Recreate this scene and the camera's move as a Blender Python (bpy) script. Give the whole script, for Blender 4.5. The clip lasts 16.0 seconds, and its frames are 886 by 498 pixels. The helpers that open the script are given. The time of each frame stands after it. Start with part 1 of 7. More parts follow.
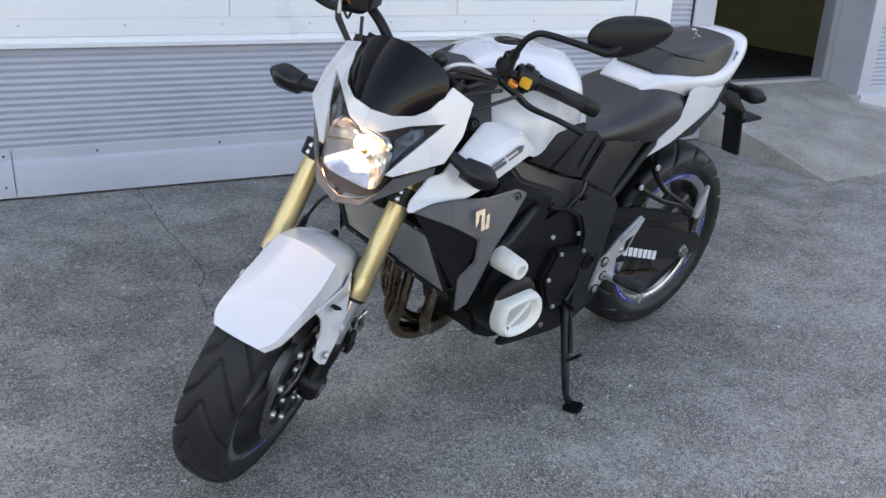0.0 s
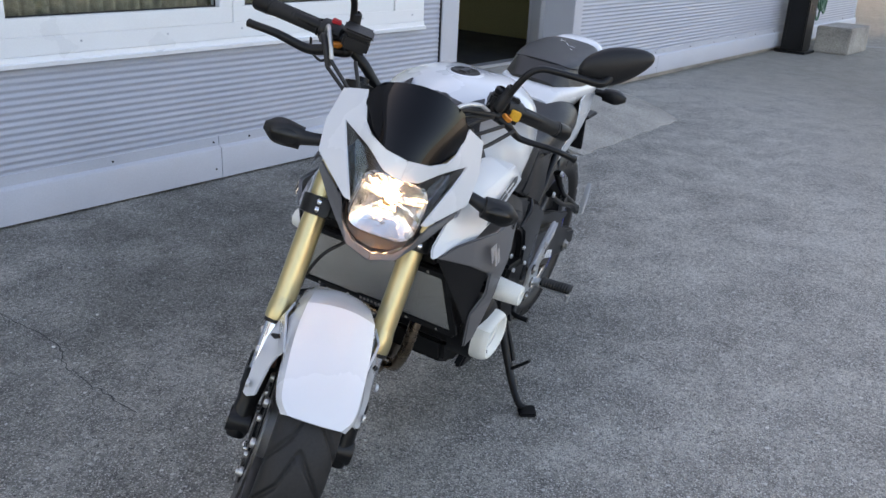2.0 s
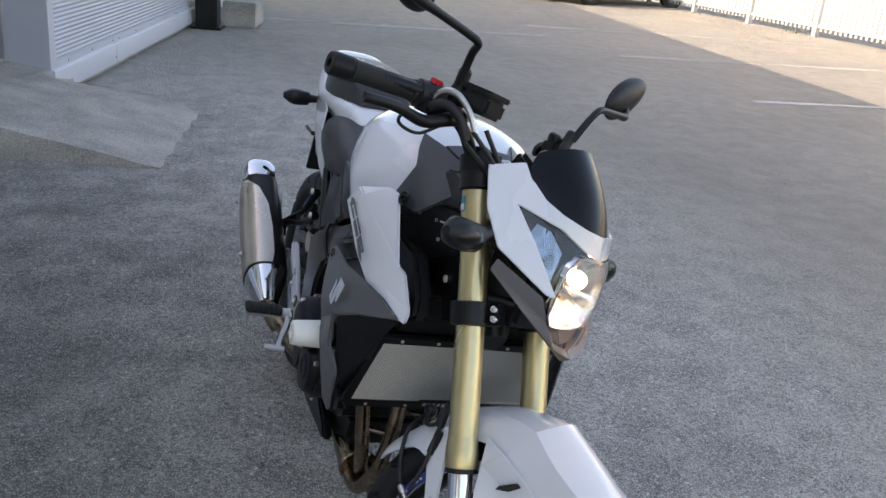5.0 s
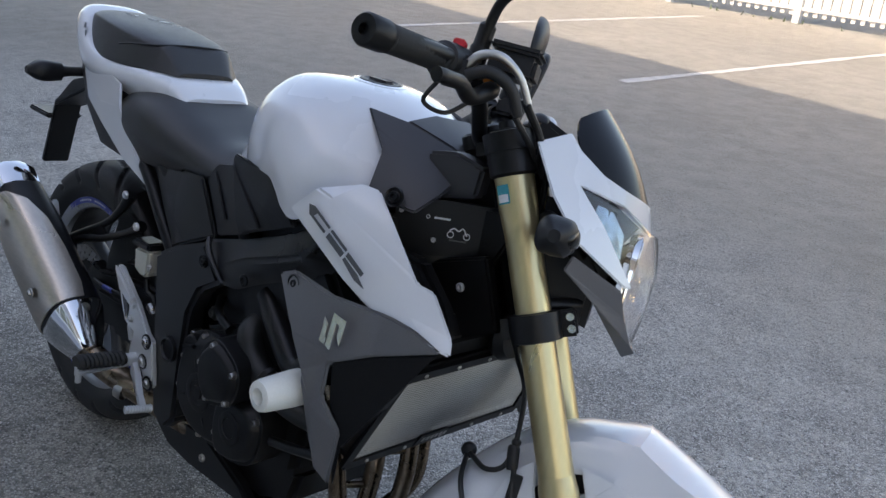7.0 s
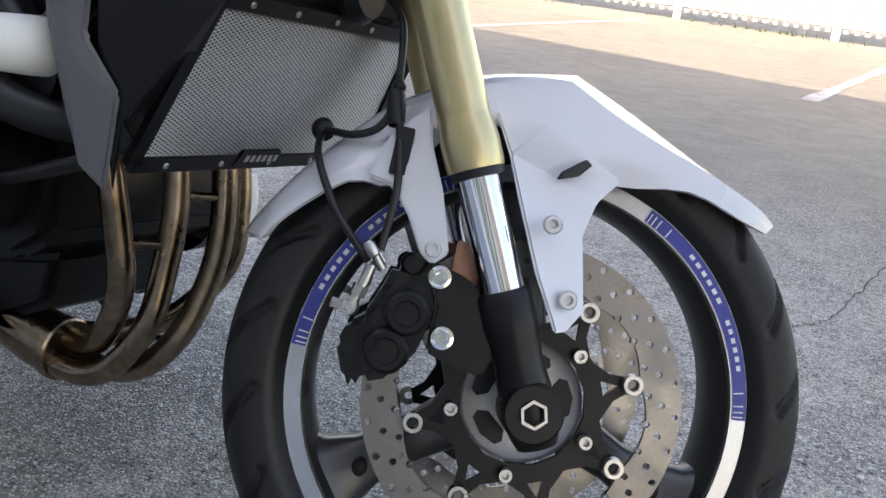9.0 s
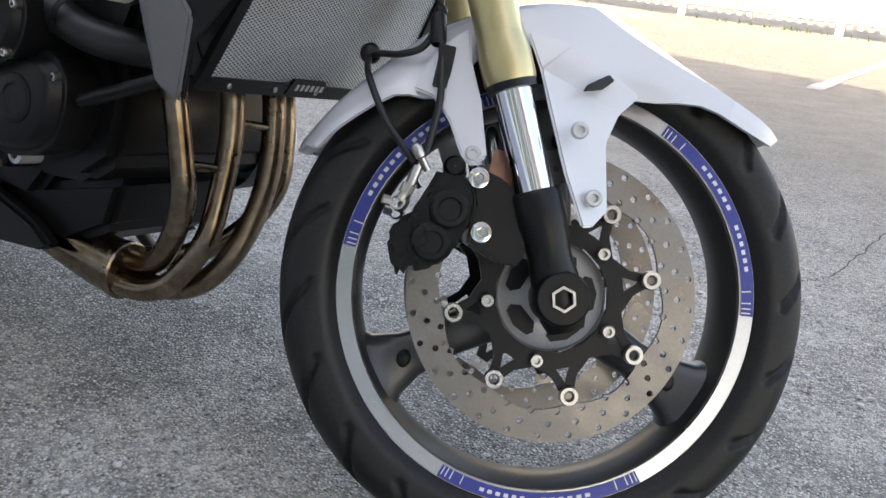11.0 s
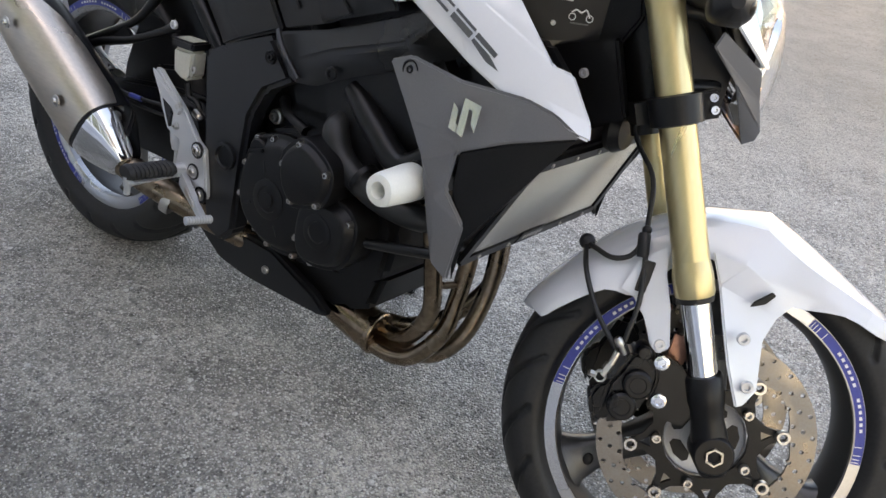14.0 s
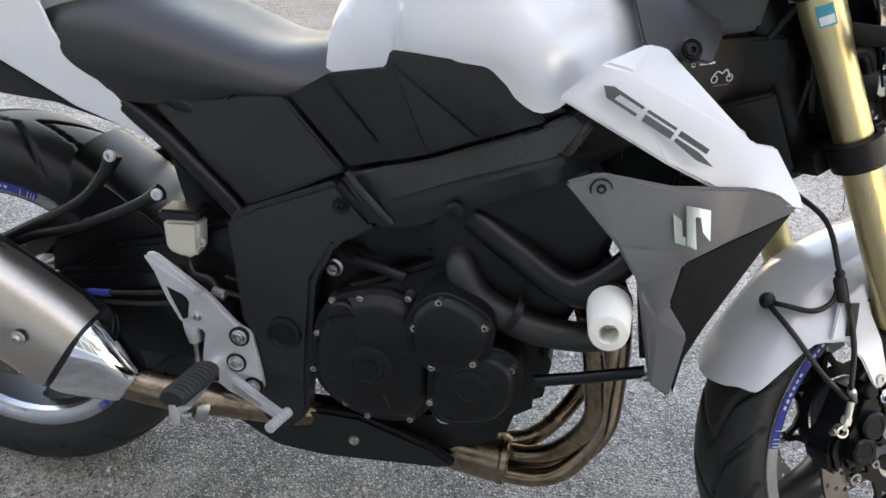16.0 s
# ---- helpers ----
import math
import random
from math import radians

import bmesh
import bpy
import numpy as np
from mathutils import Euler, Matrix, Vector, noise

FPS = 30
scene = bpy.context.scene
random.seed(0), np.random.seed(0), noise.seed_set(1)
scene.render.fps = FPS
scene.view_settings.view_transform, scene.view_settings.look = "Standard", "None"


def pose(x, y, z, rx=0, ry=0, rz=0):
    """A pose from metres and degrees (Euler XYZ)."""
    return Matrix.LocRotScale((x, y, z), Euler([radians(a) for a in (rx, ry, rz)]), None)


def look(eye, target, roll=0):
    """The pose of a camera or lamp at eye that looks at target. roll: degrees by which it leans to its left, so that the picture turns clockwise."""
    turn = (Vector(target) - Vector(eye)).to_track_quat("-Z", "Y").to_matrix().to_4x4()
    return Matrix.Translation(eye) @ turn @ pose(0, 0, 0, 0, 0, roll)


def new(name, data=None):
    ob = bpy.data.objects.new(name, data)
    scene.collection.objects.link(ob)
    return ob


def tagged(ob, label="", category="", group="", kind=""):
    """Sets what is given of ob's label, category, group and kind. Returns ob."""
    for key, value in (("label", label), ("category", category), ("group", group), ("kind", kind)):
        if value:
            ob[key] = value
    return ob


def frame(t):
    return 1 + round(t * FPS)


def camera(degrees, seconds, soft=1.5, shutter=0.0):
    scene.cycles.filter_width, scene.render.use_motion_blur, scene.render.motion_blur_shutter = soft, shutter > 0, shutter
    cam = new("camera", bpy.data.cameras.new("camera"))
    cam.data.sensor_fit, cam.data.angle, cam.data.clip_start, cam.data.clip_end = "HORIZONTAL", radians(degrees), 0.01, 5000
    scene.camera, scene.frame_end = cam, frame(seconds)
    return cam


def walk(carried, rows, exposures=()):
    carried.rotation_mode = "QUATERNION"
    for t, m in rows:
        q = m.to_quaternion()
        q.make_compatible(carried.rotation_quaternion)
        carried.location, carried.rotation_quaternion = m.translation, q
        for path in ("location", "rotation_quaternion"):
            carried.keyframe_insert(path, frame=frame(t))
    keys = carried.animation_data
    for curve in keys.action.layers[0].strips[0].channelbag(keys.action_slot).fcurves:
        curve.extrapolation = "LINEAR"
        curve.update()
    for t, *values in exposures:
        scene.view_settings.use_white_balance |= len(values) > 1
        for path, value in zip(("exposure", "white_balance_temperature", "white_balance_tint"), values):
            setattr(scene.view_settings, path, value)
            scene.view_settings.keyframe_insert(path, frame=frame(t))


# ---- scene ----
cam = camera(54.0, 16.0)
walk(cam, [
    (0, look((2.2777, 1.6132, 1.2299), (1.0300, 0.2188, 0.5236), 2.62)),
    (0.5, look((2.4832, 1.5555, 1.2610), (1.0694, 0.3294, 0.5554), 3.15)),
    (1, look((2.5833, 1.4278, 1.2726), (1.0726, 0.3369, 0.5461), 3.87)),
    (1.5, look((2.6271, 1.1952, 1.3035), (1.0303, 0.2393, 0.5709), 3.19)),
    (2, look((2.6822, 0.9802, 1.3181), (0.9872, 0.1997, 0.5985), 2.80)),
    (2.5, look((2.7832, 0.7081, 1.3345), (0.9980, 0.1550, 0.6223), 2.03)),
    (3, look((2.7690, 0.4797, 1.3193), (0.9363, 0.1197, 0.6040), 1.90)),
    (3.5, look((2.7045, 0.2292, 1.3218), (0.8468, 0.0527, 0.6020), 2.98)),
    (4, look((2.6659, -0.0150, 1.3208), (0.7984, 0.0289, 0.6061), 3.46)),
    (4.5, look((2.5829, -0.2571, 1.3393), (0.7416, 0.0968, 0.6432), 4.31)),
    (6.8, look((1.9081, -0.8625, 1.2790), (0.5987, 0.4529, 0.5337), 5.73)),
    (7, look((1.8501, -0.8378, 1.2710), (0.6007, 0.5291, 0.5155), 5.31)),
    (7.5, look((1.7144, -0.7609, 1.2163), (0.6179, 0.7076, 0.4156), 5.72)),
    (8, look((1.6582, -0.7147, 1.0892), (0.7153, 0.8541, 0.2833), 6.75)),
    (8.5, look((1.6471, -0.7074, 0.8994), (0.7878, 0.9420, 0.1639), 7.29)),
    (9, look((1.6665, -0.7072, 0.7145), (0.8389, 0.9848, 0.0423), 6.59)),
    (9.2, look((1.6785, -0.7200, 0.6713), (0.8672, 0.9873, 0.0179), 6.62)),
    (11.3, look((1.6994, -0.8347, 0.6490), (0.8456, 0.8458, -0.0198), 6.23)),
    (11.5, look((1.6887, -0.8377, 0.6523), (0.8037, 0.8314, -0.0043), 6.23)),
    (12, look((1.6572, -0.8374, 0.6575), (0.6752, 0.7916, 0.0394), 6.41)),
    (12.5, look((1.6109, -0.8363, 0.7069), (0.5116, 0.7171, 0.0917), 6.47)),
    (13, look((1.6110, -0.8572, 0.8554), (0.4732, 0.6217, 0.1354), 7.23)),
    (13.5, look((1.6229, -0.9402, 1.0328), (0.5688, 0.4765, 0.0938), 8.40)),
    (14, look((1.6216, -1.0189, 1.1476), (0.6614, 0.3867, 0.0975), 7.93)),
    (14.5, look((1.4921, -1.0292, 1.1752), (0.5866, 0.4073, 0.1185), 5.50)),
    (15, look((1.3151, -1.0435, 1.1982), (0.5668, 0.4776, 0.1369), 4.22)),
    (15.5, look((1.1151, -1.0897, 1.2016), (0.6364, 0.5367, 0.1406), 3.76)),
    (16, look((0.9065, -1.0479, 1.2009), (0.6139, 0.6210, 0.1383), 2.21)),
], exposures=[(0, 2.08, 8300, 17), (2.5, 1.97, 8200, 17), (4.7, 1.86, 8200, 17), (7, 1.70, 7700, 16), (9.2, 2.28, 8400, 18), (11.3, 2.46, 9000, 17), (13.5, 2.55, 9500, 18), (16, 2.93, 9500, 17)])

# ---- light ----
world = bpy.data.worlds.new("sky")
scene.world = world
world.use_nodes = True
wn, wl = world.node_tree.nodes, world.node_tree.links
SUN_EL = 33.5
SUN_WAY = (0.12, 0.993)          # the way over the ground in which the sunlight travels
sky = wn.new("ShaderNodeTexSky")
sky.sky_type = "NISHITA"
sky.sun_disc = False
sky.sun_elevation = radians(SUN_EL)
sky.sun_rotation = math.atan2(-SUN_WAY[0], -SUN_WAY[1])
sky.dust_density = 2.5
wl.new(sky.outputs[0], wn["Background"].inputs[0])
wn["Background"].inputs[1].default_value = 0.15
sun = new("sun", bpy.data.lights.new("sun", "SUN"))
sun.data.energy, sun.data.angle, sun.data.color = 2.05, radians(0.5), (1.0, 0.92, 0.80)
sun.matrix_basis = look((0, 0, 20), (SUN_WAY[0], SUN_WAY[1], 20 - math.tan(radians(SUN_EL))))

# ---- materials ----
def surface(name, colour, rough=0.5, metal=0.0, vary=0.12, grain=60.0, bump=0.0, coat=0.0, blotch=3.0, tint=None, rough_vary=0.12, stretch=None, spec=0.5):
    """A node material with variation at two scales, in metres of the object's own space."""
    m = bpy.data.materials.new(name)
    m.use_nodes = True
    nt = m.node_tree
    n, l = nt.nodes, nt.links
    b = n["Principled BSDF"]
    co = n.new("ShaderNodeTexCoord")
    src = co.outputs["Object"]
    if stretch:
        mp = n.new("ShaderNodeMapping")
        mp.inputs["Scale"].default_value = stretch
        l.new(src, mp.inputs[0])
        src = mp.outputs[0]
    big, small = n.new("ShaderNodeTexNoise"), n.new("ShaderNodeTexNoise")
    for tex, sc, det in ((big, blotch, 6.0), (small, grain, 4.0)):
        tex.inputs["Scale"].default_value = sc
        tex.inputs["Detail"].default_value = det
        l.new(src, tex.inputs["Vector"])
    mean = n.new("ShaderNodeMath"); mean.operation = "MULTIPLY_ADD"
    mean.inputs[1].default_value = 0.5
    half = n.new("ShaderNodeMath"); half.operation = "MULTIPLY"; half.inputs[1].default_value = 0.5
    l.new(small.outputs[0], half.inputs[0])
    l.new(big.outputs[0], mean.inputs[0]); l.new(half.outputs[0], mean.inputs[2])
    mix = n.new("ShaderNodeMix"); mix.data_type = "RGBA"
    lo = tint if tint else tuple(c * (1 - 2 * vary) for c in colour)
    mix.inputs[6].default_value = (*lo, 1)
    mix.inputs[7].default_value = (*[min(1.0, c * (1 + vary)) for c in colour], 1)
    ramp = n.new("ShaderNodeMapRange")
    ramp.inputs[1].default_value, ramp.inputs[2].default_value = 0.3, 0.65
    l.new(mean.outputs[0], ramp.inputs[0]); l.new(ramp.outputs[0], mix.inputs[0])
    l.new(mix.outputs[2], b.inputs["Base Color"])
    rr = n.new("ShaderNodeMapRange")
    rr.inputs[1].default_value, rr.inputs[2].default_value = 0.3, 0.7
    rr.inputs[3].default_value, rr.inputs[4].default_value = max(0.02, rough - rough_vary), min(1.0, rough + rough_vary)
    l.new(big.outputs[0], rr.inputs[0]); l.new(rr.outputs[0], b.inputs["Roughness"])
    b.inputs["Metallic"].default_value = metal
    b.inputs["Specular IOR Level"].default_value = spec
    b.inputs["Coat Weight"].default_value = coat
    b.inputs["Coat Roughness"].default_value = 0.06
    if bump:
        bp = n.new("ShaderNodeBump")
        bp.inputs["Strength"].default_value = bump
        bp.inputs["Distance"].default_value = 0.002
        l.new(small.outputs[0], bp.inputs["Height"]); l.new(bp.outputs[0], b.inputs["Normal"])
    return m


def clear(name, colour, rough=0.02, ior=1.45):
    m = bpy.data.materials.new(name)
    m.use_nodes = True
    b = m.node_tree.nodes["Principled BSDF"]
    b.inputs["Base Color"].default_value = (*colour, 1)
    b.inputs["Transmission Weight"].default_value = 1.0
    b.inputs["Roughness"].default_value = rough
    b.inputs["IOR"].default_value = ior
    return m


def glow(name, colour, power):
    m = bpy.data.materials.new(name)
    m.use_nodes = True
    b = m.node_tree.nodes["Principled BSDF"]
    b.inputs["Emission Color"].default_value = (*colour, 1)
    b.inputs["Emission Strength"].default_value = power
    return m


WHITE = surface("white_paint", (0.64, 0.66, 0.685), 0.26, 0, 0.015, 700, 0.0, 1.0, rough_vary=0.03)
GREY = surface("grey_satin_paint", (0.132, 0.132, 0.137), 0.42, 0.2, 0.06, 600, 0.05, 0.2)
DARK = surface("dark_grey_cover", (0.036, 0.036, 0.040), 0.42, 0.1, 0.08, 500, 0.06)
PLASTIC = surface("black_plastic", (0.0090, 0.0092, 0.0103), 0.42, 0, 0.15, 900, 0.10, spec=0.36)
BLACK = surface("black_paint", (0.0055, 0.0055, 0.006), 0.36, 0, 0.2, 300, 0.04, spec=0.30)
FRAMEPAINT = surface("satin_black_frame_paint", (0.0100, 0.0105, 0.0120), 0.36, 0, 0.15, 400, 0.05, spec=0.5)
SPROCKET = surface("worn_dark_steel", (0.11, 0.10, 0.09), 0.45, 0.9, 0.2, 300, 0.05)
CASE = surface("black_engine_case", (0.0072, 0.0072, 0.0078), 0.40, 0, 0.25, 500, 0.08, spec=0.26)
VINYL = surface("black_seat_vinyl", (0.013, 0.013, 0.0135), 0.38, 0, 0.15, 1500, 0.18, spec=0.62)
RUBBER = surface("tyre_rubber", (0.0135, 0.0135, 0.014), 0.52, 0, 0.3, 200, 0.1, spec=0.38)
GRIP = surface("grip_rubber", (0.012, 0.012, 0.012), 0.7, 0, 0.2, 500, 0.2)
GOLD = surface("gold_anodised", (0.60, 0.50, 0.28), 0.32, 0.9, 0.04, 120, 0.02, 0.0, 8, None, 0.05, (1, 1, 0.1))
CHROME = surface("chrome", (0.75, 0.76, 0.78), 0.06, 1.0, 0.02, 40, 0, 0, 6, None, 0.03)
STEEL = surface("brushed_steel", (0.54, 0.525, 0.50), 0.34, 1.0, 0.06, 220, 0.06, 0, 9, None, 0.1, (0.2, 1, 1))
SHIELD = surface("warm_brushed_steel", (0.57, 0.51, 0.44), 0.32, 1.0, 0.07, 220, 0.06, 0, 9, None, 0.1, (0.2, 1, 1))
PIPE = surface("heat_stained_steel", (0.26, 0.205, 0.150), 0.27, 1.0, 0.2, 80, 0.05, 0, 14, (0.13, 0.088, 0.056))
ALLOY = surface("cast_alloy", (0.60, 0.61, 0.62), 0.42, 0.6, 0.06, 700, 0.1)
SPOKE = surface("grey_spoke_paint", (0.085, 0.086, 0.088), 0.34, 0.55, 0.1, 500, 0.05)
RIM = surface("rim_black", (0.032, 0.032, 0.033), 0.36, 0.2, 0.1, 500, 0.05)
LIP = surface("machined_lip", (0.46, 0.47, 0.49), 0.30, 1.0, 0.05, 300, 0.03)
DISC = surface("worn_disc_steel", (0.215, 0.21, 0.205), 0.36, 1.0, 0.08, 300, 0.04, 0, 26, (0.20, 0.175, 0.152))
NYLON = surface("white_nylon", (0.80, 0.80, 0.74), 0.5, 0, 0.03, 300, 0.05)
BLUE = surface("blue_sticker", (0.03, 0.05, 0.30), 0.4, 0, 0.1, 200)
PALE = surface("pale_lettering", (0.75, 0.77, 0.80), 0.45, 0, 0.05, 200)
INK = surface("dark_lettering", (0.10, 0.105, 0.11), 0.4, 0.2, 0.1, 300)
TEAL = surface("teal_label", (0.02, 0.30, 0.36), 0.4, 0, 0.1, 200)
RED = surface("red_plastic", (0.55, 0.02, 0.03), 0.4, 0, 0.1, 300)
AMBER = surface("orange_marker", (0.75, 0.25, 0.03), 0.45, 0, 0.1, 300)
YELLOW = surface("yellow_button", (0.85, 0.45, 0.04), 0.45, 0, 0.1, 300)
LENS = clear("clear_lens", (1, 1, 1))
SMOKE = clear("smoked_lens", (0.12, 0.12, 0.13), 0.08)
TINT = surface("dark_tinted_screen", (0.003, 0.003, 0.004), 0.06, 0, 0.2, 200, 0.02, 0.0, 6, None, 0.04, spec=0.24)
REFLECTOR = surface("lamp_reflector", (0.78, 0.77, 0.75), 0.10, 1.0, 0.02, 50, rough_vary=0.03)
MIRROR = surface("mirror_reflector", (0.82, 0.83, 0.85), 0.05, 1.0, 0.02, 50)
BULB = glow("lit_bulb", (1.0, 0.56, 0.25), 20)
FLUID = surface("translucent_tank", (0.50, 0.49, 0.42), 0.35, 0, 0.06, 200)
HOSE = surface("black_hose", (0.011, 0.011, 0.011), 0.5, 0, 0.2, 400, 0.05)
COPPER = surface("bronze_bracket", (0.42, 0.22, 0.16), 0.4, 0.9, 0.1, 200)
# blue and dark blotches painted in for reflections on the side lens
BLUED = surface("mirror_painted_blue", (0.26, 0.34, 0.42), 0.12, 1.0, 0.2, 60, 0, 0.3, 30, (0.02, 0.035, 0.055))
HUB = surface("grey_hub", (0.40, 0.40, 0.40), 0.4, 0.6, 0.08, 400, 0.05)
MESH = surface("steel_mesh", (0.36, 0.36, 0.35), 0.4, 0.7, 0.1, 400)
BROWN = surface("dark_amber_plastic", (0.045, 0.030, 0.020), 0.3, 0, 0.15, 200)

# ---- helpers for shapes ----
def part(name, bm, material, parent=None, label="", m=None, angle=38):
    """Links a bmesh as one mesh object under a thing or a part."""
    if m is not None:
        bmesh.ops.transform(bm, matrix=m, verts=bm.verts)
    bmesh.ops.recalc_face_normals(bm, faces=bm.faces)
    me = bpy.data.meshes.new(name)
    bm.to_mesh(me)
    bm.free()
    me.materials.append(material)
    me.polygons.foreach_set("use_smooth", [True] * len(me.polygons))
    me.set_sharp_from_angle(angle=radians(angle))
    ob = new(name, me)
    if parent:
        ob.parent = parent
    if label:
        tagged(ob, label)
    return ob


def thing(name, m, label, category, group="", kind=""):
    ob = new(name)
    ob.matrix_basis = m
    return tagged(ob, label, category, group, kind)


def block(x0, x1, y0, y1, z0, z1, bevel=0.0):
    bm = bmesh.new()
    bmesh.ops.create_cube(bm, size=1)
    bmesh.ops.transform(bm, matrix=Matrix.Translation(((x0 + x1) / 2, (y0 + y1) / 2, (z0 + z1) / 2)) @ Matrix.Diagonal((x1 - x0, y1 - y0, z1 - z0, 1)), verts=bm.verts)
    if bevel:
        bmesh.ops.bevel(bm, geom=bm.edges[:], offset=bevel, segments=2, affect="EDGES")
    return bm


def join(*bms):
    """Several shapes as one mesh."""
    out = bmesh.new()
    for b in bms:
        me = bpy.data.meshes.new("tmp")
        b.to_mesh(me)
        out.from_mesh(me)
        b.free()
        bpy.data.meshes.remove(me)
    return out


def curve_points(pts, n=6):
    """Points of a smooth curve through pts."""
    p = [Vector(q) for q in pts]
    if len(p) < 3:
        return p
    p = [2 * p[0] - p[1]] + p + [2 * p[-1] - p[-2]]
    out = []
    for i in range(1, len(p) - 2):
        a, b, c, d = p[i - 1], p[i], p[i + 1], p[i + 2]
        for k in range(n):
            t = k / n
            out.append(0.5 * (2 * b + (c - a) * t + (2 * a - 5 * b + 4 * c - d) * t * t + (3 * b - 3 * c + d - a) * t ** 3))
    out.append(p[-2])
    return out


def rings(rows, caps=True, closed=True):
    """A skin over rows of points, row after row."""
    bm = bmesh.new()
    vs = [[bm.verts.new(q) for q in row] for row in rows]
    n = len(vs[0])
    for a, b in zip(vs, vs[1:]):
        for i in range(n if closed else n - 1):
            j = (i + 1) % n
            bm.faces.new((a[i], a[j], b[j], b[i]))
    if caps and closed:
        bm.faces.new(vs[0][::-1])
        bm.faces.new(vs[-1])
    return bm


def tube(pts, r, seg=14, n=6, caps=True):
    """A round tube through pts; r is one radius or one for each point."""
    path = curve_points(pts, n)
    if isinstance(r, (int, float)):
        rr = [r] * len(path)
    else:
        rr = [v[0] for v in curve_points([(q, 0, 0) for q in r], n)]
    rows, side = [], None
    for i, p in enumerate(path):
        d = (path[min(i + 1, len(path) - 1)] - path[max(i - 1, 0)]).normalized()
        if side is None:
            side = d.orthogonal().normalized()
        side = (side - d * side.dot(d)).normalized()
        up = d.cross(side)
        rows.append([p + rr[i] * (math.cos(2 * math.pi * k / seg) * side + math.sin(2 * math.pi * k / seg) * up) for k in range(seg)])
    return rings(rows, caps)


def lathe(profile, centre, axis=(0, 1, 0), seg=32, caps=False):
    """A turned shape: profile of (radius, place along the axis)."""
    ax = Vector(axis).normalized()
    s = ax.orthogonal().normalized()
    t = ax.cross(s)
    c = Vector(centre)
    rows = [[c + ax * h + r * (math.cos(2 * math.pi * k / seg) * s + math.sin(2 * math.pi * k / seg) * t) for k in range(seg)] for r, h in profile]
    return rings(rows, caps)


def bolt(centre, axis, r=0.007, h=0.006):
    """A round bolt head with a socket."""
    return lathe([(r, 0), (r, h * 0.7), (r * 0.85, h), (r * 0.5, h), (r * 0.42, h * 0.3), (0.0003, h * 0.3)], centre, axis, 12)


def prism(outline, y0, y1, bevel=0.003, taper=0.0):
    """A plate: an outline of (x, z) from y0 to y1."""
    bm = bmesh.new()
    cx = sum(p[0] for p in outline) / len(outline)
    cz = sum(p[1] for p in outline) / len(outline)
    a = [bm.verts.new((x, y0, z)) for x, z in outline]
    b = [bm.verts.new((x + (cx - x) * taper, y1, z + (cz - z) * taper)) for x, z in outline]
    n = len(outline)
    bm.faces.new(a)
    bm.faces.new(b[::-1])
    for i in range(n):
        bm.faces.new((a[i], b[i], b[(i + 1) % n], a[(i + 1) % n]))
    bmesh.ops.recalc_face_normals(bm, faces=bm.faces)
    if bevel:
        bmesh.ops.bevel(bm, geom=bm.edges[:], offset=bevel, segments=2, affect="EDGES", clamp_overlap=True)
    return bm


def casting(outline, back, edge, face, flange=0.93, crown=0.78, n=5):
    """A bolted cover: a smooth closed outline of (x, z), a flat flange and a raised face towards -y."""
    k = len(outline)
    loop = []
    for i in range(k):
        p0, p1, p2, p3 = (Vector(outline[(i + d) % k]) for d in (-1, 0, 1, 2))
        for j in range(n):
            t = j / n
            loop.append(0.5 * (2 * p1 + (p2 - p0) * t + (2 * p0 - 5 * p1 + 4 * p2 - p3) * t * t + (3 * p1 - p0 - 3 * p2 + p3) * t ** 3))
    c = sum(loop, Vector((0, 0))) / len(loop)
    rows = []
    for f, y in ((1, back), (1, edge + 0.0025), (0.993, edge + 0.0006), (0.982, edge), (flange, edge), (flange - 0.012, edge - 0.001), ((flange + crown) / 2, edge + (face - edge) * 0.62), (crown + 0.02, face + 0.0012), (crown - 0.03, face)):
        rows.append([(c.x + (p.x - c.x) * f, y, c.y + (p.y - c.y) * f) for p in loop])
    bm = rings(rows)
    bmesh.ops.recalc_face_normals(bm, faces=bm.faces)
    return bm


def sheet(verts, faces, thick=0.005, bevel=0.0025, flip=False):
    """A faceted panel with thickness and softened edges. flip: mirrored to the other side of the machine."""
    bm = bmesh.new()
    vs = [bm.verts.new((x, -y if flip else y, z)) for x, y, z in verts]
    for f in faces:
        bm.faces.new([vs[i] for i in f])
    bmesh.ops.recalc_face_normals(bm, faces=bm.faces)
    bmesh.ops.solidify(bm, geom=bm.faces[:], thickness=thick)
    bmesh.ops.recalc_face_normals(bm, faces=bm.faces)
    if bevel:
        sharp = [e for e in bm.edges if len(e.link_faces) == 2 and e.calc_face_angle(0) > radians(12)]
        bmesh.ops.bevel(bm, geom=sharp, offset=bevel, segments=2, affect="EDGES", clamp_overlap=True)
    return bm


def hull(sections, nu=5, nv=5, caps=True):
    """A smooth body from half sections: (x, [(y, z), ...]) from the top middle down the side, mirrored."""
    full = []
    for x, half in sections:
        right = [(x, -y, z) for y, z in half]
        left = [(x, y, z) for y, z in half[::-1] if y > 1e-6]
        full.append(curve_points(left + right, nv))
    cols = list(zip(*full))
    cols = [curve_points(c, nu) for c in cols]
    rows = list(zip(*cols))
    return rings([list(r) for r in rows], caps)


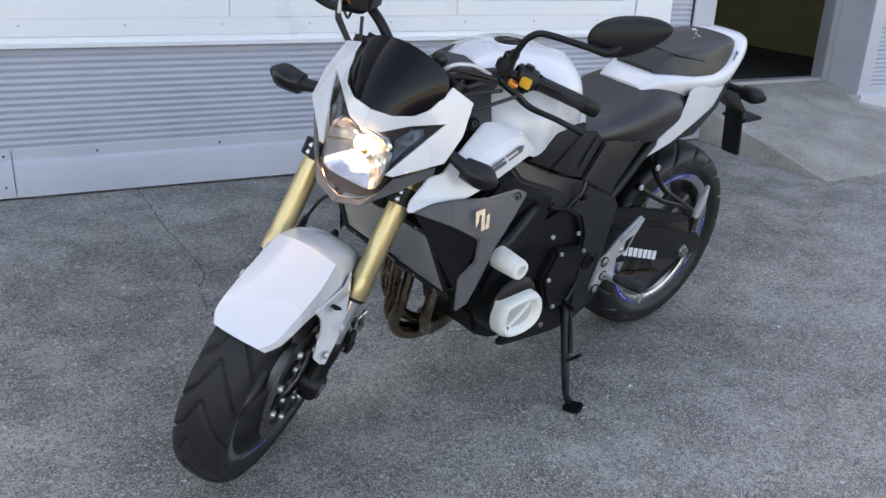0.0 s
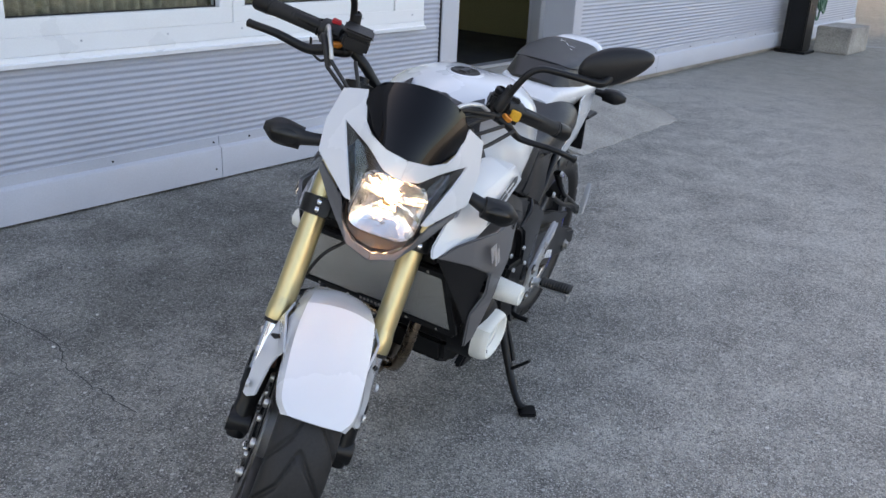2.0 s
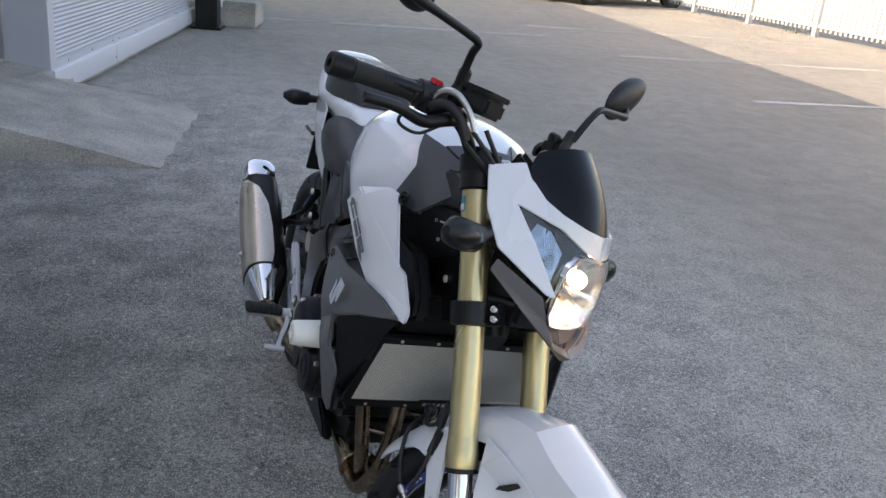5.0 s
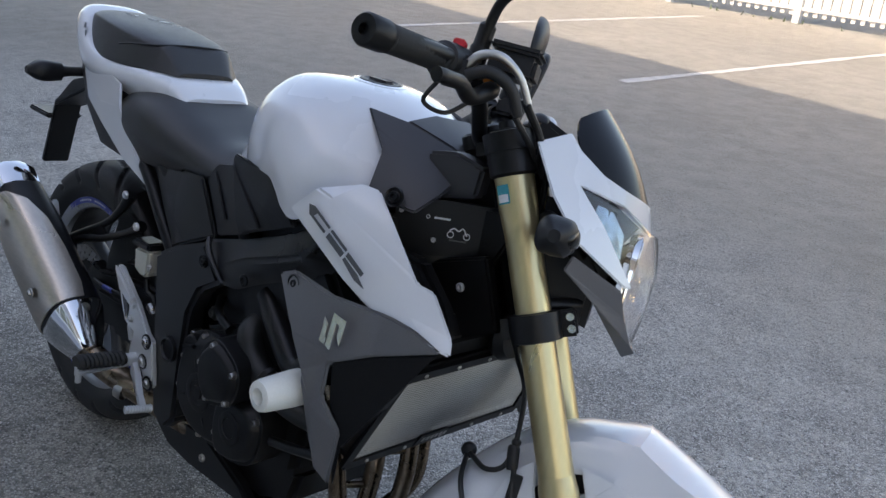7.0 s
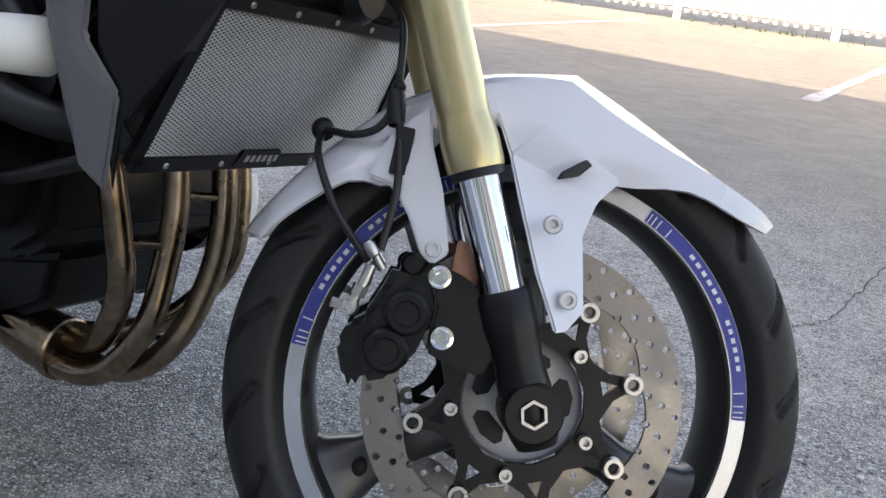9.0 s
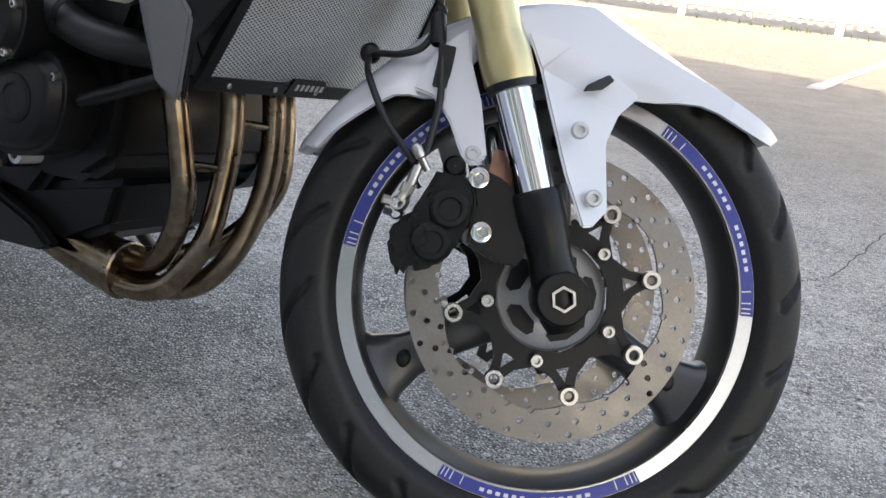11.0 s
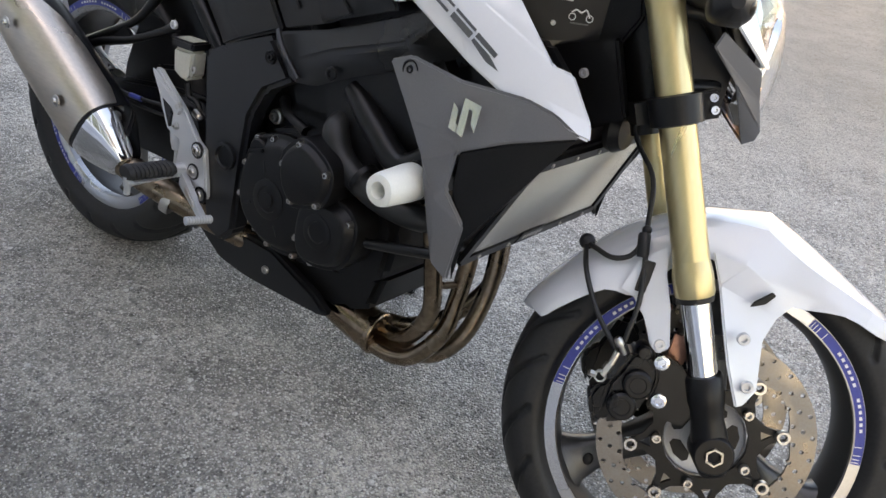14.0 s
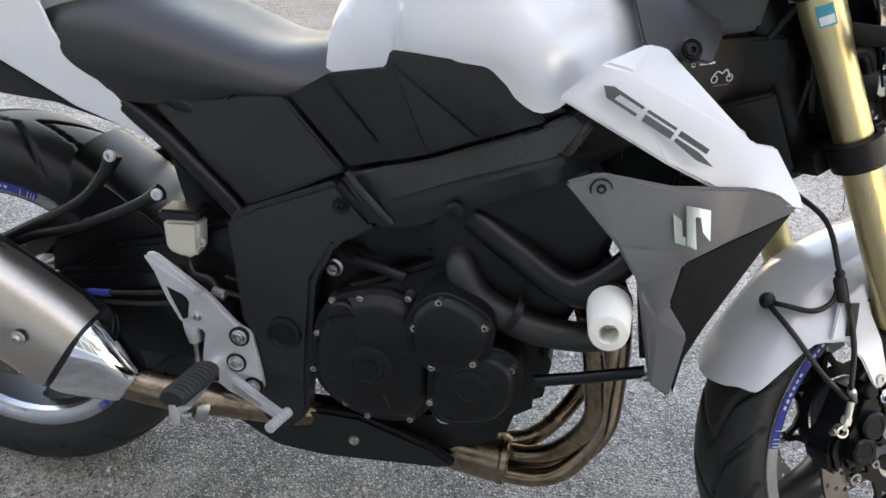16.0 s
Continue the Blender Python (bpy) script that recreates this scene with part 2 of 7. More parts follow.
def pod(centre, size, seg=20, rows=12):
    """A rounded pod of three half sizes."""
    bm = bmesh.new()
    bmesh.ops.create_uvsphere(bm, u_segments=seg, v_segments=rows, radius=1)
    bmesh.ops.transform(bm, matrix=Matrix.Translation(centre) @ Matrix.Diagonal((*size, 1)), verts=bm.verts)
    return bm

# ---- the lot ----
def asphalt():
    m = bpy.data.materials.new("asphalt")
    m.use_nodes = True
    n, l = m.node_tree.nodes, m.node_tree.links
    b = n["Principled BSDF"]
    co = n.new("ShaderNodeTexCoord")
    def noise_tex(scale, detail, rough=0.6):
        t = n.new("ShaderNodeTexNoise")
        t.inputs["Scale"].default_value, t.inputs["Detail"].default_value, t.inputs["Roughness"].default_value = scale, detail, rough
        l.new(co.outputs["Object"], t.inputs["Vector"])
        return t.outputs[0]
    def chips(scale, rnd=1.0):
        v = n.new("ShaderNodeTexVoronoi")
        v.inputs["Scale"].default_value, v.inputs["Randomness"].default_value = scale, rnd
        l.new(co.outputs["Object"], v.inputs["Vector"])
        return v
    def rng(src, a, c, lo, hi):
        r = n.new("ShaderNodeMapRange")
        r.inputs[1].default_value, r.inputs[2].default_value, r.inputs[3].default_value, r.inputs[4].default_value = a, c, lo, hi
        l.new(src, r.inputs[0])
        return r.outputs[0]
    def mixc(fac, a, c, mode="MIX"):
        x = n.new("ShaderNodeMix")
        x.data_type, x.blend_type = "RGBA", mode
        l.new(fac, x.inputs[0])
        for k, s in ((6, a), (7, c)):
            if isinstance(s, tuple):
                x.inputs[k].default_value = (*s, 1)
            else:
                l.new(s, x.inputs[k])
        return x.outputs[2]
    wide, mid, fine, patch = noise_tex(0.5, 4, 0.5), noise_tex(6, 6, 0.65), noise_tex(160, 4, 0.7), noise_tex(1.5, 5, 0.55)
    coarse = noise_tex(48, 5, 0.75)
    grit, stones, flecks = chips(190), chips(46), chips(30)
    base = mixc(rng(wide, 0.35, 0.65, 0, 1), (0.30, 0.283, 0.253), (0.42, 0.397, 0.355))
    base = mixc(rng(mid, 0.47, 0.64, 0, 0.75), base, (0.53, 0.503, 0.452))
    base = mixc(rng(mid, 0.36, 0.47, 0.6, 0), base, (0.20, 0.19, 0.173))
    base = mixc(rng(patch, 0.34, 0.54, 0.55, 0), base, (0.185, 0.176, 0.160))
    base = mixc(rng(patch, 0.54, 0.68, 0, 0.36), base, (0.60, 0.568, 0.508))
    base = mixc(rng(coarse, 0.40, 0.52, 0.6, 0), base, (0.15, 0.143, 0.131))
    base = mixc(rng(coarse, 0.54, 0.66, 0, 0.42), base, (0.60, 0.572, 0.52))
    base = mixc(rng(fine, 0.40, 0.56, 0.55, 0), base, (0.14, 0.136, 0.130))
    pick = n.new("ShaderNodeSeparateColor")
    l.new(grit.outputs["Color"], pick.inputs[0])
    base = mixc(rng(pick.outputs[1], 0.0, 0.5, 0.6, 0), base, (0.132, 0.129, 0.124))
    light = n.new("ShaderNodeMath"); light.operation = "MULTIPLY"
    l.new(rng(pick.outputs[0], 0.60, 0.95, 0, 0.62), light.inputs[0]); l.new(rng(grit.outputs["Distance"], 0.35, 0.6, 1, 0), light.inputs[1])
    base = mixc(light.outputs[0], base, (0.792, 0.759, 0.693))
    pick2 = n.new("ShaderNodeSeparateColor")
    l.new(stones.outputs["Color"], pick2.inputs[0])
    chip = n.new("ShaderNodeMath"); chip.operation = "MULTIPLY"
    l.new(rng(pick2.outputs[0], 0.94, 0.96, 0, 0.8), chip.inputs[0]); l.new(rng(stones.outputs["Distance"], 0.2, 0.3, 1, 0), chip.inputs[1])
    base = mixc(chip.outputs[0], base, (0.800, 0.800, 0.800))
    pick3 = n.new("ShaderNodeSeparateColor")
    l.new(flecks.outputs["Color"], pick3.inputs[0])
    pit = n.new("ShaderNodeMath"); pit.operation = "MULTIPLY"
    l.new(rng(pick3.outputs[0], 0.93, 0.95, 0, 0.7), pit.inputs[0]); l.new(rng(flecks.outputs["Distance"], 0.08, 0.26, 1, 0), pit.inputs[1])
    base = mixc(pit.outputs[0], base, (0.066, 0.063, 0.059))
    # sharp pale aggregate, worn flush with the surface
    for sc, share, size, strength, tone in ((125, 0.70, 0.30, 0.74, (0.76, 0.74, 0.70)), (210, 0.62, 0.34, 0.66, (0.72, 0.70, 0.67)), (70, 0.90, 0.22, 0.75, (0.80, 0.79, 0.76))):
        v = chips(sc)
        pk = n.new("ShaderNodeSeparateColor")
        l.new(v.outputs["Color"], pk.inputs[0])
        f = n.new("ShaderNodeMath"); f.operation = "MULTIPLY"
        l.new(rng(pk.outputs[2], share, share + 0.02, 0, strength), f.inputs[0]); l.new(rng(v.outputs["Distance"], size - 0.06, size, 1, 0), f.inputs[1])
        base = mixc(f.outputs[0], base, tone)
    # shade painted into the colour as one broad ragged patch, paler round it
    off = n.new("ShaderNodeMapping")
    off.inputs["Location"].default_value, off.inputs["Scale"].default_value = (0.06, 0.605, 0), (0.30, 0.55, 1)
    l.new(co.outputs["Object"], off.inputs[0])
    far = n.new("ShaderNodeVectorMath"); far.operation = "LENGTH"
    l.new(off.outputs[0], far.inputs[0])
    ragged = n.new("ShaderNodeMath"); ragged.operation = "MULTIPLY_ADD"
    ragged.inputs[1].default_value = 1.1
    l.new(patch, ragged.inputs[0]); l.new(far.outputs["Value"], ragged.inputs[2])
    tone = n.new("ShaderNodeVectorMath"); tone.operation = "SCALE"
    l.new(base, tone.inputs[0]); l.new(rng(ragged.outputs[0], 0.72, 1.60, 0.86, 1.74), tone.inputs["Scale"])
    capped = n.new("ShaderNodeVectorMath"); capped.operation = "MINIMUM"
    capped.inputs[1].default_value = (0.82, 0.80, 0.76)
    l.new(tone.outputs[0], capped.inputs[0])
    # the outer yard: smoother, sandier surfacing, its colour darkened to offset too bright light
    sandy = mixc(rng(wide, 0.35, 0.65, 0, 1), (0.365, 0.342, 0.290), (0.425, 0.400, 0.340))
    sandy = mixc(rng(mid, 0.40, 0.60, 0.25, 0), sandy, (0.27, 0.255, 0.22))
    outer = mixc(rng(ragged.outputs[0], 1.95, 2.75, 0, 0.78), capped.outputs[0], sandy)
    # pits and lost stones between the aggregate
    deep = chips(95)
    dk = n.new("ShaderNodeSeparateColor")
    l.new(deep.outputs["Color"], dk.inputs[0])
    hole = n.new("ShaderNodeMath"); hole.operation = "MULTIPLY"
    l.new(rng(dk.outputs[0], 0.77, 0.80, 0, 0.75), hole.inputs[0]); l.new(rng(deep.outputs["Distance"], 0.22, 0.36, 1, 0), hole.inputs[1])
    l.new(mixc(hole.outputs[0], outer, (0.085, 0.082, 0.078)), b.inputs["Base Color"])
    l.new(rng(mid, 0.3, 0.7, 0.95, 0.72), b.inputs["Roughness"])
    b.inputs["Specular IOR Level"].default_value = 0.25
    add = n.new("ShaderNodeMath"); add.operation = "ADD"
    l.new(fine, add.inputs[0]); l.new(rng(grit.outputs["Distance"], 0, 0.6, 1, 0), add.inputs[1])
    bump = n.new("ShaderNodeBump")
    bump.inputs["Strength"].default_value, bump.inputs["Distance"].default_value = 1.0, 0.011
    l.new(add.outputs[0], bump.inputs["Height"]); l.new(bump.outputs[0], b.inputs["Normal"])
    return m


ASPHALT = asphalt()
SIDING = surface("blue_grey_siding", (0.40, 0.42, 0.48), 0.42, 0.0, 0.05, 200, 0.02)
TRIM = surface("grey_flashing", (0.47, 0.49, 0.54), 0.42, 0.0, 0.05, 150, 0.02)
PVC = surface("white_window_frame", (0.76, 0.78, 0.80), 0.35, 0, 0.03, 200, 0.02)
PANE = clear("window_glass", (0.9, 0.95, 0.95))
CURTAIN = surface("beige_curtain", (0.52, 0.48, 0.34), 0.85, 0, 0.25, 30, 0.1, 0, 25)
CONCRETE = surface("concrete", (0.36, 0.34, 0.305), 0.85, 0, 0.3, 90, 0.35, 0, 3.5)
DOORFRAME = surface("door_frame_alloy", (0.42, 0.43, 0.45), 0.4, 0.4, 0.06, 200)
OLIVE = surface("olive_inner_wall", (0.30, 0.27, 0.13), 0.8, 0, 0.08, 60)
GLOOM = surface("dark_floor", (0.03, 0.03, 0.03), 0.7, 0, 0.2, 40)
LINEPAINT = surface("worn_line_paint", (0.46, 0.455, 0.43), 0.8, 0, 0.3, 60, 0.1, 0, 9, (0.25, 0.25, 0.24))
FENCE = surface("white_fence_paint", (0.50, 0.505, 0.51), 0.5, 0, 0.05, 60)
LEAF = surface("weed_leaf", (0.055, 0.085, 0.025), 0.6, 0, 0.3, 80)
CRACK = surface("crack_dirt", (0.08, 0.077, 0.073), 0.95, 0, 0.3, 150)

bm = bmesh.new()
bmesh.ops.create_grid(bm, x_segments=8, y_segments=8, size=150)
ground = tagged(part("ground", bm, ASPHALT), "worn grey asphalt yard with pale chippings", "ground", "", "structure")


def ribbon(path, width, z, wobble=0.004, seed=1):
    """A ragged flat strip along a path on the ground."""
    rnd = random.Random(seed)
    pts = curve_points([(x, y, z) for x, y in path], 14)
    bm = bmesh.new()
    pairs = []
    for i, p in enumerate(pts):
        d = (pts[min(i + 1, len(pts) - 1)] - pts[max(i - 1, 0)]).normalized()
        s = Vector((-d.y, d.x, 0))
        o = s * rnd.uniform(-wobble, wobble)
        w = width * rnd.uniform(0.6, 1.2) / 2
        pairs.append((bm.verts.new(p + o - s * w), bm.verts.new(p + o + s * w)))
    for a, b in zip(pairs, pairs[1:]):
        bm.faces.new((a[0], b[0], b[1], a[1]))
    return bm


for k, path in enumerate([[(0.70, -2.55), (0.79, -2.13), (0.90, -1.60), (0.98, -1.15), (1.08, -0.96), (1.16, -0.62)], [(1.589, 1.209), (1.66, 1.35), (1.755, 1.88), (1.8, 2.4), (2.05, 3.1), (2.2, 4.0)]]):
    tagged(part("crack", ribbon(path, 0.004, 0.0015, 0.006, k), CRACK), "thin dark crack in the asphalt", "crack", "", "structure")


def line_strip(x0, y0, x1, y1, name="parking_line"):
    ob = part(name, ribbon([(x0, y0), ((x0 + x1) / 2, (y0 + y1) / 2), (x1, y1)], 0.10, 0.004, 0.004, 5), LINEPAINT)
    return tagged(ob, "worn white painted parking line", "road marking", "parking lines", "structure")


for x in (-10.6, -7.55, -4.66, -1.90, 1.19, 4.2):
    line_strip(x, 5.3 if x < -5 else 5.2, x + 0.5, 10.6)
line_strip(-9.7, 0.6, -9.3, 5.1)

# pale chippings lying loose
rng_ = np.random.default_rng(4)
ico = bmesh.new()
bmesh.ops.create_icosphere(ico, subdivisions=1, radius=1)
ico_v = np.array([v.co[:] for v in ico.verts]); ico_f = np.array([[v.index for v in f.verts] for f in ico.faces])
ico.free()
verts, faces = [], []
for k in range(4200):
    r = 0.0018 + 0.0068 * rng_.random() ** 5
    t = rng_.uniform(0, 6.28)
    q = ico_v * rng_.uniform(0.7, 1.15, (len(ico_v), 1)) * (r, r * rng_.uniform(0.5, 1), r * 0.5)
    q = np.stack([q[:, 0] * math.cos(t) - q[:, 1] * math.sin(t), q[:, 0] * math.sin(t) + q[:, 1] * math.cos(t), q[:, 2]], -1)
    faces.append(ico_f + len(ico_v) * k)
    verts.append(q + (rng_.uniform(-2.2, 3.6), rng_.uniform(-2.0, 3.0), r * 0.3))
stones_me = bpy.data.meshes.new("gravel")
stones_me.from_pydata(np.concatenate(verts).tolist(), [], np.concatenate(faces).tolist())
CHIP = surface("pale_chipping", (0.55, 0.54, 0.51), 0.8, 0, 0.3, 200)
stones_me.materials.append(CHIP)
tagged(new("gravel", stones_me), "pale stone chippings scattered on the asphalt", "gravel", "", "stuff")

# ---- the building ----
WALL_M = pose(-2.49, -1.391, 0, 0, 0, -14.3)


def struct(name, bm, material, label, category="wall"):
    ob = part(name, bm, material)
    ob.matrix_basis = WALL_M
    return tagged(ob, label, category, "", "structure")


def siding(x0, x1, y, z0, z1, pitch=0.030, depth=0.006):
    """Corrugated sheet: soft waves, on a backing with thickness."""
    n = max(1, round((z1 - z0) / pitch))
    prof = [(y - depth * (0.5 - 0.5 * math.cos(2 * math.pi * k / 10)), z0 + (z1 - z0) * k / (10 * n)) for k in range(10 * n + 1)]
    rows = [[(x, yy, zz) for yy, zz in prof] for x in (x0, x1)]
    bm = rings(rows, False, False)
    return join(bm, block(x0, x1, y - 0.20, y - depth - 0.004, z0, z1))


# wall beside the windows and under them
struct("wall_1", siding(0.13, 7.0, -0.012, 0.215, 0.655), SIDING, "blue-grey ribbed metal siding under the windows")
struct("wall_2", siding(0.13, 0.32, -0.012, 0.655, 2.3), SIDING, "blue-grey ribbed metal siding beside the window")
struct("wall_3", siding(0.13, 7.0, -0.012, 2.3, 4.3), SIDING, "blue-grey ribbed metal siding above the windows")
struct("wall_4", siding(-9.0, -1.52, -0.052, 0.22, 4.3), SIDING, "blue-grey ribbed metal siding beyond the door")
struct("wall_5", block(-1.52, 0.0, -0.42, -0.22, 2.35, 4.3), SIDING, "metal-clad wall above the door")
struct("wall_6", block(6.8, 7.0, -9.0, -0.22, 0, 4.3), SIDING, "plain side wall of the building")
struct("wall_7", block(-9.0, 7.0, -9.2, -9.0, 0, 4.3), SIDING, "plain back wall of the building")
struct("roof", join(block(-9.2, 7.2, -9.2, -0.2, 4.3, 4.4)), TRIM, "flat roof of the building", "roof")
# unseen block, added and turned so its edge throws the yard's shadow line
upper = part("shade_block", block(-30, 14, -6.5, 0, 4.41, 5.5, 0.0), TRIM)
upper.matrix_basis = pose(0, -2.36, 0, 0, 0, -8.8)
tagged(upper, "unseen block added above the building to shade the yard", "wall", "", "structure")

# base flashing, in lengths with a seam between
for x0, x1, y, z0 in ((-0.03, 1.838, 0.012, 0.012), (1.842, 3.868, 0.012, 0.012), (3.872, 7.0, 0.012, 0.012), (-2.98, -1.52, -0.026, 0.05), (-5.9, -2.984, -0.026, 0.05), (-9.0, -5.904, -0.026, 0.05)):
    h = z0 - 0.012
    prof = [(y - 0.05, z0), (y, z0), (y, 0.160 + h), (y - 0.003, 0.166 + h), (y - 0.020, 0.176 + h), (y - 0.021, 0.222 + h), (y - 0.05, 0.222 + h)]
    struct("baseboard", rings([[(x, a, b) for a, b in prof] for x in (x0, x1)]), TRIM, "pale grey metal flashing along the wall's foot", "flashing")
    for i in range(int((x1 - x0) / 0.55) + 1):
        struct("screw", bolt((x0 + 0.03 + i * 0.55, y - 0.021, 0.195 + h), (0, 1, 0), 0.005, 0.005), PLASTIC, "dark screw head in the flashing", "screw")
    struct("screw", bolt((x0 + 0.035, y, 0.062 + h), (0, 1, 0), 0.005, 0.005), PLASTIC, "dark screw head low in the flashing", "screw")
struct("corner_trim", block(-0.03, 0.136, -0.30, 0.002, 0.215, 4.3, 0.003), TRIM, "flat grey corner trim beside the door", "trim")
struct("trim_seam", block(0.137, 0.143, -0.02, -0.004, 0.23, 4.3), PLASTIC, "dark joint beside the corner trim", "trim")
struct("door_jamb", block(-1.62, -1.50, -0.47, -0.045, 0.16, 4.3, 0.003), TRIM, "flat grey door reveal", "trim")
struct("footing", join(block(-9.0, -1.53, -0.45, -0.08, -0.1, 0.21), block(0.0, 7.0, -0.3, -0.045, -0.1, 0.20)), CONCRETE, "concrete footing under the wall", "footing")

# long window with white frames
def window_unit(x0, x1, z0, z1, n):
    w = new("window_%d" % n)
    w.matrix_basis = WALL_M
    tagged(w, "white plastic-framed window with drawn beige curtain", "window", "windows", "structure")
    f = 0.075
    bars = [(x0, x1, z0, z0 + f), (x0, x1, z1 - f, z1), (x0, x0 + f, z0 + f, z1 - f), (x1 - f, x1, z0 + f, z1 - f)]
    for a, b, c, d in bars:
        part("window_frame", block(a, b, -0.07, 0.002, c, d, 0.003), PVC, w)
    g = part("pane", block(x0 + f, x1 - f, -0.045, -0.039, z0 + f, z1 - f), PANE, w)
    g.visible_shadow = False
    part("gasket", join(block(x0 + f, x1 - f, -0.036, -0.030, z0 + f, z0 + f + 0.006), block(x0 + f, x0 + f + 0.006, -0.036, -0.030, z0 + f, z1 - f)), PLASTIC, w)
    return w


for n, (a, b) in enumerate(((0.58, 1.73), (1.73, 2.90), (2.90, 4.06), (4.06, 5.22), (5.22, 6.38))):
    window_unit(a + 0.001, b - 0.001, 0.775, 2.20, n + 1)
    rows = []
    for z in (0.8, 2.18):
        rows.append([(a + 0.06 + (b - a - 0.12) * i / 120, -0.13 + 0.018 * math.sin(i * 0.9) + 0.009 * math.sin(i * 2.3 + n), z) for i in range(121)])
    c = part("curtain", rings(rows, False, False), CURTAIN)
    bmod = c.modifiers.new("thick", "SOLIDIFY"); bmod.thickness = 0.003
    c.matrix_basis = WALL_M
    tagged(c, "beige patterned curtain hanging behind the window", "curtain", "curtains")
struct("window_surround", join(block(0.315, 6.9, -0.03, 0.004, 0.699, 0.7745, 0.001), block(0.315, 0.575, -0.03, 0.004, 0.774, 2.30, 0.003), block(0.577, 6.9, -0.03, 0.004, 2.203, 2.30, 0.003), block(6.385, 6.9, -0.03, 0.004, 0.774, 2.2, 0.003)), PVC, "white plastic window surround", "window trim")
struct("window_sill", rings([[(x, a, b) for a, b in ((-0.01, 0.655), (0.020, 0.655), (0.022, 0.672), (0.006, 0.676), (0.004, 0.698), (-0.01, 0.698))] for x in (0.31, 6.9)]), PVC, "white metal sill flashing", "window sill")
for i in range(16):
    struct("screw", bolt((0.42 + i * 0.42, 0.003, 0.745), (0, 1, 0), 0.005, 0.004), TRIM, "screw head in the window surround", "screw")
struct("inner_wall", join(block(0.0, 7.0, -1.6, -1.5, 0, 2.6), block(0.05, 0.13, -1.6, -0.22, 0, 2.6)), OLIVE, "plain wall of the room behind the windows")
struct("ceiling", block(-2.5, 7.0, -4.0, -0.22, 2.6, 2.65), OLIVE, "plain ceiling inside", "ceiling")

# door opening, room behind and ramp
struct("door_frame", join(block(-0.20, -0.14, -0.40, -0.31, 0.262, 2.35, 0.004), block(-1.495, -1.43, -0.40, -0.31, 0.262, 2.35, 0.004), block(-1.43, -0.20, -0.40, -0.31, 2.28, 2.35, 0.004), block(-1.43, -0.20, -0.41, -0.315, 0.262, 0.285, 0.003)), DOORFRAME, "grey metal door frame", "door frame")
dr = new("door_1"); dr.matrix_basis = WALL_M @ pose(-0.205, -0.43, 0, 0, 0, -92)
tagged(dr, "grey metal-framed door standing open inwards", "door", "", "structure")
part("door_leaf", join(block(0, 0.07, -0.04, 0, 0.28, 2.27, 0.003), block(0.82, 0.9, -0.04, 0, 0.28, 2.27, 0.003), block(0.071, 0.819, -0.04, 0, 0.28, 0.6, 0.003), block(0.071, 0.819, -0.04, 0, 2.15, 2.27, 0.003)), DOORFRAME, dr)
part("pane", block(0.07, 0.82, -0.024, -0.018, 0.6, 2.15), PANE, dr)
part("handle", tube([(0.85, 0.0, 1.25), (0.85, 0.05, 1.25), (0.78, 0.05, 1.25)], 0.01), CHROME, dr)
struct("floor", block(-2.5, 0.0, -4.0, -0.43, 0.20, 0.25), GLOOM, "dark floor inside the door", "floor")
struct("inner_wall", join(block(-2.6, -2.5, -4.0, -0.45, 0, 2.6), block(-2.5, 0.05, -4.1, -4.0, 0, 2.6), block(0.0, 0.05, -4.0, -0.43, 0, 2.6)), OLIVE, "olive-yellow wall inside the door")


def ramp_shape():
    """A poured wedge: highest at the door, its far flank drooping to the wall."""
    rnd = random.Random(2)
    bm = bmesh.new()
    nx, ny = 34, 34
    top = []
    for j in range(ny + 1):
        t = j / ny
        y = -0.33 + t * 1.33
        far = -1.50 - 0.36 * max(0.0, 1 - max(y, 0.0) / 0.93)
        if y < -0.06:
            far = -1.497
        row = []
        for i in range(nx + 1):
            u = i / nx
            x = -0.032 + (far + 0.032) * u
            z = 0.203 - 0.17 * y if y < 0 else 0.203 * (1 - y) ** 0.92 + 0.003
            droop = min(1.0, max(0.0, (-1.30 - x) / 0.5))
            z *= 1 - 0.62 * droop * (1.0 if y > -0.02 else 0.0)
            if j == ny:
                z = 0.003
            edge = (-0.067 * u + 0.010 * math.sin(i * 0.9) + rnd.uniform(-0.008, 0.008)) * max(0.0, (t - 0.6) / 0.4)
            if i in (0, nx):
                x += rnd.uniform(-0.008, 0.008) * t
            row.append(bm.verts.new((x, y + edge, z + rnd.uniform(-0.0025, 0.0025))))
        top.append(row)
    for a, b in zip(top, top[1:]):
        for i in range(nx):
            bm.faces.new((a[i], a[i + 1], b[i + 1], b[i]))
    for side in ([r[0] for r in top], [r[-1] for r in top], top[0], top[-1]):
        low = [bm.verts.new((v.co.x, v.co.y, -0.02)) for v in side]
        for i in range(len(side) - 1):
            bm.faces.new((side[i], side[i + 1], low[i + 1], low[i]))
    return bm


struct("ramp", ramp_shape(), CONCRETE, "rough concrete ramp up to the door", "ramp")

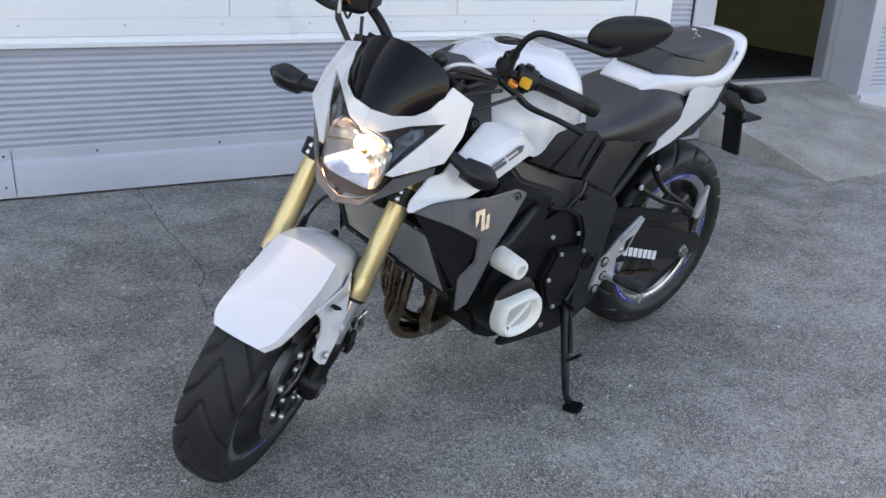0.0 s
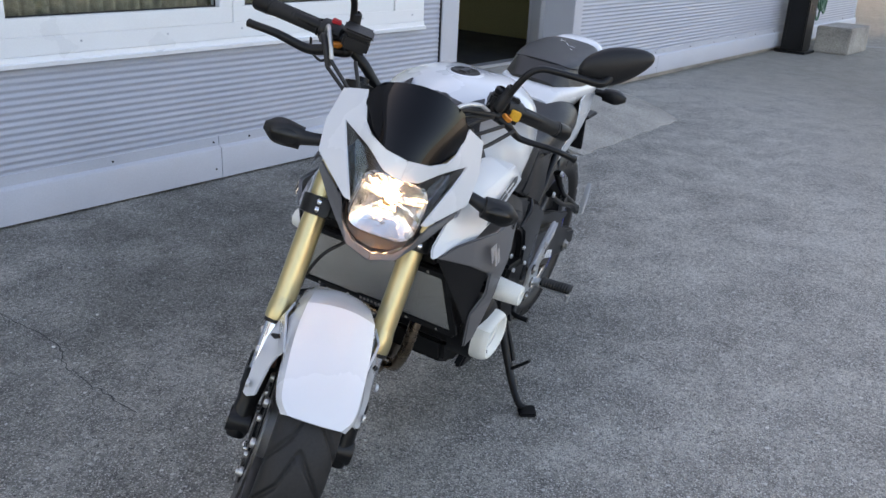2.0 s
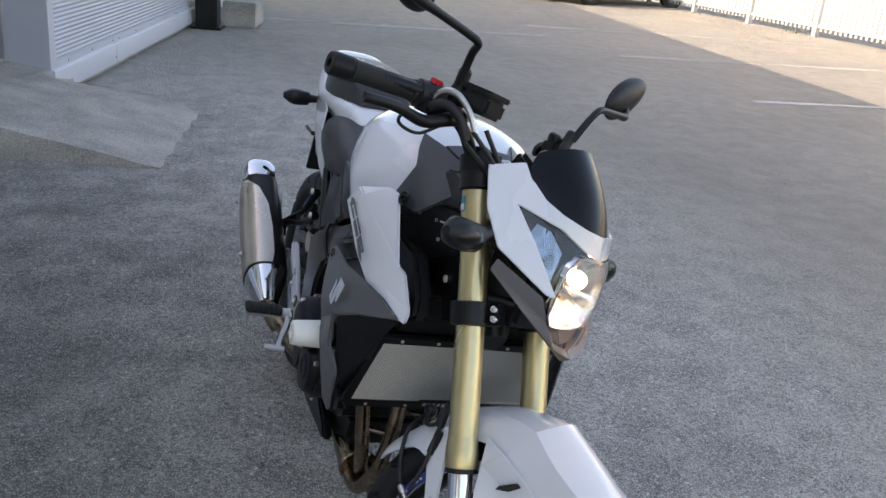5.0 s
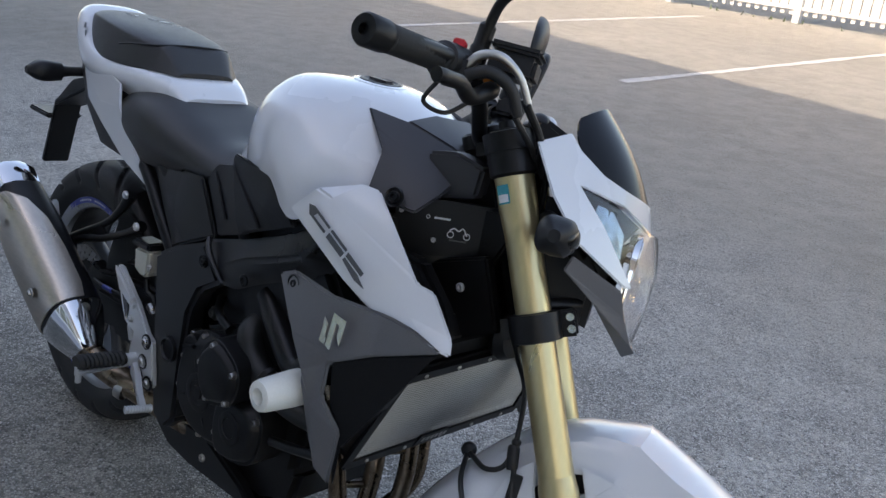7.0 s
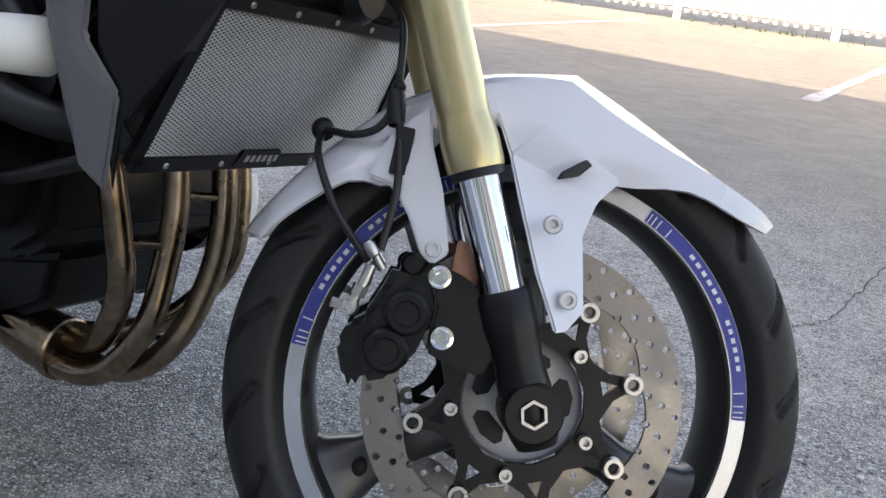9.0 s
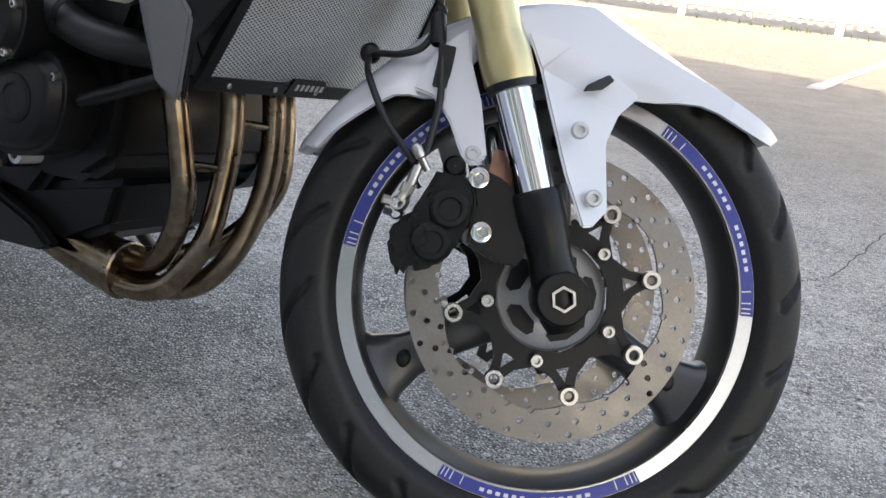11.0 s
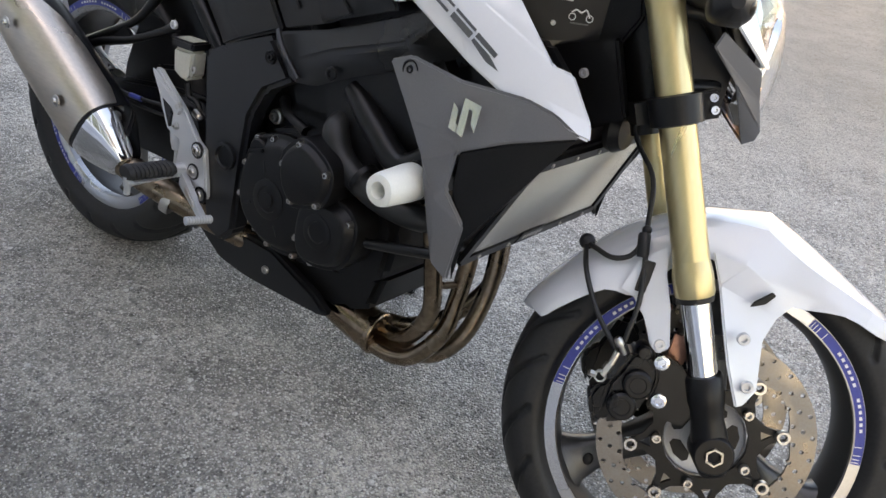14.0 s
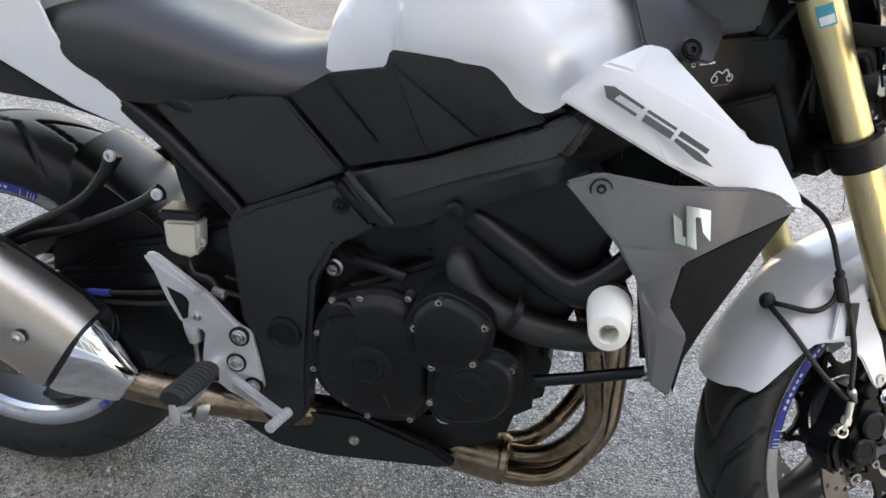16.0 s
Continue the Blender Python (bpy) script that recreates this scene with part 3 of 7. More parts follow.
# black downpipe box and concrete block at the wall's far end
dp = thing("drainpipe", WALL_M @ pose(-6.10, 0.15, 0), "black boxed drainpipe standing at the wall's end", "drainpipe")
part("casing", block(-0.135, 0.135, -0.125, 0.125, 0.03, 0.62, 0.012), BLACK, dp)
part("downpipe", lathe([(0.085, 0.60), (0.088, 0.62), (0.088, 3.6)], (0, 0, 0), (0, 0, 1), 24), BLACK, dp)
for s_ in (-1, 1):
    part("strap", block(0.136, 0.142, s_ * 0.09 - 0.008, s_ * 0.09 + 0.008, 0.10, 0.56, 0.002), CASE, dp)
part("foot", block(-0.17, 0.17, -0.175, 0.175, 0.0, 0.03, 0.006), BLACK, dp)
part("pipe", tube([(-0.2, -0.06, 0.0), (-0.2, -0.06, 1.8), (-0.2, -0.06, 3.6)], 0.05), PLASTIC, dp)
cb = thing("concrete_block", pose(-8.89, 0.725, 0, 0, 0, -15), "pale concrete block standing on the asphalt", "concrete block")
part("block_body", block(-0.35, 0.35, -0.195, 0.195, 0, 0.30, 0.012), CONCRETE, cb)

hs = thing("garden_hose", WALL_M @ pose(-7.05, 0.02, 0), "green garden hose hanging in loops on the wall", "hose")
GREENHOSE = surface("green_hose", (0.05, 0.16, 0.10), 0.45, 0, 0.2, 80)
rnd = random.Random(3)
for k in range(9):
    x, y, low = rnd.uniform(-0.16, 0.16), rnd.uniform(0.02, 0.07), rnd.uniform(0.30, 0.52)
    w = rnd.uniform(0.05, 0.10)
    part("loop", tube([(x - w * 0.5, y, 1.30), (x - w, y, 0.95), (x - w * 0.9, y, low + 0.12), (x, y + 0.01, low), (x + w * 0.9, y, low + 0.14), (x + w, y, 0.95), (x + w * 0.5, y, 1.30)], 0.011, 8), GREENHOSE, hs)
part("hook", tube([(0, -0.06, 1.28), (0, 0.06, 1.27), (0, 0.09, 1.31)], 0.012, 8), STEEL, hs)

# ---- fence ----
fence = thing("fence", pose(0, 11.75, 0), "white-painted slatted metal fence along the yard", "fence")
rail = block(-0.98, 0.98, -0.02, 0.02, -0.025, 0.025, 0.004)
slat_me = post_me = None
for k in range(-9, 7):
    x = 0.78 + 2.05 * k
    if post_me is None:
        p0 = part("post", block(-0.05, 0.05, -0.05, 0.05, 0, 2.0, 0.006), FENCE, fence)
        r0 = part("rail", rail, FENCE, fence)
        post_me, rail_me = p0.data, r0.data
        p0.location, r0.location = (x, 0, 0), (x + 1.025, 0, 0.2)
    else:
        o = new("post", post_me); o.parent = fence; o.location = (x, 0, 0)
        o = new("rail", rail_me); o.parent = fence; o.location = (x + 1.025, 0, 0.2)
    o = new("rail", rail_me); o.parent = fence; o.location = (x + 1.025, 0, 1.75)
    for i in range(15):
        if slat_me is None:
            s0 = part("slat", join(block(-0.053, 0.053, -0.008, 0.008, 0.185, 1.85, 0.003), block(-0.030, 0.030, -0.006, 0.006, 0.105, 0.186, 0.003)), FENCE, fence)
            slat_me = s0.data
        else:
            s0 = new("slat", slat_me); s0.parent = fence
        s0.location = (x + 0.105 + i * 0.131, 0.03, 0)
rnd = random.Random(8)
bm = bmesh.new()
for k in range(160):
    c = rnd.gauss(0, 0.35) + rnd.choice([-6.6, -4.2, -3.3, -1.2, 0.1, 0.5, -0.3, 1.6, 3.0, -9.0, -12.0, -15])
    x, y = c, 11.64 + rnd.uniform(-0.06, 0.05)
    h, w, d = rnd.uniform(0.02, 0.09), rnd.uniform(0.006, 0.016), rnd.uniform(0, 6.28)
    dx, dy = math.cos(d), math.sin(d)
    vs = [bm.verts.new(q) for q in ((x - w * dx, y - w * dy, 0), (x + w * dx, y + w * dy, 0), (x + 0.6 * h * dy, y - 0.3 * h * dx, h))]
    bm.faces.new(vs)
tagged(part("weeds", bm, LEAF, angle=10), "small green weeds under the fence", "weeds", "", "stuff")

# ---- the motorcycle: x forward, y to its left, z up; leaning on its side stand ----
bike = thing("motorcycle", pose(0, 0, 0, -8.25, 0, 0), "white and grey naked motorcycle on its side stand, headlamp lit", "motorcycle")
RAKE, STEER = 25.3, 31.35
HEAD = Vector((1.5023, 0, 0))
UP = Vector((-math.sin(radians(RAKE)), 0, math.cos(radians(RAKE))))
FWD = Vector((math.cos(radians(RAKE)), 0, math.sin(radians(RAKE))))
ST = Matrix.Translation(HEAD) @ Matrix.Rotation(radians(STEER), 4, UP) @ Matrix.Translation(-HEAD)
AXF = Vector((1.3952, 0, 0.2876))
AXR = Vector((0.0, 0, 0.315))


def fk(s, side=0.0, ahead=0.0):
    """A place along the fork, s from the axle."""
    return AXF + UP * s + FWD * ahead + Vector((0, side, 0))


def tyre(centre, R, half, bead, bead_y, count, name, parent, m, flip=1):
    """A tyre with cut tread grooves."""
    prof = [(bead, bead_y), (bead + 0.012, half * 0.86), (bead + 0.30 * (R - bead), half * 0.985), (bead + 0.50 * (R - bead), half)]
    path = [(p.x, p.y) for p in curve_points([(r, y, 0) for r, y in prof], 3)]
    r_s, y_s = path[-1]
    arc = []
    n = 30
    for i in range(1, n + 1):
        a = i / n * math.pi / 2
        arc.append((r_s + (R - r_s) * math.sin(a) ** 0.86, y_s * max(0.0, math.cos(a)) ** 0.86))
    half_prof = path + arc
    full = half_prof + [(r, -y) for r, y in half_prof[-2::-1]]
    nu = 560
    rr = np.array([p[0] for p in full]); yy = np.array([p[1] for p in full])
    seg_len = np.hypot(np.diff(rr), np.diff(yy)); arc_v = np.r_[0, np.cumsum(seg_len)]; v = arc_v - arc_v[-1] / 2
    th = np.arange(nu) / nu * 2 * math.pi
    pitch = 2 * math.pi * R / count
    s = (th[:, None] * R) * flip
    vv = v[None, :]
    depth = np.zeros((nu, len(full)))
    lim = half * 1.32
    for k in range(-3, 4):
        s0 = np.round(s / pitch) * pitch + k * pitch
        a = s - s0
        left = np.abs(a + 1.25 * (0.008 - vv)) / 1.6
        depth = np.maximum(depth, np.where((vv < 0.008) & (vv > -lim), np.clip((0.0050 - left) / 0.0012, 0, 1), 0))
        right = np.abs(vv - 0.008 + 0.30 * a)
        depth = np.maximum(depth, np.where((a < 0) & (a > -0.07), np.clip((0.0036 - right) / 0.0012, 0, 1), 0))
        other = np.abs(a + pitch / 2 + 1.25 * (vv - 0.008)) / 1.6
        depth = np.maximum(depth, np.where((vv > 0.026) & (vv < lim), np.clip((0.0050 - other) / 0.0012, 0, 1), 0))
    # grooves are cut square to the surface
    tr, ty = np.gradient(rr), np.gradient(yy)
    size = np.hypot(tr, ty)
    nr, ny = -ty / size, tr / size
    cut = 0.0062 * depth * (np.abs(vv) < lim)
    rad = rr[None, :] - cut * np.abs(nr)[None, :]
    X = centre[0] + rad * np.cos(th)[:, None]
    Z = centre[2] + rad * np.sin(th)[:, None]
    Y = centre[1] + yy[None, :] - cut * (np.abs(ny) * np.sign(yy))[None, :]
    P = np.stack([X, Y, Z], -1).reshape(-1, 3)
    nv = len(full)
    i = np.arange(nu)[:, None]; j = np.arange(nv - 1)[None, :]
    a = i * nv + j; b = ((i + 1) % nu) * nv + j
    F = np.stack([a, b, b + 1, a + 1], -1).reshape(-1, 4)
    me = bpy.data.meshes.new(name)
    if m is not None:
        M3 = np.array(m.to_3x3()); t = np.array(m.translation)
        P = P @ M3.T + t
    me.from_pydata(P.tolist(), [], F.tolist())
    me.materials.append(RUBBER)
    me.polygons.foreach_set("use_smooth", [True] * len(me.polygons))
    ob = new(name, me)
    ob.parent = parent
    return ob


def ring_text(centre, r0, r1, y, a0, a1, n, m, parent, name, material):
    """Plain bars round a rim."""
    bms = []
    for k in range(n):
        a = a0 + (a1 - a0) * (k + 0.15) / n
        b = a0 + (a1 - a0) * (k + 0.72) / n
        rows = []
        for t in range(5):
            q = a + (b - a) * t / 4
            rows.append([(centre[0] + r * math.cos(q), y, centre[2] + r * math.sin(q)) for r in (r0, r1)])
        bms.append(rings(rows, False, False))
    return part(name, join(*bms), material, parent, "", m)


def arc_band(centre, r0, r1, y, a0, a1, m, parent, name, material):
    rows = [[(centre[0] + r * math.cos(a0 + (a1 - a0) * t / 16), y, centre[2] + r * math.sin(a0 + (a1 - a0) * t / 16)) for r in (r0, r1)] for t in range(17)]
    return part(name, rings(rows, False, False), material, parent, "", m)


def wheel(name, centre, R, half, m, spoke_start, count, label, rim_w, stickers=((67.1, 6.4), (178.5, 118.0), (309.0, 250.5)), lip=0.2125):
    w = part(name, lathe([(0.05, -0.045), (0.05, 0.045), (0.026, 0.05), (0.022, 0.05), (0.022, -0.05), (0.026, -0.05), (0.05, -0.045)], centre, (0, 1, 0), 32), RIM, bike, label, m)
    c = Vector(centre)
    bead, lipr, bw = 0.222, 0.2325, rim_w
    tyre(c, R, half, bead, bw - 0.006, count, "tyre", w, m)
    part("rim_barrel", lathe([(lipr - 0.004, -bw), (0.218, -bw + 0.006), (0.2135, -bw + 0.016), (0.210, 0), (0.2135, bw - 0.016), (0.218, bw - 0.006), (lipr - 0.004, bw), (0.212, bw - 0.002), (0.208, bw - 0.012), (0.204, bw * 0.4), (0.203, 0), (0.204, -bw * 0.4), (0.208, -bw + 0.012), (0.212, -bw + 0.002), (lipr - 0.004, -bw)], c, (0, 1, 0), 72), RIM, w, "", m)
    for s in (-1, 1):
        prof = [(lip, s * (bw - 0.018)), (lip + 0.0005, s * (bw - 0.004)), (0.2135, s * (bw + 0.003)), (lipr - 0.003, s * (bw + 0.003)), (lipr, s * (bw + 0.0005)), (lipr - 0.002, s * (bw - 0.004))]
        part("rim_lip", lathe(prof, c, (0, 1, 0), 72), LIP, w, "silver machined rim edge", m)
        for top, low in (stickers if s < 0 else [(180 - b, 180 - a) for a, b in stickers]):
            a, b = radians(top), radians(low)
            yy = s * (bw + 0.0042)
            arc_band(c, 0.2150, 0.2288, yy, a, b, m, w, "rim_sticker", BLUE)
            yy = s * (bw + 0.0050)
            ring_text(c, 0.2198, 0.2240, yy, a + (b - a) * 0.24, a + (b - a) * 0.50, 6, m, w, "sticker_lettering", PALE)
            ring_text(c, 0.2198, 0.2240, yy, a + (b - a) * 0.56, a + (b - a) * 0.80, 6, m, w, "sticker_lettering", PALE)
            for f in (0.013, 0.034, 0.060, 0.115):
                for g in (f, 1 - f):
                    ring_text(c, 0.2152, 0.2255, yy, a + (b - a) * (g - 0.005), a + (b - a) * (g + 0.005), 1, m, w, "sticker_bar", PALE)
    for k in range(3):
        a = spoke_start + k * 2 * math.pi / 3
        d, e = Vector((math.cos(a), 0, math.sin(a))), Vector((-math.sin(a), 0, math.cos(a)))
        rows = []
        for t, wid, th in ((0.04, 0.034, 0.030), (0.08, 0.026, 0.028), (0.125, 0.022, 0.024), (0.165, 0.027, 0.022), (0.193, 0.038, 0.024), (0.206, 0.056, 0.030)):
            q = []
            for i in range(16):
                g = 2 * math.pi * i / 16
                sx, sy = math.copysign(abs(math.cos(g)) ** 0.6, math.cos(g)), math.copysign(abs(math.sin(g)) ** 0.6, math.sin(g))
                q.append(c + d * t + e * wid * sx + Vector((0, th * sy, 0)))
            rows.append(q)
        sp = part("spoke", rings(rows), SPOKE, w, "grey painted cast spoke", m)
        # black pod set on the spoke for the shade inside its recess
        slot = c + d * 0.172 + Vector((0, -0.0245, 0))
        part("spoke_recess_black", pod(slot, (0.008, 0.003, 0.010)), BLACK, sp, "", m)
    return w


def brake_disc(c, r0, r1, y, m, parent, spider=True, name="brake_disc", side=-1):
    """A drilled disc: cells round the ring, most of them with a hole through."""
    bm = bmesh.new()
    na, rows_r = 84, [r0, r0 + (r1 - r0) / 3, r0 + 2 * (r1 - r0) / 3, r1]
    grid = {}
    def vert(i, j, half=(0, 0)):
        key = (2 * i + half[0], 2 * j + half[1])
        key = (key[0] % (2 * na), key[1])
        if key not in grid:
            a = key[0] / 2 / na * 2 * math.pi
            jj = key[1] / 2
            lo = int(min(jj, 2)); fr = jj - lo
            r = rows_r[lo] + (rows_r[lo + 1] - rows_r[lo]) * fr
            if key[1] == 0:
                r += 0.006 * (0.5 - 0.5 * math.cos(8 * (a - 1.1626))) ** 0.6
            grid[key] = bm.verts.new((c[0] + r * math.cos(a), y, c[2] + r * math.sin(a)))
        return grid[key]
    for i in range(na):
        for j in range(3):
            loop = [vert(i, j), vert(i, j, (1, 0)), vert(i + 1, j), vert(i + 1, j, (0, 1)), vert(i + 1, j + 1), vert(i, j + 1, (1, 0)), vert(i, j + 1), vert(i, j, (0, 1))]
            if (i + j) % 3 == 0:
                a = (i + 0.5) / na * 2 * math.pi
                r = (rows_r[j] + rows_r[j + 1]) / 2
                mid = Vector((c[0] + r * math.cos(a), y, c[2] + r * math.sin(a)))
                ringv = []
                for v in loop:
                    d = (v.co - mid).normalized()
                    ringv.append(bm.verts.new(mid + d * 0.0036))
                for k in range(8):
                    bm.faces.new((loop[k], loop[(k + 1) % 8], ringv[(k + 1) % 8], ringv[k]))
            else:
                bm.faces.new(loop)
    deep = bmesh.ops.extrude_face_region(bm, geom=bm.faces[:])
    bmesh.ops.translate(bm, vec=(0, 0.005, 0), verts=[v for v in deep["geom"] if isinstance(v, bmesh.types.BMVert)])
    d = part(name, bm, DISC, parent, "worn drilled steel disc", m, 30)
    if not spider:
        return d
    # black carrier: eight pierced arms on a ring
    bm = bmesh.new()
    star = {}
    def sv(ang, r):
        key = (round(math.degrees(ang) * 10) % 3600, round(r * 1e4))
        if key not in star:
            star[key] = bm.verts.new((c[0] + r * math.cos(ang), y, c[2] + r * math.sin(ang)))
        return star[key]
    for k in range(8):
        a = radians(45 * k) + 1.1626
        h = math.pi / 8
        i0, i1, i2 = sv(a - h, 0.061), sv(a, 0.061), sv(a + h, 0.061)
        v0, v2 = sv(a - h, 0.077), sv(a + h, 0.077)
        t0, t2 = sv(a - 0.075, 0.103), sv(a + 0.075, 0.103)
        n0, n2 = sv(a - 0.15, 0.088), sv(a + 0.15, 0.088)
        h0, h2, h1 = sv(a - 0.10, 0.078), sv(a + 0.10, 0.078), sv(a, 0.094)
        for q in ((i0, i1, h0, v0), (v0, h0, n0), (h0, h1, t0, n0), (i1, h2, h0), (i1, i2, v2, h2), (v2, n2, h2), (h2, n2, t2, h1), (h1, t2, t0)):
            bm.faces.new(q)
    bmesh.ops.recalc_face_normals(bm, faces=bm.faces)
    bmesh.ops.solidify(bm, geom=bm.faces[:], thickness=0.006)
    part("disc_carrier", bm, BLACK, d, "", m)
    for k in range(8):
        a = radians(45 * k) + 1.1626
        p = (c[0] + 0.1067 * math.cos(a), y + side * 0.001, c[2] + 0.1067 * math.sin(a))
        part("disc_button", lathe([(0.0045, 0.006), (0.006, 0.0085), (0.0095, 0.0085), (0.0105, 0.006), (0.0105, 0.0), (0.0045, 0.0)], p, (0, side, 0), 16), STEEL, d, "", m)
    for k in range(5):
        a = radians(72 * k - 20)
        part("disc_bolt", bolt((c[0] + 0.070 * math.cos(a), y + side * 0.002, c[2] + 0.070 * math.sin(a)), (0, side, 0), 0.0075, 0.008), STEEL, d, "", m)
    return d


fw = wheel("front_wheel", AXF, 0.2945, 0.061, ST, radians(97), 20, "cast three-spoke wheel with blue rim stickers", 0.046)
for s in (-1, 1):
    brake_disc(AXF, 0.116, 0.155, s * 0.0723, ST, fw, True, "brake_disc", s)
    part("hub_flange", lathe([(0.020, 0.060), (0.034, 0.060), (0.052, 0.060), (0.057, 0.063), (0.060, 0.062), (0.060, 0.03)], AXF, (0, s, 0), 40), HUB, fw, "grey machined wheel hub", ST)
    # black plates stand proud of the hub in place of shaded openings
    for k in range(5):
        a = radians(72 * k + 15)
        part("hub_window_black", prism([(AXF.x + r * math.cos(a + q), AXF.z + r * math.sin(a + q)) for r, q in ((0.032, -0.40), (0.044, -0.50), (0.051, -0.36), (0.0525, 0), (0.051, 0.36), (0.044, 0.50), (0.032, 0.40))], s * 0.0575, s * 0.0612, 0.0015), BLACK, fw, "", ST)

# fork legs
for s, nm in ((-1, "fork"), (1, "fork")):
    y = s * 0.109
    leg = part(nm, lathe([(0.0245, 0.272), (0.0245, 0.60), (0.0275, 0.64), (0.0275, 0.715), (0.026, 0.72)], AXF + Vector((0, y, 0)), UP, 28), GOLD, bike, "gold anodised upper fork tube", ST)
    part("fork_collar", lathe([(0.019, 0.224), (0.0265, 0.224), (0.0275, 0.228), (0.0275, 0.252), (0.0245, 0.274)], AXF + Vector((0, y, 0)), UP, 28), GOLD, leg, "", ST)
    part("dust_seal", lathe([(0.019, 0.216), (0.0255, 0.216), (0.0262, 0.224), (0.019, 0.224)], AXF + Vector((0, y, 0)), UP, 28), PLASTIC, leg, "", ST)
    part("chrome_tube", lathe([(0.0205, 0.10), (0.0205, 0.22)], AXF + Vector((0, y, 0)), UP, 28), CHROME, leg, "polished chrome fork tube", ST)
    foot = part("fork_bottom", lathe([(0.002, -0.035), (0.019, -0.034), (0.0240, -0.02), (0.0250, 0.02), (0.0225, 0.045), (0.0245, 0.062), (0.0270, 0.078), (0.0270, 0.108), (0.0245, 0.112), (0.0205, 0.112)], AXF + Vector((0, y, 0)), UP, 28), BLACK, leg, "", ST)
    part("axle_boss", lathe([(0.0285, -0.02), (0.0285, 0.022), (0.0255, 0.026), (0.013, 0.026), (0.0125, 0.016), (0.0003, 0.016)], AXF + Vector((0, y, 0)), (0, s, 0), 24), BLACK, foot, "", ST)
    part("axle_end", lathe([(0.0135, 0.0265), (0.0135, 0.029), (0.0105, 0.029), (0.0105, 0.020)], AXF + Vector((0, y, 0)), (0, s, 0), 6), STEEL, foot, "", ST)
    br = prism([(1.274, 0.402), (1.315, 0.392), (1.338, 0.372), (1.352, 0.33), (1.345, 0.308), (1.317, 0.310), (1.290, 0.320), (1.290, 0.362)], y - 0.008, y + 0.006, 0.003)
    part("caliper_bracket", br, BLACK, foot, "", ST)
    # caliper
    cal = part("brake_caliper", join(prism([(1.247, 0.391), (1.270, 0.392), (1.286, 0.375), (1.288, 0.342), (1.280, 0.310), (1.264, 0.290), (1.240, 0.280), (1.228, 0.300), (1.228, 0.339), (1.238, 0.362)], s * 0.058, s * 0.120, 0.006), prism([(1.242, 0.300), (1.234, 0.271), (1.222, 0.280), (1.210, 0.310), (1.216, 0.330), (1.236, 0.345)], s * 0.062, s * 0.112, 0.006), lathe([(0.011, -0.03), (0.011, 0.0), (0.008, 0.004), (0.0003, 0.004)], (1.262, s * 0.118, 0.394), (0, s, 0), 16)), BLACK, bike, "black two-piston brake caliper", ST)
    for px, pz in ((1.266, 0.350), (1.255, 0.314)):
        part("piston_cover", lathe([(0.0205, -0.01), (0.0200, 0.008), (0.017, 0.011), (0.012, 0.011), (0.011, 0.0095), (0.0003, 0.0095)], (px, s * 0.120, pz), (0, s, 0), 24), BLACK, cal, "", ST)
    for px, pz, rr in ((1.288, 0.388, 0.0105), (1.302, 0.335, 0.0105)):
        part("caliper_bolt", join(lathe([(rr, 0), (rr, 0.003), (rr * 0.75, 0.0035), (0.0003, 0.0035)], (px, y - s * 0.004 + s * 0.012, pz), (0, s, 0), 18), lathe([(0.0075, 0.003), (0.0075, 0.009), (0.005, 0.009), (0.004, 0.005), (0.0003, 0.005)], (px, y - s * 0.004 + s * 0.012, pz), (0, s, 0), 6)), CHROME, cal, "", ST)
    part("bleed_screw", lathe([(0.004, 0), (0.004, 0.014), (0.006, 0.016), (0.006, 0.026), (0.003, 0.03)], (1.236, s * 0.118, 0.384), (-0.6, s * 0.3, 0.7), 10), STEEL, cal, "", ST)
    part("pad_pin", block(1.300, 1.325, s * 0.082 - 0.003, s * 0.082 + 0.003, 0.385, 0.425, 0.001), COPPER, cal, "", ST)
    part("banjo", join(lathe([(0.0085, 0), (0.0085, 0.012), (0.006, 0.012)], (1.216, s * 0.116, 0.345), (-0.2, s * 0.9, 0.1), 12), lathe([(0.005, 0), (0.005, 0.010)], (1.208, s * 0.122, 0.345), (-1, s * 0.2, 0.1), 6), tube([(1.216, s * 0.124, 0.348), (1.222, s * 0.124, 0.365), (1.226, s * 0.122, 0.385)], 0.005, 10), lathe([(0.0075, 0), (0.0075, 0.010)], (1.219, s * 0.124, 0.356), (0.25, 0, 1), 6)), STEEL, cal, "dull steel hose fitting", ST)

# triple clamps and steering head
def clamp_plate(s0, s1, reach, name):
    bms = []
    for s in (-1, 1):
        bms.append(lathe([(0.027, s0 - 0.002), (0.035, s0), (0.036, s1), (0.027, s1 + 0.002)], AXF + Vector((0, s * 0.109, 0)), UP, 24))
    pl = rings([[fk(q, sd * w, a) for q, sd, w, a in ((s0 + 0.004, -1, 0.085, 0.022), (s0 + 0.004, 1, 0.085, 0.022), (s0 + 0.004, 1, 0.09, -0.05), (s0 + 0.004, -1, 0.09, -0.05))],
                [fk(q, sd * w, a) for q, sd, w, a in ((s1 - 0.004, -1, 0.085, 0.022), (s1 - 0.004, 1, 0.085, 0.022), (s1 - 0.004, 1, 0.09, -0.05), (s1 - 0.004, -1, 0.09, -0.05))]])
    return part(name, join(pl, *bms), BLACK, bike, "", ST)


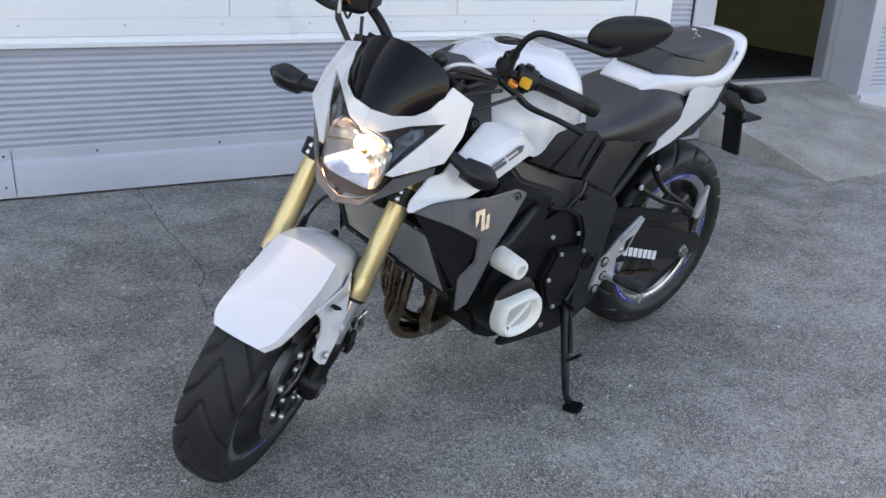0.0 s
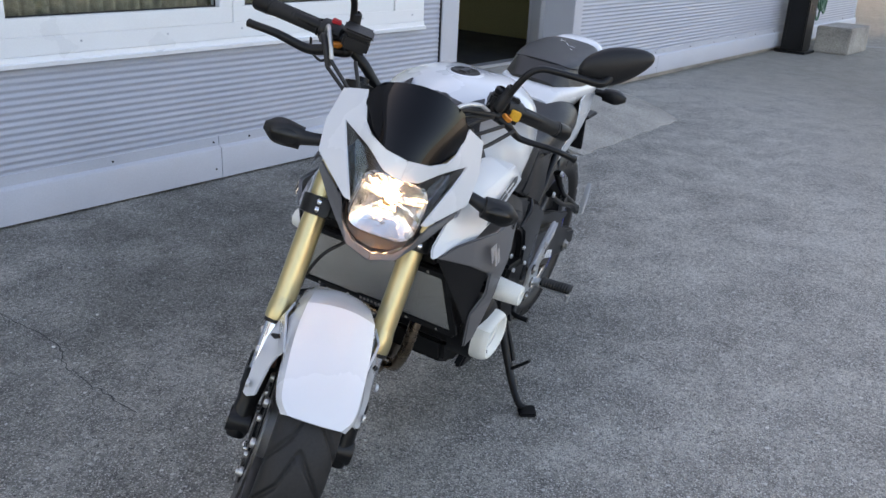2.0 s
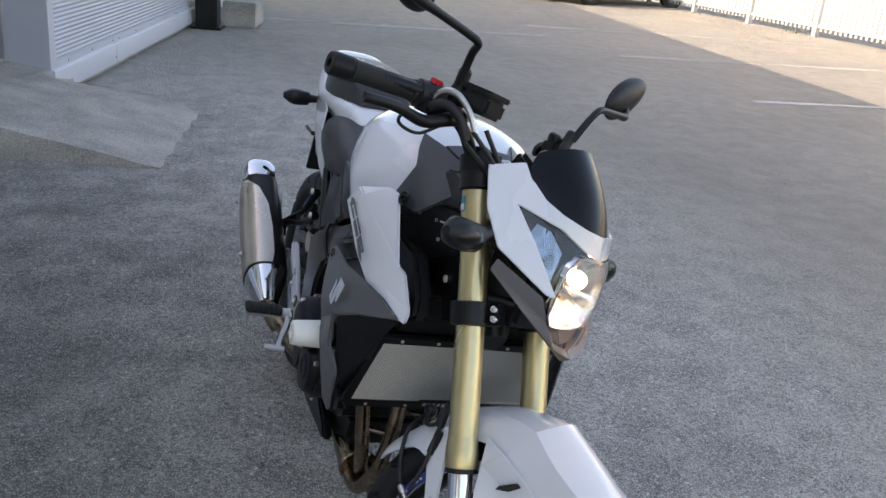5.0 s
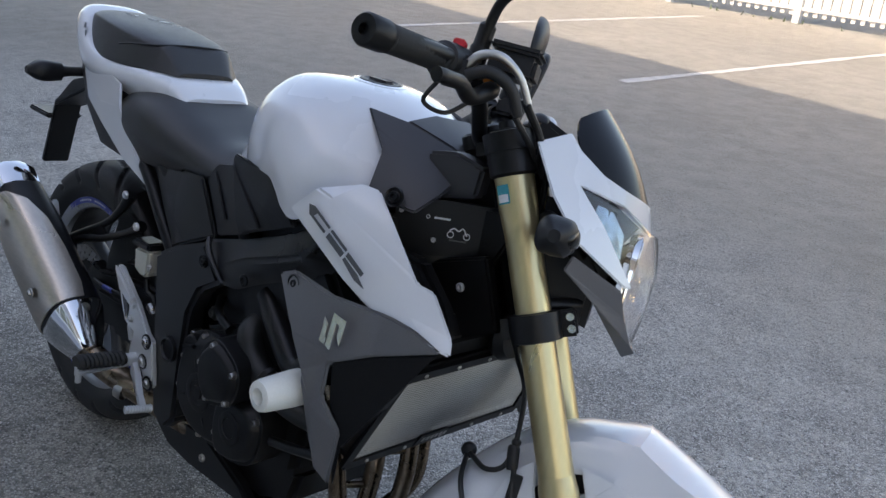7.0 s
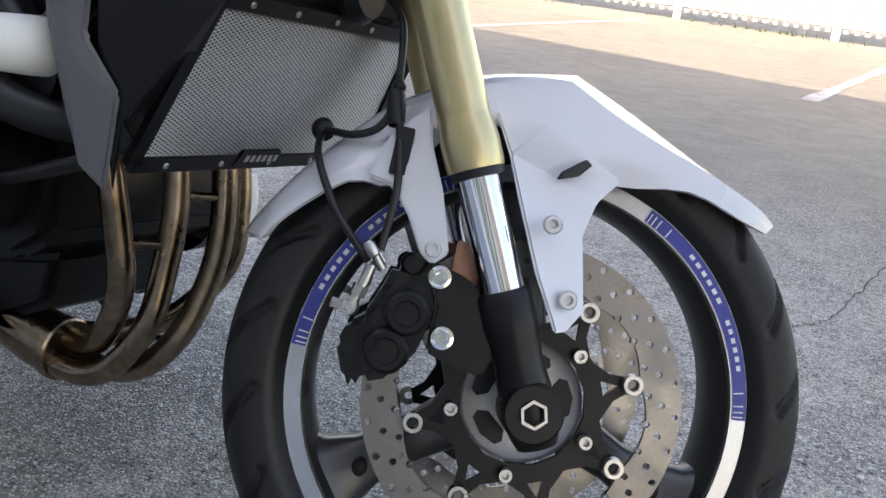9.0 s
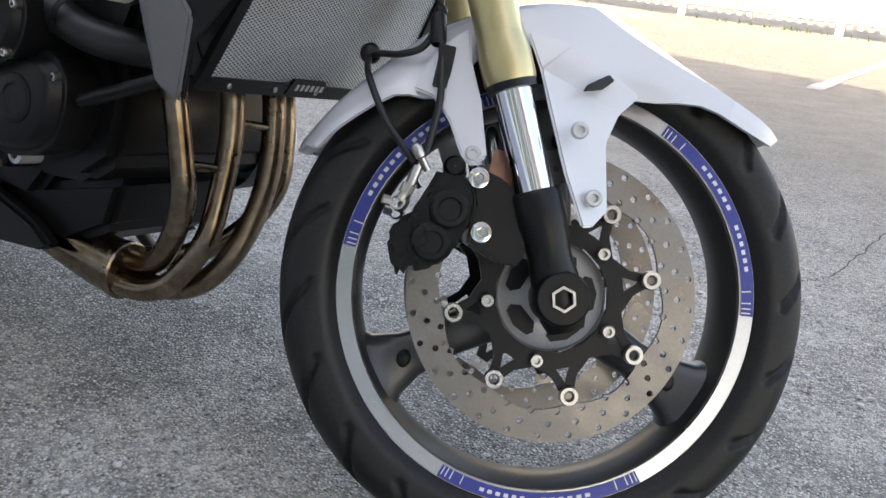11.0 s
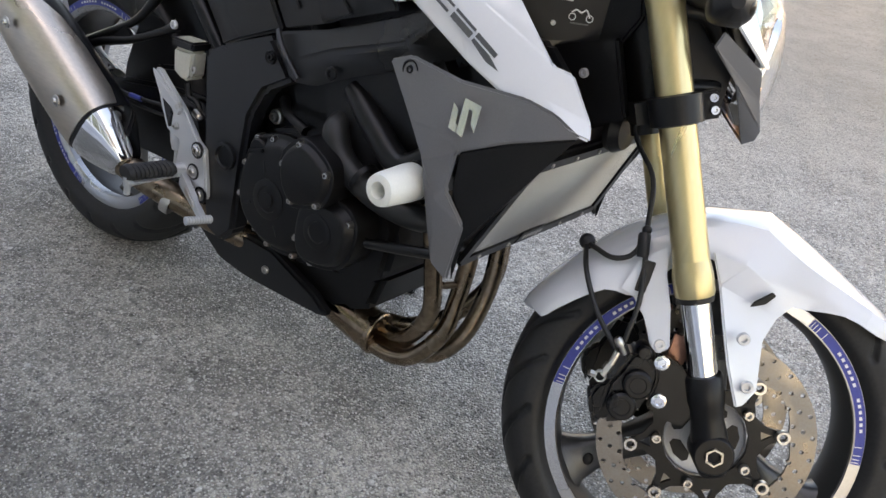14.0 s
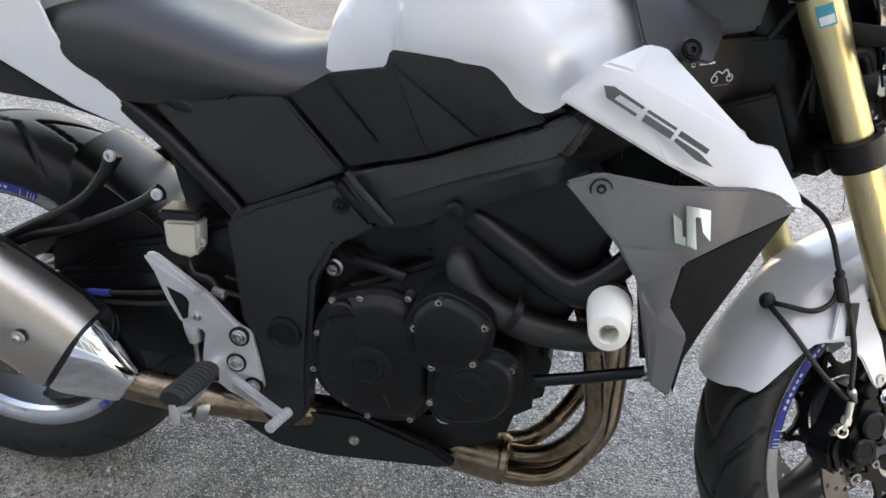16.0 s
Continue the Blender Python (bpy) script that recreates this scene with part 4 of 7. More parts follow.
lo = clamp_plate(0.455, 0.492, 0, "lower_clamp")
for s in (-1, 1):
    part("clamp_lug", block(-0.014, 0.014, -0.011, 0.011, 0.455, 0.492, 0.003), BLACK, lo, "", ST @ Matrix.Translation(AXF + Vector((0, s * 0.098, 0)) + FWD * 0.042) @ Matrix.Rotation(radians(-RAKE), 4, "Y"))
    for q in (0.466, 0.482):
        part("clamp_bolt", bolt(fk(q, s * 0.108, 0.048), (0, s, 0), 0.0065, 0.008), CHROME, lo, "", ST)
up = clamp_plate(0.712, 0.738, 0, "upper_clamp")
part("head_nut", lathe([(0.018, 0.735), (0.018, 0.752), (0.014, 0.756), (0.006, 0.756), (0.006, 0.745)], AXF - FWD * 0.026, UP, 6), ALLOY, up, "bright steering head nut", ST)
for s in (-1, 1):
    part("fork_cap", lathe([(0.026, 0.735), (0.024, 0.742), (0.012, 0.744), (0.011, 0.754), (0.0003, 0.754)], AXF + Vector((0, s * 0.109, 0)), UP, 20), BLACK, up, "", ST)
    part("bar_riser", lathe([(0.018, 0.725), (0.018, 0.735), (0.021, 0.740), (0.021, 0.758), (0.015, 0.762)], AXF - FWD * 0.030 + Vector((0, s * 0.048, 0)), UP, 18), BLACK, up, "", ST)
for s in (-1, 1):
    part("fork_collar", lathe([(0.0285, 0.678), (0.0330, 0.682), (0.0330, 0.712), (0.0285, 0.714)], AXF + Vector((0, s * 0.109, 0)), UP, 24), BLACK, up, "", ST)
part("stem", lathe([(0.024, 0.44), (0.024, 0.735)], AXF - FWD * 0.0261, UP, 20), BLACK, lo, "", ST)
part("fork_label", rings([[AXF + UP * u + Vector((0, -0.109, 0)) + 0.0281 * (math.cos(a) * Vector((0, -1, 0)) + math.sin(a) * -FWD) for a in (0.25, 0.5, 0.75, 1.0)] for u in (0.642, 0.668)], False, False), TEAL, bike, "small teal label on the fork", ST)
part("label_print", rings([[AXF + UP * u + Vector((0, -0.109, 0)) + 0.0286 * (math.cos(a) * Vector((0, -1, 0)) + math.sin(a) * -FWD) for a in (0.32, 0.5, 0.75, 0.93)] for u in (0.6445, 0.655)], False, False), PALE, bike, "", ST)

# handlebar, grips, levers, switches, mirrors: a finger's width off the middle
STH = ST @ Matrix.Translation((0, 0.011, 0))
mid = fk(0.79, 0, -0.030)
STB = STH @ Matrix.Translation(mid) @ Matrix.Rotation(radians(2.4), 4, "Z") @ Matrix.Rotation(radians(-2.0), 4, "X") @ Matrix.Translation(-mid)
def bar_point(s, y, dx, dz):
    return Vector((mid.x + dx, s * y, mid.z + dz))
hb = part("handlebar", tube([bar_point(-1, 0.358, -0.100, 0.000), bar_point(-1, 0.22, -0.035, 0.018), bar_point(-1, 0.14, -0.008, -0.004), bar_point(-1, 0.085, 0.0, -0.042), bar_point(-1, 0.05, 0.0, -0.050), bar_point(1, 0.05, 0.0, -0.050), bar_point(1, 0.085, 0.0, -0.042), bar_point(1, 0.14, -0.008, -0.004), bar_point(1, 0.22, -0.035, 0.018), bar_point(1, 0.358, -0.100, 0.0)], 0.0115, 16), BLACK, bike, "", STB)
for s in (-1, 1):
    a, b = bar_point(s, 0.238, -0.0515, 0.0135), bar_point(s, 0.345, -0.0955, 0.001)
    d = (b - a).normalized()
    ln = (b - a).length
    g = part("grip", lathe([(0.019, 0), (0.0185, 0.004)] + [(0.0175 if i % 2 else 0.0165, 0.006 + i * (ln - 0.012) / 22) for i in range(23)] + [(0.0185, ln - 0.003), (0.018, ln)], a, d, 22), GRIP, hb, "ribbed black rubber grip", STB)
    part("bar_end", lathe([(0.017, 0), (0.0195, 0.003), (0.0195, 0.034), (0.017, 0.038), (0.007, 0.038), (0.006, 0.03), (0.0003, 0.03)], b, d, 22), BLACK, hb, "", STB)
    c0 = bar_point(s, 0.211, -0.041, 0.016)
    part("switch_housing", join(lathe([(0.018, -0.026), (0.024, -0.022), (0.0255, 0.0), (0.024, 0.022), (0.018, 0.026)], c0, d, 20), block(c0.x - 0.012, c0.x + 0.03, c0.y - 0.02, c0.y + 0.02, c0.z - 0.028, c0.z + 0.012, 0.006)), PLASTIC, hb, "", STB)
    part("switch_button", block(c0.x - 0.004, c0.x + 0.012, c0.y - 0.010, c0.y + 0.010, c0.z + 0.020, c0.z + 0.031, 0.002), RED if s < 0 else PLASTIC, hb, "red stop switch" if s < 0 else "", STB)
    if s > 0:
        part("flash_button", block(c0.x + 0.022, c0.x + 0.034, c0.y - 0.004, c0.y + 0.020, c0.z - 0.012, c0.z + 0.010, 0.002), YELLOW, hb, "yellow switch button", STB)
    # lever with its perch
    pv = bar_point(s, 0.178, 0.010, 0.002)
    part("lever_perch", join(lathe([(0.0135, -0.012), (0.017, -0.01), (0.017, 0.01), (0.0135, 0.012)], bar_point(s, 0.168, -0.02, 0.018), d, 18), tube([bar_point(s, 0.168, -0.01, 0.014), bar_point(s, 0.172, 0.012, 0.006), pv], 0.011, 10)), BLACK, hb, "", STB)
    tip = Vector((1.038 + 0.020 * s, s * 0.364, 0.9705 + 0.0075 * s))
    part("lever", tube([pv, pv + Vector((0.006, s * 0.03, -0.006)), Vector((mid.x + 0.002, s * 0.25, mid.z - 0.024)), Vector((1.046 + 0.018 * s, s * 0.315, 0.9745 + 0.0065 * s)), tip, tip + Vector((-0.006, s * 0.012, -0.002))], [0.012, 0.012, 0.0105, 0.009, 0.0085, 0.009] if s < 0 else [0.010, 0.009, 0.0075, 0.0065, 0.007, 0.009], 12), BLACK, hb, "black brake lever" if s < 0 else "black clutch lever", STB)
    part("lever_adjuster", lathe([(0.010, 0), (0.012, 0.003), (0.012, 0.009), (0.008, 0.011)], pv + Vector((0.004, s * 0.018, 0.004)), (0, s * 0.3, 1), 10), AMBER, hb, "orange lever adjuster", STB)
    # mirror
    part("mirror_stalk", tube([(1.034 + 0.012 * s, s * 0.178, 1.045), (1.040 + 0.012 * s, s * 0.188, 1.085), (1.045 + 0.009 * s, s * 0.197, 1.106), (1.052, s * 0.213, 1.121), (1.047, s * 0.240, 1.127), (1.036, s * 0.315, 1.134), (1.030, s * 0.352, 1.138), (1.018, s * 0.366, 1.150), (1.008, s * 0.374, 1.162)], [0.0075, 0.0072, 0.0072, 0.0072, 0.0072, 0.0074, 0.0098, 0.0098, 0.008], 12), BLACK, hb, "", STH)
    part("stalk_boot", lathe([(0.008, -0.002), (0.0135, 0.0), (0.0135, 0.026), (0.0115, 0.030), (0.0115, 0.056), (0.008, 0.060)], (1.026 + 0.008 * s, s * 0.170, 1.012 - 0.008 * s), (0.006, s * 0.010, 0.06), 16), PLASTIC, hb, "", STH)
    head = bmesh.new()
    bmesh.ops.create_uvsphere(head, u_segments=28, v_segments=16, radius=1)
    mm = Matrix.Translation((0.998, s * 0.376, 1.180)) @ Matrix.Rotation(s * radians(32), 4, "X") @ Matrix.Rotation(radians(s * 7), 4, "Z") @ Matrix.Diagonal((0.024, 0.086, 0.040, 1))
    for v in head.verts:
        if v.co.x < -0.15:
            v.co.x = -0.15
        v.co.z *= 1.0 - 0.25 * s * v.co.y
    bmesh.ops.transform(head, matrix=mm, verts=head.verts)
    part("mirror_head", head, PLASTIC, hb, "black oval mirror housing", STH)
    glass = lathe([(0.0003, 0), (0.9, 0)], (-0.155, 0, 0), (1, 0, 0), 28)
    bmesh.ops.transform(glass, matrix=mm, verts=glass.verts)
    part("mirror_glass", glass, MIRROR, hb, "", STH)
# front brake reservoir
rz = part("brake_reservoir", join(block(1.037, 1.101, -0.190, -0.135, 1.018, 1.050, 0.006)), PLASTIC, hb, "black brake fluid reservoir", STH)
part("lid", block(1.034, 1.104, -0.194, -0.132, 1.0505, 1.060, 0.004), PLASTIC, rz, "", STH)
part("cable_guide", tube([(1.020, -0.222, 1.012), (1.036, -0.224, 1.030), (1.062, -0.222, 1.034), (1.088, -0.210, 1.018), (1.106, -0.196, 0.990)], [0.0062, 0.0060, 0.0056, 0.005, 0.0048], 12), STEEL, hb, "bright throttle cable elbow", STH)
part("cable_guide", tube([(1.025, -0.226, 1.000), (1.052, -0.226, 1.012), (1.080, -0.214, 1.002), (1.098, -0.198, 0.972)], [0.009, 0.0085, 0.008, 0.0065], 12), HOSE, hb, "black throttle cable elbow", STH)
for k, pts in enumerate([[(1.105, -0.20, 0.99), (1.13, -0.14, 0.95), (1.12, -0.08, 0.90), (1.09, -0.05, 0.84)], [(1.095, -0.20, 0.97), (1.125, -0.13, 0.93), (1.11, -0.07, 0.88), (1.08, -0.04, 0.82)], [(1.09, -0.15, 1.0), (1.14, -0.11, 0.93), (1.15, -0.075, 0.84), (1.16, -0.07, 0.76)],
                         [(1.075, 0.19, 0.985), (1.13, 0.13, 0.96), (1.12, 0.07, 0.90), (1.07, 0.04, 0.82)], [(1.06, 0.22, 0.98), (1.12, 0.15, 0.93), (1.10, 0.08, 0.88), (1.06, 0.05, 0.80)], [(1.0, -0.25, 0.985), (0.985, -0.24, 0.955), (1.01, -0.215, 0.95), (1.035, -0.20, 0.975)]]):
    part("cable", tube(pts, 0.0042 if k != 5 else 0.003, 8), HOSE, hb, "", STH)

part("perch_box", block(1.010, 1.040, 0.145, 0.182, 1.008, 1.036, 0.005), PLASTIC, hb, "", STB)
part("perch_knob", lathe([(0.012, 0), (0.014, 0.004), (0.014, 0.014), (0.009, 0.018)], (1.02, 0.165, 1.034), (0.1, 0, 1), 14), PLASTIC, hb, "", STB)
part("cable_guide", tube([(1.060, 0.150, 0.998), (1.090, 0.120, 1.012), (1.112, 0.085, 1.004), (1.120, 0.060, 0.975)], 0.0048, 10), ALLOY, hb, "bright clutch cable elbow", STH)
for pts in ([(1.000, 0.205, 0.990), (1.050, 0.160, 0.985), (1.095, 0.105, 0.982), (1.115, 0.050, 0.955), (1.10, 0.02, 0.90)], [(1.055, 0.165, 0.994), (1.085, 0.120, 0.995), (1.105, 0.070, 0.985), (1.110, 0.030, 0.940), (1.095, 0.02, 0.88)], [(1.03, 0.17, 0.985), (1.06, 0.13, 0.962), (1.09, 0.09, 0.925), (1.10, 0.075, 0.86)]):
    part("cable", tube(pts, 0.0055, 8), HOSE, hb, "", STH)

# brake hoses down to the calipers
for pts in ([(1.15, -0.06, 0.80), (1.158, -0.02, 0.70), (1.172, -0.018, 0.660), (1.203, -0.062, 0.618), (1.214, -0.086, 0.552)],
            [(1.214, -0.086, 0.552), (1.226, -0.100, 0.500), (1.233, -0.108, 0.455), (1.231, -0.114, 0.400)],
            [(1.216, -0.088, 0.540), (1.205, -0.086, 0.512), (1.183, -0.078, 0.500), (1.160, -0.050, 0.502), (1.150, -0.030, 0.502)],
            [(1.148, -0.034, 0.500), (1.156, -0.080, 0.470), (1.185, -0.104, 0.425), (1.222, -0.118, 0.388)]):
    part("brake_hose", tube(pts, 0.0038, 10), HOSE, bike, "", ST)
part("hose_clip", join(lathe([(0.007, 0), (0.0088, 0.004), (0.0088, 0.030), (0.007, 0.034)], (1.219, -0.093, 0.515), (-0.2, 0.2, 1), 14), block(1.222, 1.238, -0.103, -0.100, 0.470, 0.515, 0.001)), PLASTIC, bike, "", ST)
part("hose_clip", pod((1.214, -0.086, 0.552), (0.007, 0.007, 0.007), 12, 8), PLASTIC, bike, "", ST)
part("hose_clip", pod((1.149, -0.030, 0.504), (0.012, 0.010, 0.012), 14, 10), PLASTIC, bike, "", ST)

# front mudguard
def mudguard():
    rows = [[(1.092, 0, 0.384), (1.097, 0.026, 0.384), (1.104, 0.040, 0.387), (1.110, 0.046, 0.390)],
            [(1.098, 0, 0.402), (1.103, 0.040, 0.398), (1.112, 0.060, 0.391), (1.118, 0.066, 0.386)],
            [(1.125, 0, 0.448), (1.128, 0.050, 0.440), (1.132, 0.072, 0.424), (1.137, 0.080, 0.412)],
            [(1.172, 0, 0.508), (1.175, 0.055, 0.498), (1.180, 0.080, 0.470), (1.186, 0.088, 0.456)],
            [(1.225, 0, 0.556), (1.222, 0.058, 0.545), (1.226, 0.082, 0.500), (1.230, 0.094, 0.462)],
            [(1.290, 0, 0.596), (1.285, 0.058, 0.580), (1.272, 0.078, 0.545), (1.262, 0.086, 0.510)],
            [(1.335, 0, 0.608), (1.330, 0.062, 0.595), (1.320, 0.078, 0.560), (1.312, 0.083, 0.540)],
            [(1.388, 0, 0.620), (1.374, 0.070, 0.599), (1.354, 0.090, 0.545), (1.345, 0.098, 0.512)],
            [(1.451, 0, 0.595), (1.436, 0.076, 0.570), (1.432, 0.082, 0.534), (1.432, 0.082, 0.508)],
            [(1.540, 0, 0.553), (1.530, 0.074, 0.540), (1.515, 0.080, 0.530), (1.505, 0.084, 0.519)],
            [(1.588, 0, 0.529), (1.582, 0.068, 0.521), (1.570, 0.074, 0.513), (1.562, 0.077, 0.505)],
            [(1.613, 0, 0.513), (1.608, 0.050, 0.510), (1.601, 0.058, 0.503), (1.597, 0.061, 0.499)]]
    out = []
    for k, half in enumerate(rows):
        full = [(x, y, z) for x, y, z in half[:0:-1]] + [(x, -y, z) for x, y, z in half]
        soft = curve_points(full, 4)
        hard = []
        for i, (p, q) in enumerate(zip(full, full[1:])):
            for t in range(4):
                u = t / 4
                # the top between the two creases is one gently rounded plane
                h = 1 - (1 - u) ** 1.8 if i == 2 else u ** 1.8 if i == 3 else u
                a, b = Vector(p), Vector(q)
                hard.append(Vector((a.x + (b.x - a.x) * h, a.y + (b.y - a.y) * u, a.z + (b.z - a.z) * h)))
        hard.append(Vector(full[-1]))
        w = min(1.0, max(0.0, (k - 5) / 2))
        out.append([p.lerp(q, w) for p, q in zip(soft, hard)])
    # one crisp fold across the guard at its highest point
    cols = [curve_points(c[:8], 3)[:-1] + curve_points(c[7:], 3) for c in zip(*out)]
    bm = rings([list(r) for r in zip(*cols)], False, False)
    bmesh.ops.recalc_face_normals(bm, faces=bm.faces)
    bmesh.ops.solidify(bm, geom=bm.faces[:], thickness=0.004)
    return bm


mg = part("mudguard", mudguard(), WHITE, bike, "glossy white front mudguard", ST, 16)
ga = [(1.307, -0.088, 0.552), (1.327, -0.106, 0.512), (1.343, -0.117, 0.474), (1.371, -0.126, 0.412), (1.400, -0.127, 0.362), (1.412, -0.118, 0.365), (1.427, -0.104, 0.386), (1.412, -0.097, 0.455), (1.420, -0.091, 0.488), (1.440, -0.083, 0.514), (1.358, -0.101, 0.548)]
gl = [(1.205, -0.092, 0.464), (1.226, -0.096, 0.460), (1.247, -0.106, 0.438), (1.266, -0.111, 0.405), (1.279, -0.112, 0.397), (1.292, -0.111, 0.410), (1.275, -0.108, 0.464), (1.258, -0.100, 0.502), (1.249, -0.090, 0.540), (1.218, -0.084, 0.510)]
for s in (False, True):
    k = 1 if s else -1
    part("mudguard_arm", sheet(ga, [(0, 1, 10), (1, 8, 9, 10), (1, 2, 7, 8), (2, 3, 6, 7), (3, 4, 5, 6)], 0.005, 0.002, s), WHITE, mg, "", ST)
    part("mudguard_leg", sheet(gl, [(9, 0, 1, 7, 8), (1, 2, 6, 7), (2, 3, 4, 5, 6)], 0.005, 0.002, s), WHITE, mg, "", ST)
    for x, z, r in ((1.376, 0.456, 0.009), (1.405, 0.393, 0.009), (1.277, 0.411, 0.008)):
        part("mudguard_bolt", bolt((x, k * (0.125 if z > 0.44 else 0.121 if x > 1.3 else 0.112), z), (0, k, 0), r, 0.006), ALLOY, mg, "", ST)
    # black sheet lies on the arm for the slot's shaded opening
    part("mudguard_slot_black", sheet([(1.374, -0.1150, 0.498), (1.377, -0.1140, 0.506), (1.399, -0.1030, 0.524), (1.406, -0.0990, 0.520), (1.394, -0.1065, 0.506)], [(0, 1, 2, 3, 4)], 0.004, 0.001, s), BLACK, mg, "", ST)

# ---- headlamp, cowl and screen (turn with the fork) ----
part("headlamp_cowl", join(*[sheet([(1.126, -0.155, 0.953), (1.162, -0.110, 0.980), (1.180, -0.106, 0.962), (1.220, -0.096, 0.938), (1.254, -0.080, 0.927), (1.284, -0.045, 0.920), (1.292, 0.0, 0.917), (1.196, -0.131, 0.914), (1.257, -0.080, 0.905), (1.297, -0.036, 0.883), (1.305, 0.0, 0.878), (1.167, -0.168, 0.892), (1.214, -0.162, 0.842), (1.300, -0.074, 0.802), (1.240, -0.110, 0.872), (1.290, -0.088, 0.800)],
    [(0, 1, 2, 7), (7, 2, 3), (7, 3, 4, 8), (8, 4, 5, 9), (9, 5, 6, 10), (0, 7, 11), (7, 14, 12, 11), (14, 13, 15, 12)], 0.004, 0.0015, f) for f in (False, True)]), WHITE, bike, "glossy white headlamp cowl", STH)
def lamp_face(y, z):
    """How far forward the lamp glass bulges."""
    u, w = y / 0.105, (z - 0.80) / 0.11
    return 1.326 - 0.055 * u * u - 0.030 * max(w, 0) ** 2 - 0.012 * min(w, 0) ** 2 - 0.02 * abs(u)


def lens_outline():
    return [(0.0, 0.878), (-0.036, 0.883), (-0.062, 0.897), (-0.079, 0.905), (-0.088, 0.900), (-0.108, 0.908), (-0.128, 0.912), (-0.120, 0.893), (-0.108, 0.870), (-0.090, 0.835), (-0.074, 0.802), (-0.077, 0.780), (-0.070, 0.758), (-0.054, 0.740), (-0.030, 0.727), (0.0, 0.722)]


def lamp_glass(off):
    half = lens_outline()
    full = half + [(-y, z) for y, z in half[-2:0:-1]]
    bm = bmesh.new()
    cen = (0.0, 0.80)
    prev = None
    for k in range(9):
        t = 1 - k / 9
        row = []
        for y, z in full:
            yy, zz = cen[0] + (y - cen[0]) * t, cen[1] + (z - cen[1]) * t
            row.append(bm.verts.new((lamp_face(yy, zz) + off, yy, zz)))
        if prev:
            for i in range(len(full)):
                j = (i + 1) % len(full)
                bm.faces.new((prev[i], prev[j], row[j], row[i]))
        prev = row
    bm.faces.new(prev)
    bmesh.ops.recalc_face_normals(bm, faces=bm.faces)
    bmesh.ops.solidify(bm, geom=bm.faces[:], thickness=0.002)
    return bm


lamp = part("headlamp_body", prism([(1.15, 0.90), (1.25, 0.905), (1.255, 0.72), (1.17, 0.74)], -0.088, 0.088, 0.01), PLASTIC, bike, "", STH)
gl = part("headlamp_glass", lamp_glass(0.004), LENS, lamp, "clear headlamp glass", STH)
gl.visible_shadow = False
# reflector: a faceted bowl, bulb and dark side wings
bowl = bmesh.new()
prev = None
for k in range(9):
    t = k / 8
    row = []
    for i in range(40):
        a = 2 * math.pi * i / 40
        sq = 0.95 / (abs(math.cos(a)) ** 4 + abs(math.sin(a)) ** 4) ** 0.25
        r = (0.010 + 0.062 * t) * sq
        facet = 0.0018 * ((i // 5) % 2)
        row.append(bowl.verts.new((1.255 + 0.040 * t * t + facet, r * 1.02 * math.cos(a), 0.812 + 0.92 * r * math.sin(a))))
    if prev:
        for i in range(40):
            j = (i + 1) % 40
            bowl.faces.new((prev[i], prev[j], row[j], row[i]))
    prev = row
part("reflector", bowl, REFLECTOR, lamp, "bright faceted headlamp reflector", STH, 5)
rim_rows = [[(1.258 + h_, r_ * 0.95 / (abs(math.cos(a)) ** 4 + abs(math.sin(a)) ** 4) ** 0.25 * math.cos(a), 0.812 + 0.92 * r_ * 0.95 / (abs(math.cos(a)) ** 4 + abs(math.sin(a)) ** 4) ** 0.25 * math.sin(a)) for a in [2 * math.pi * k / 48 for k in range(48)]] for r_, h_ in ((0.069, 0.036), (0.074, 0.036), (0.076, 0.028), (0.072, 0.02))]
part("reflector_rim", rings(rim_rows, False), CHROME, lamp, "", STH)
part("bulb", pod((1.280, 0.0, 0.834), (0.018, 0.015, 0.015), 14, 10), BULB, lamp, "lit headlamp bulb", STH)
part("bulb_shield", block(1.262, 1.292, -0.017, 0.017, 0.806, 0.809, 0.001), CHROME, lamp, "", STH)
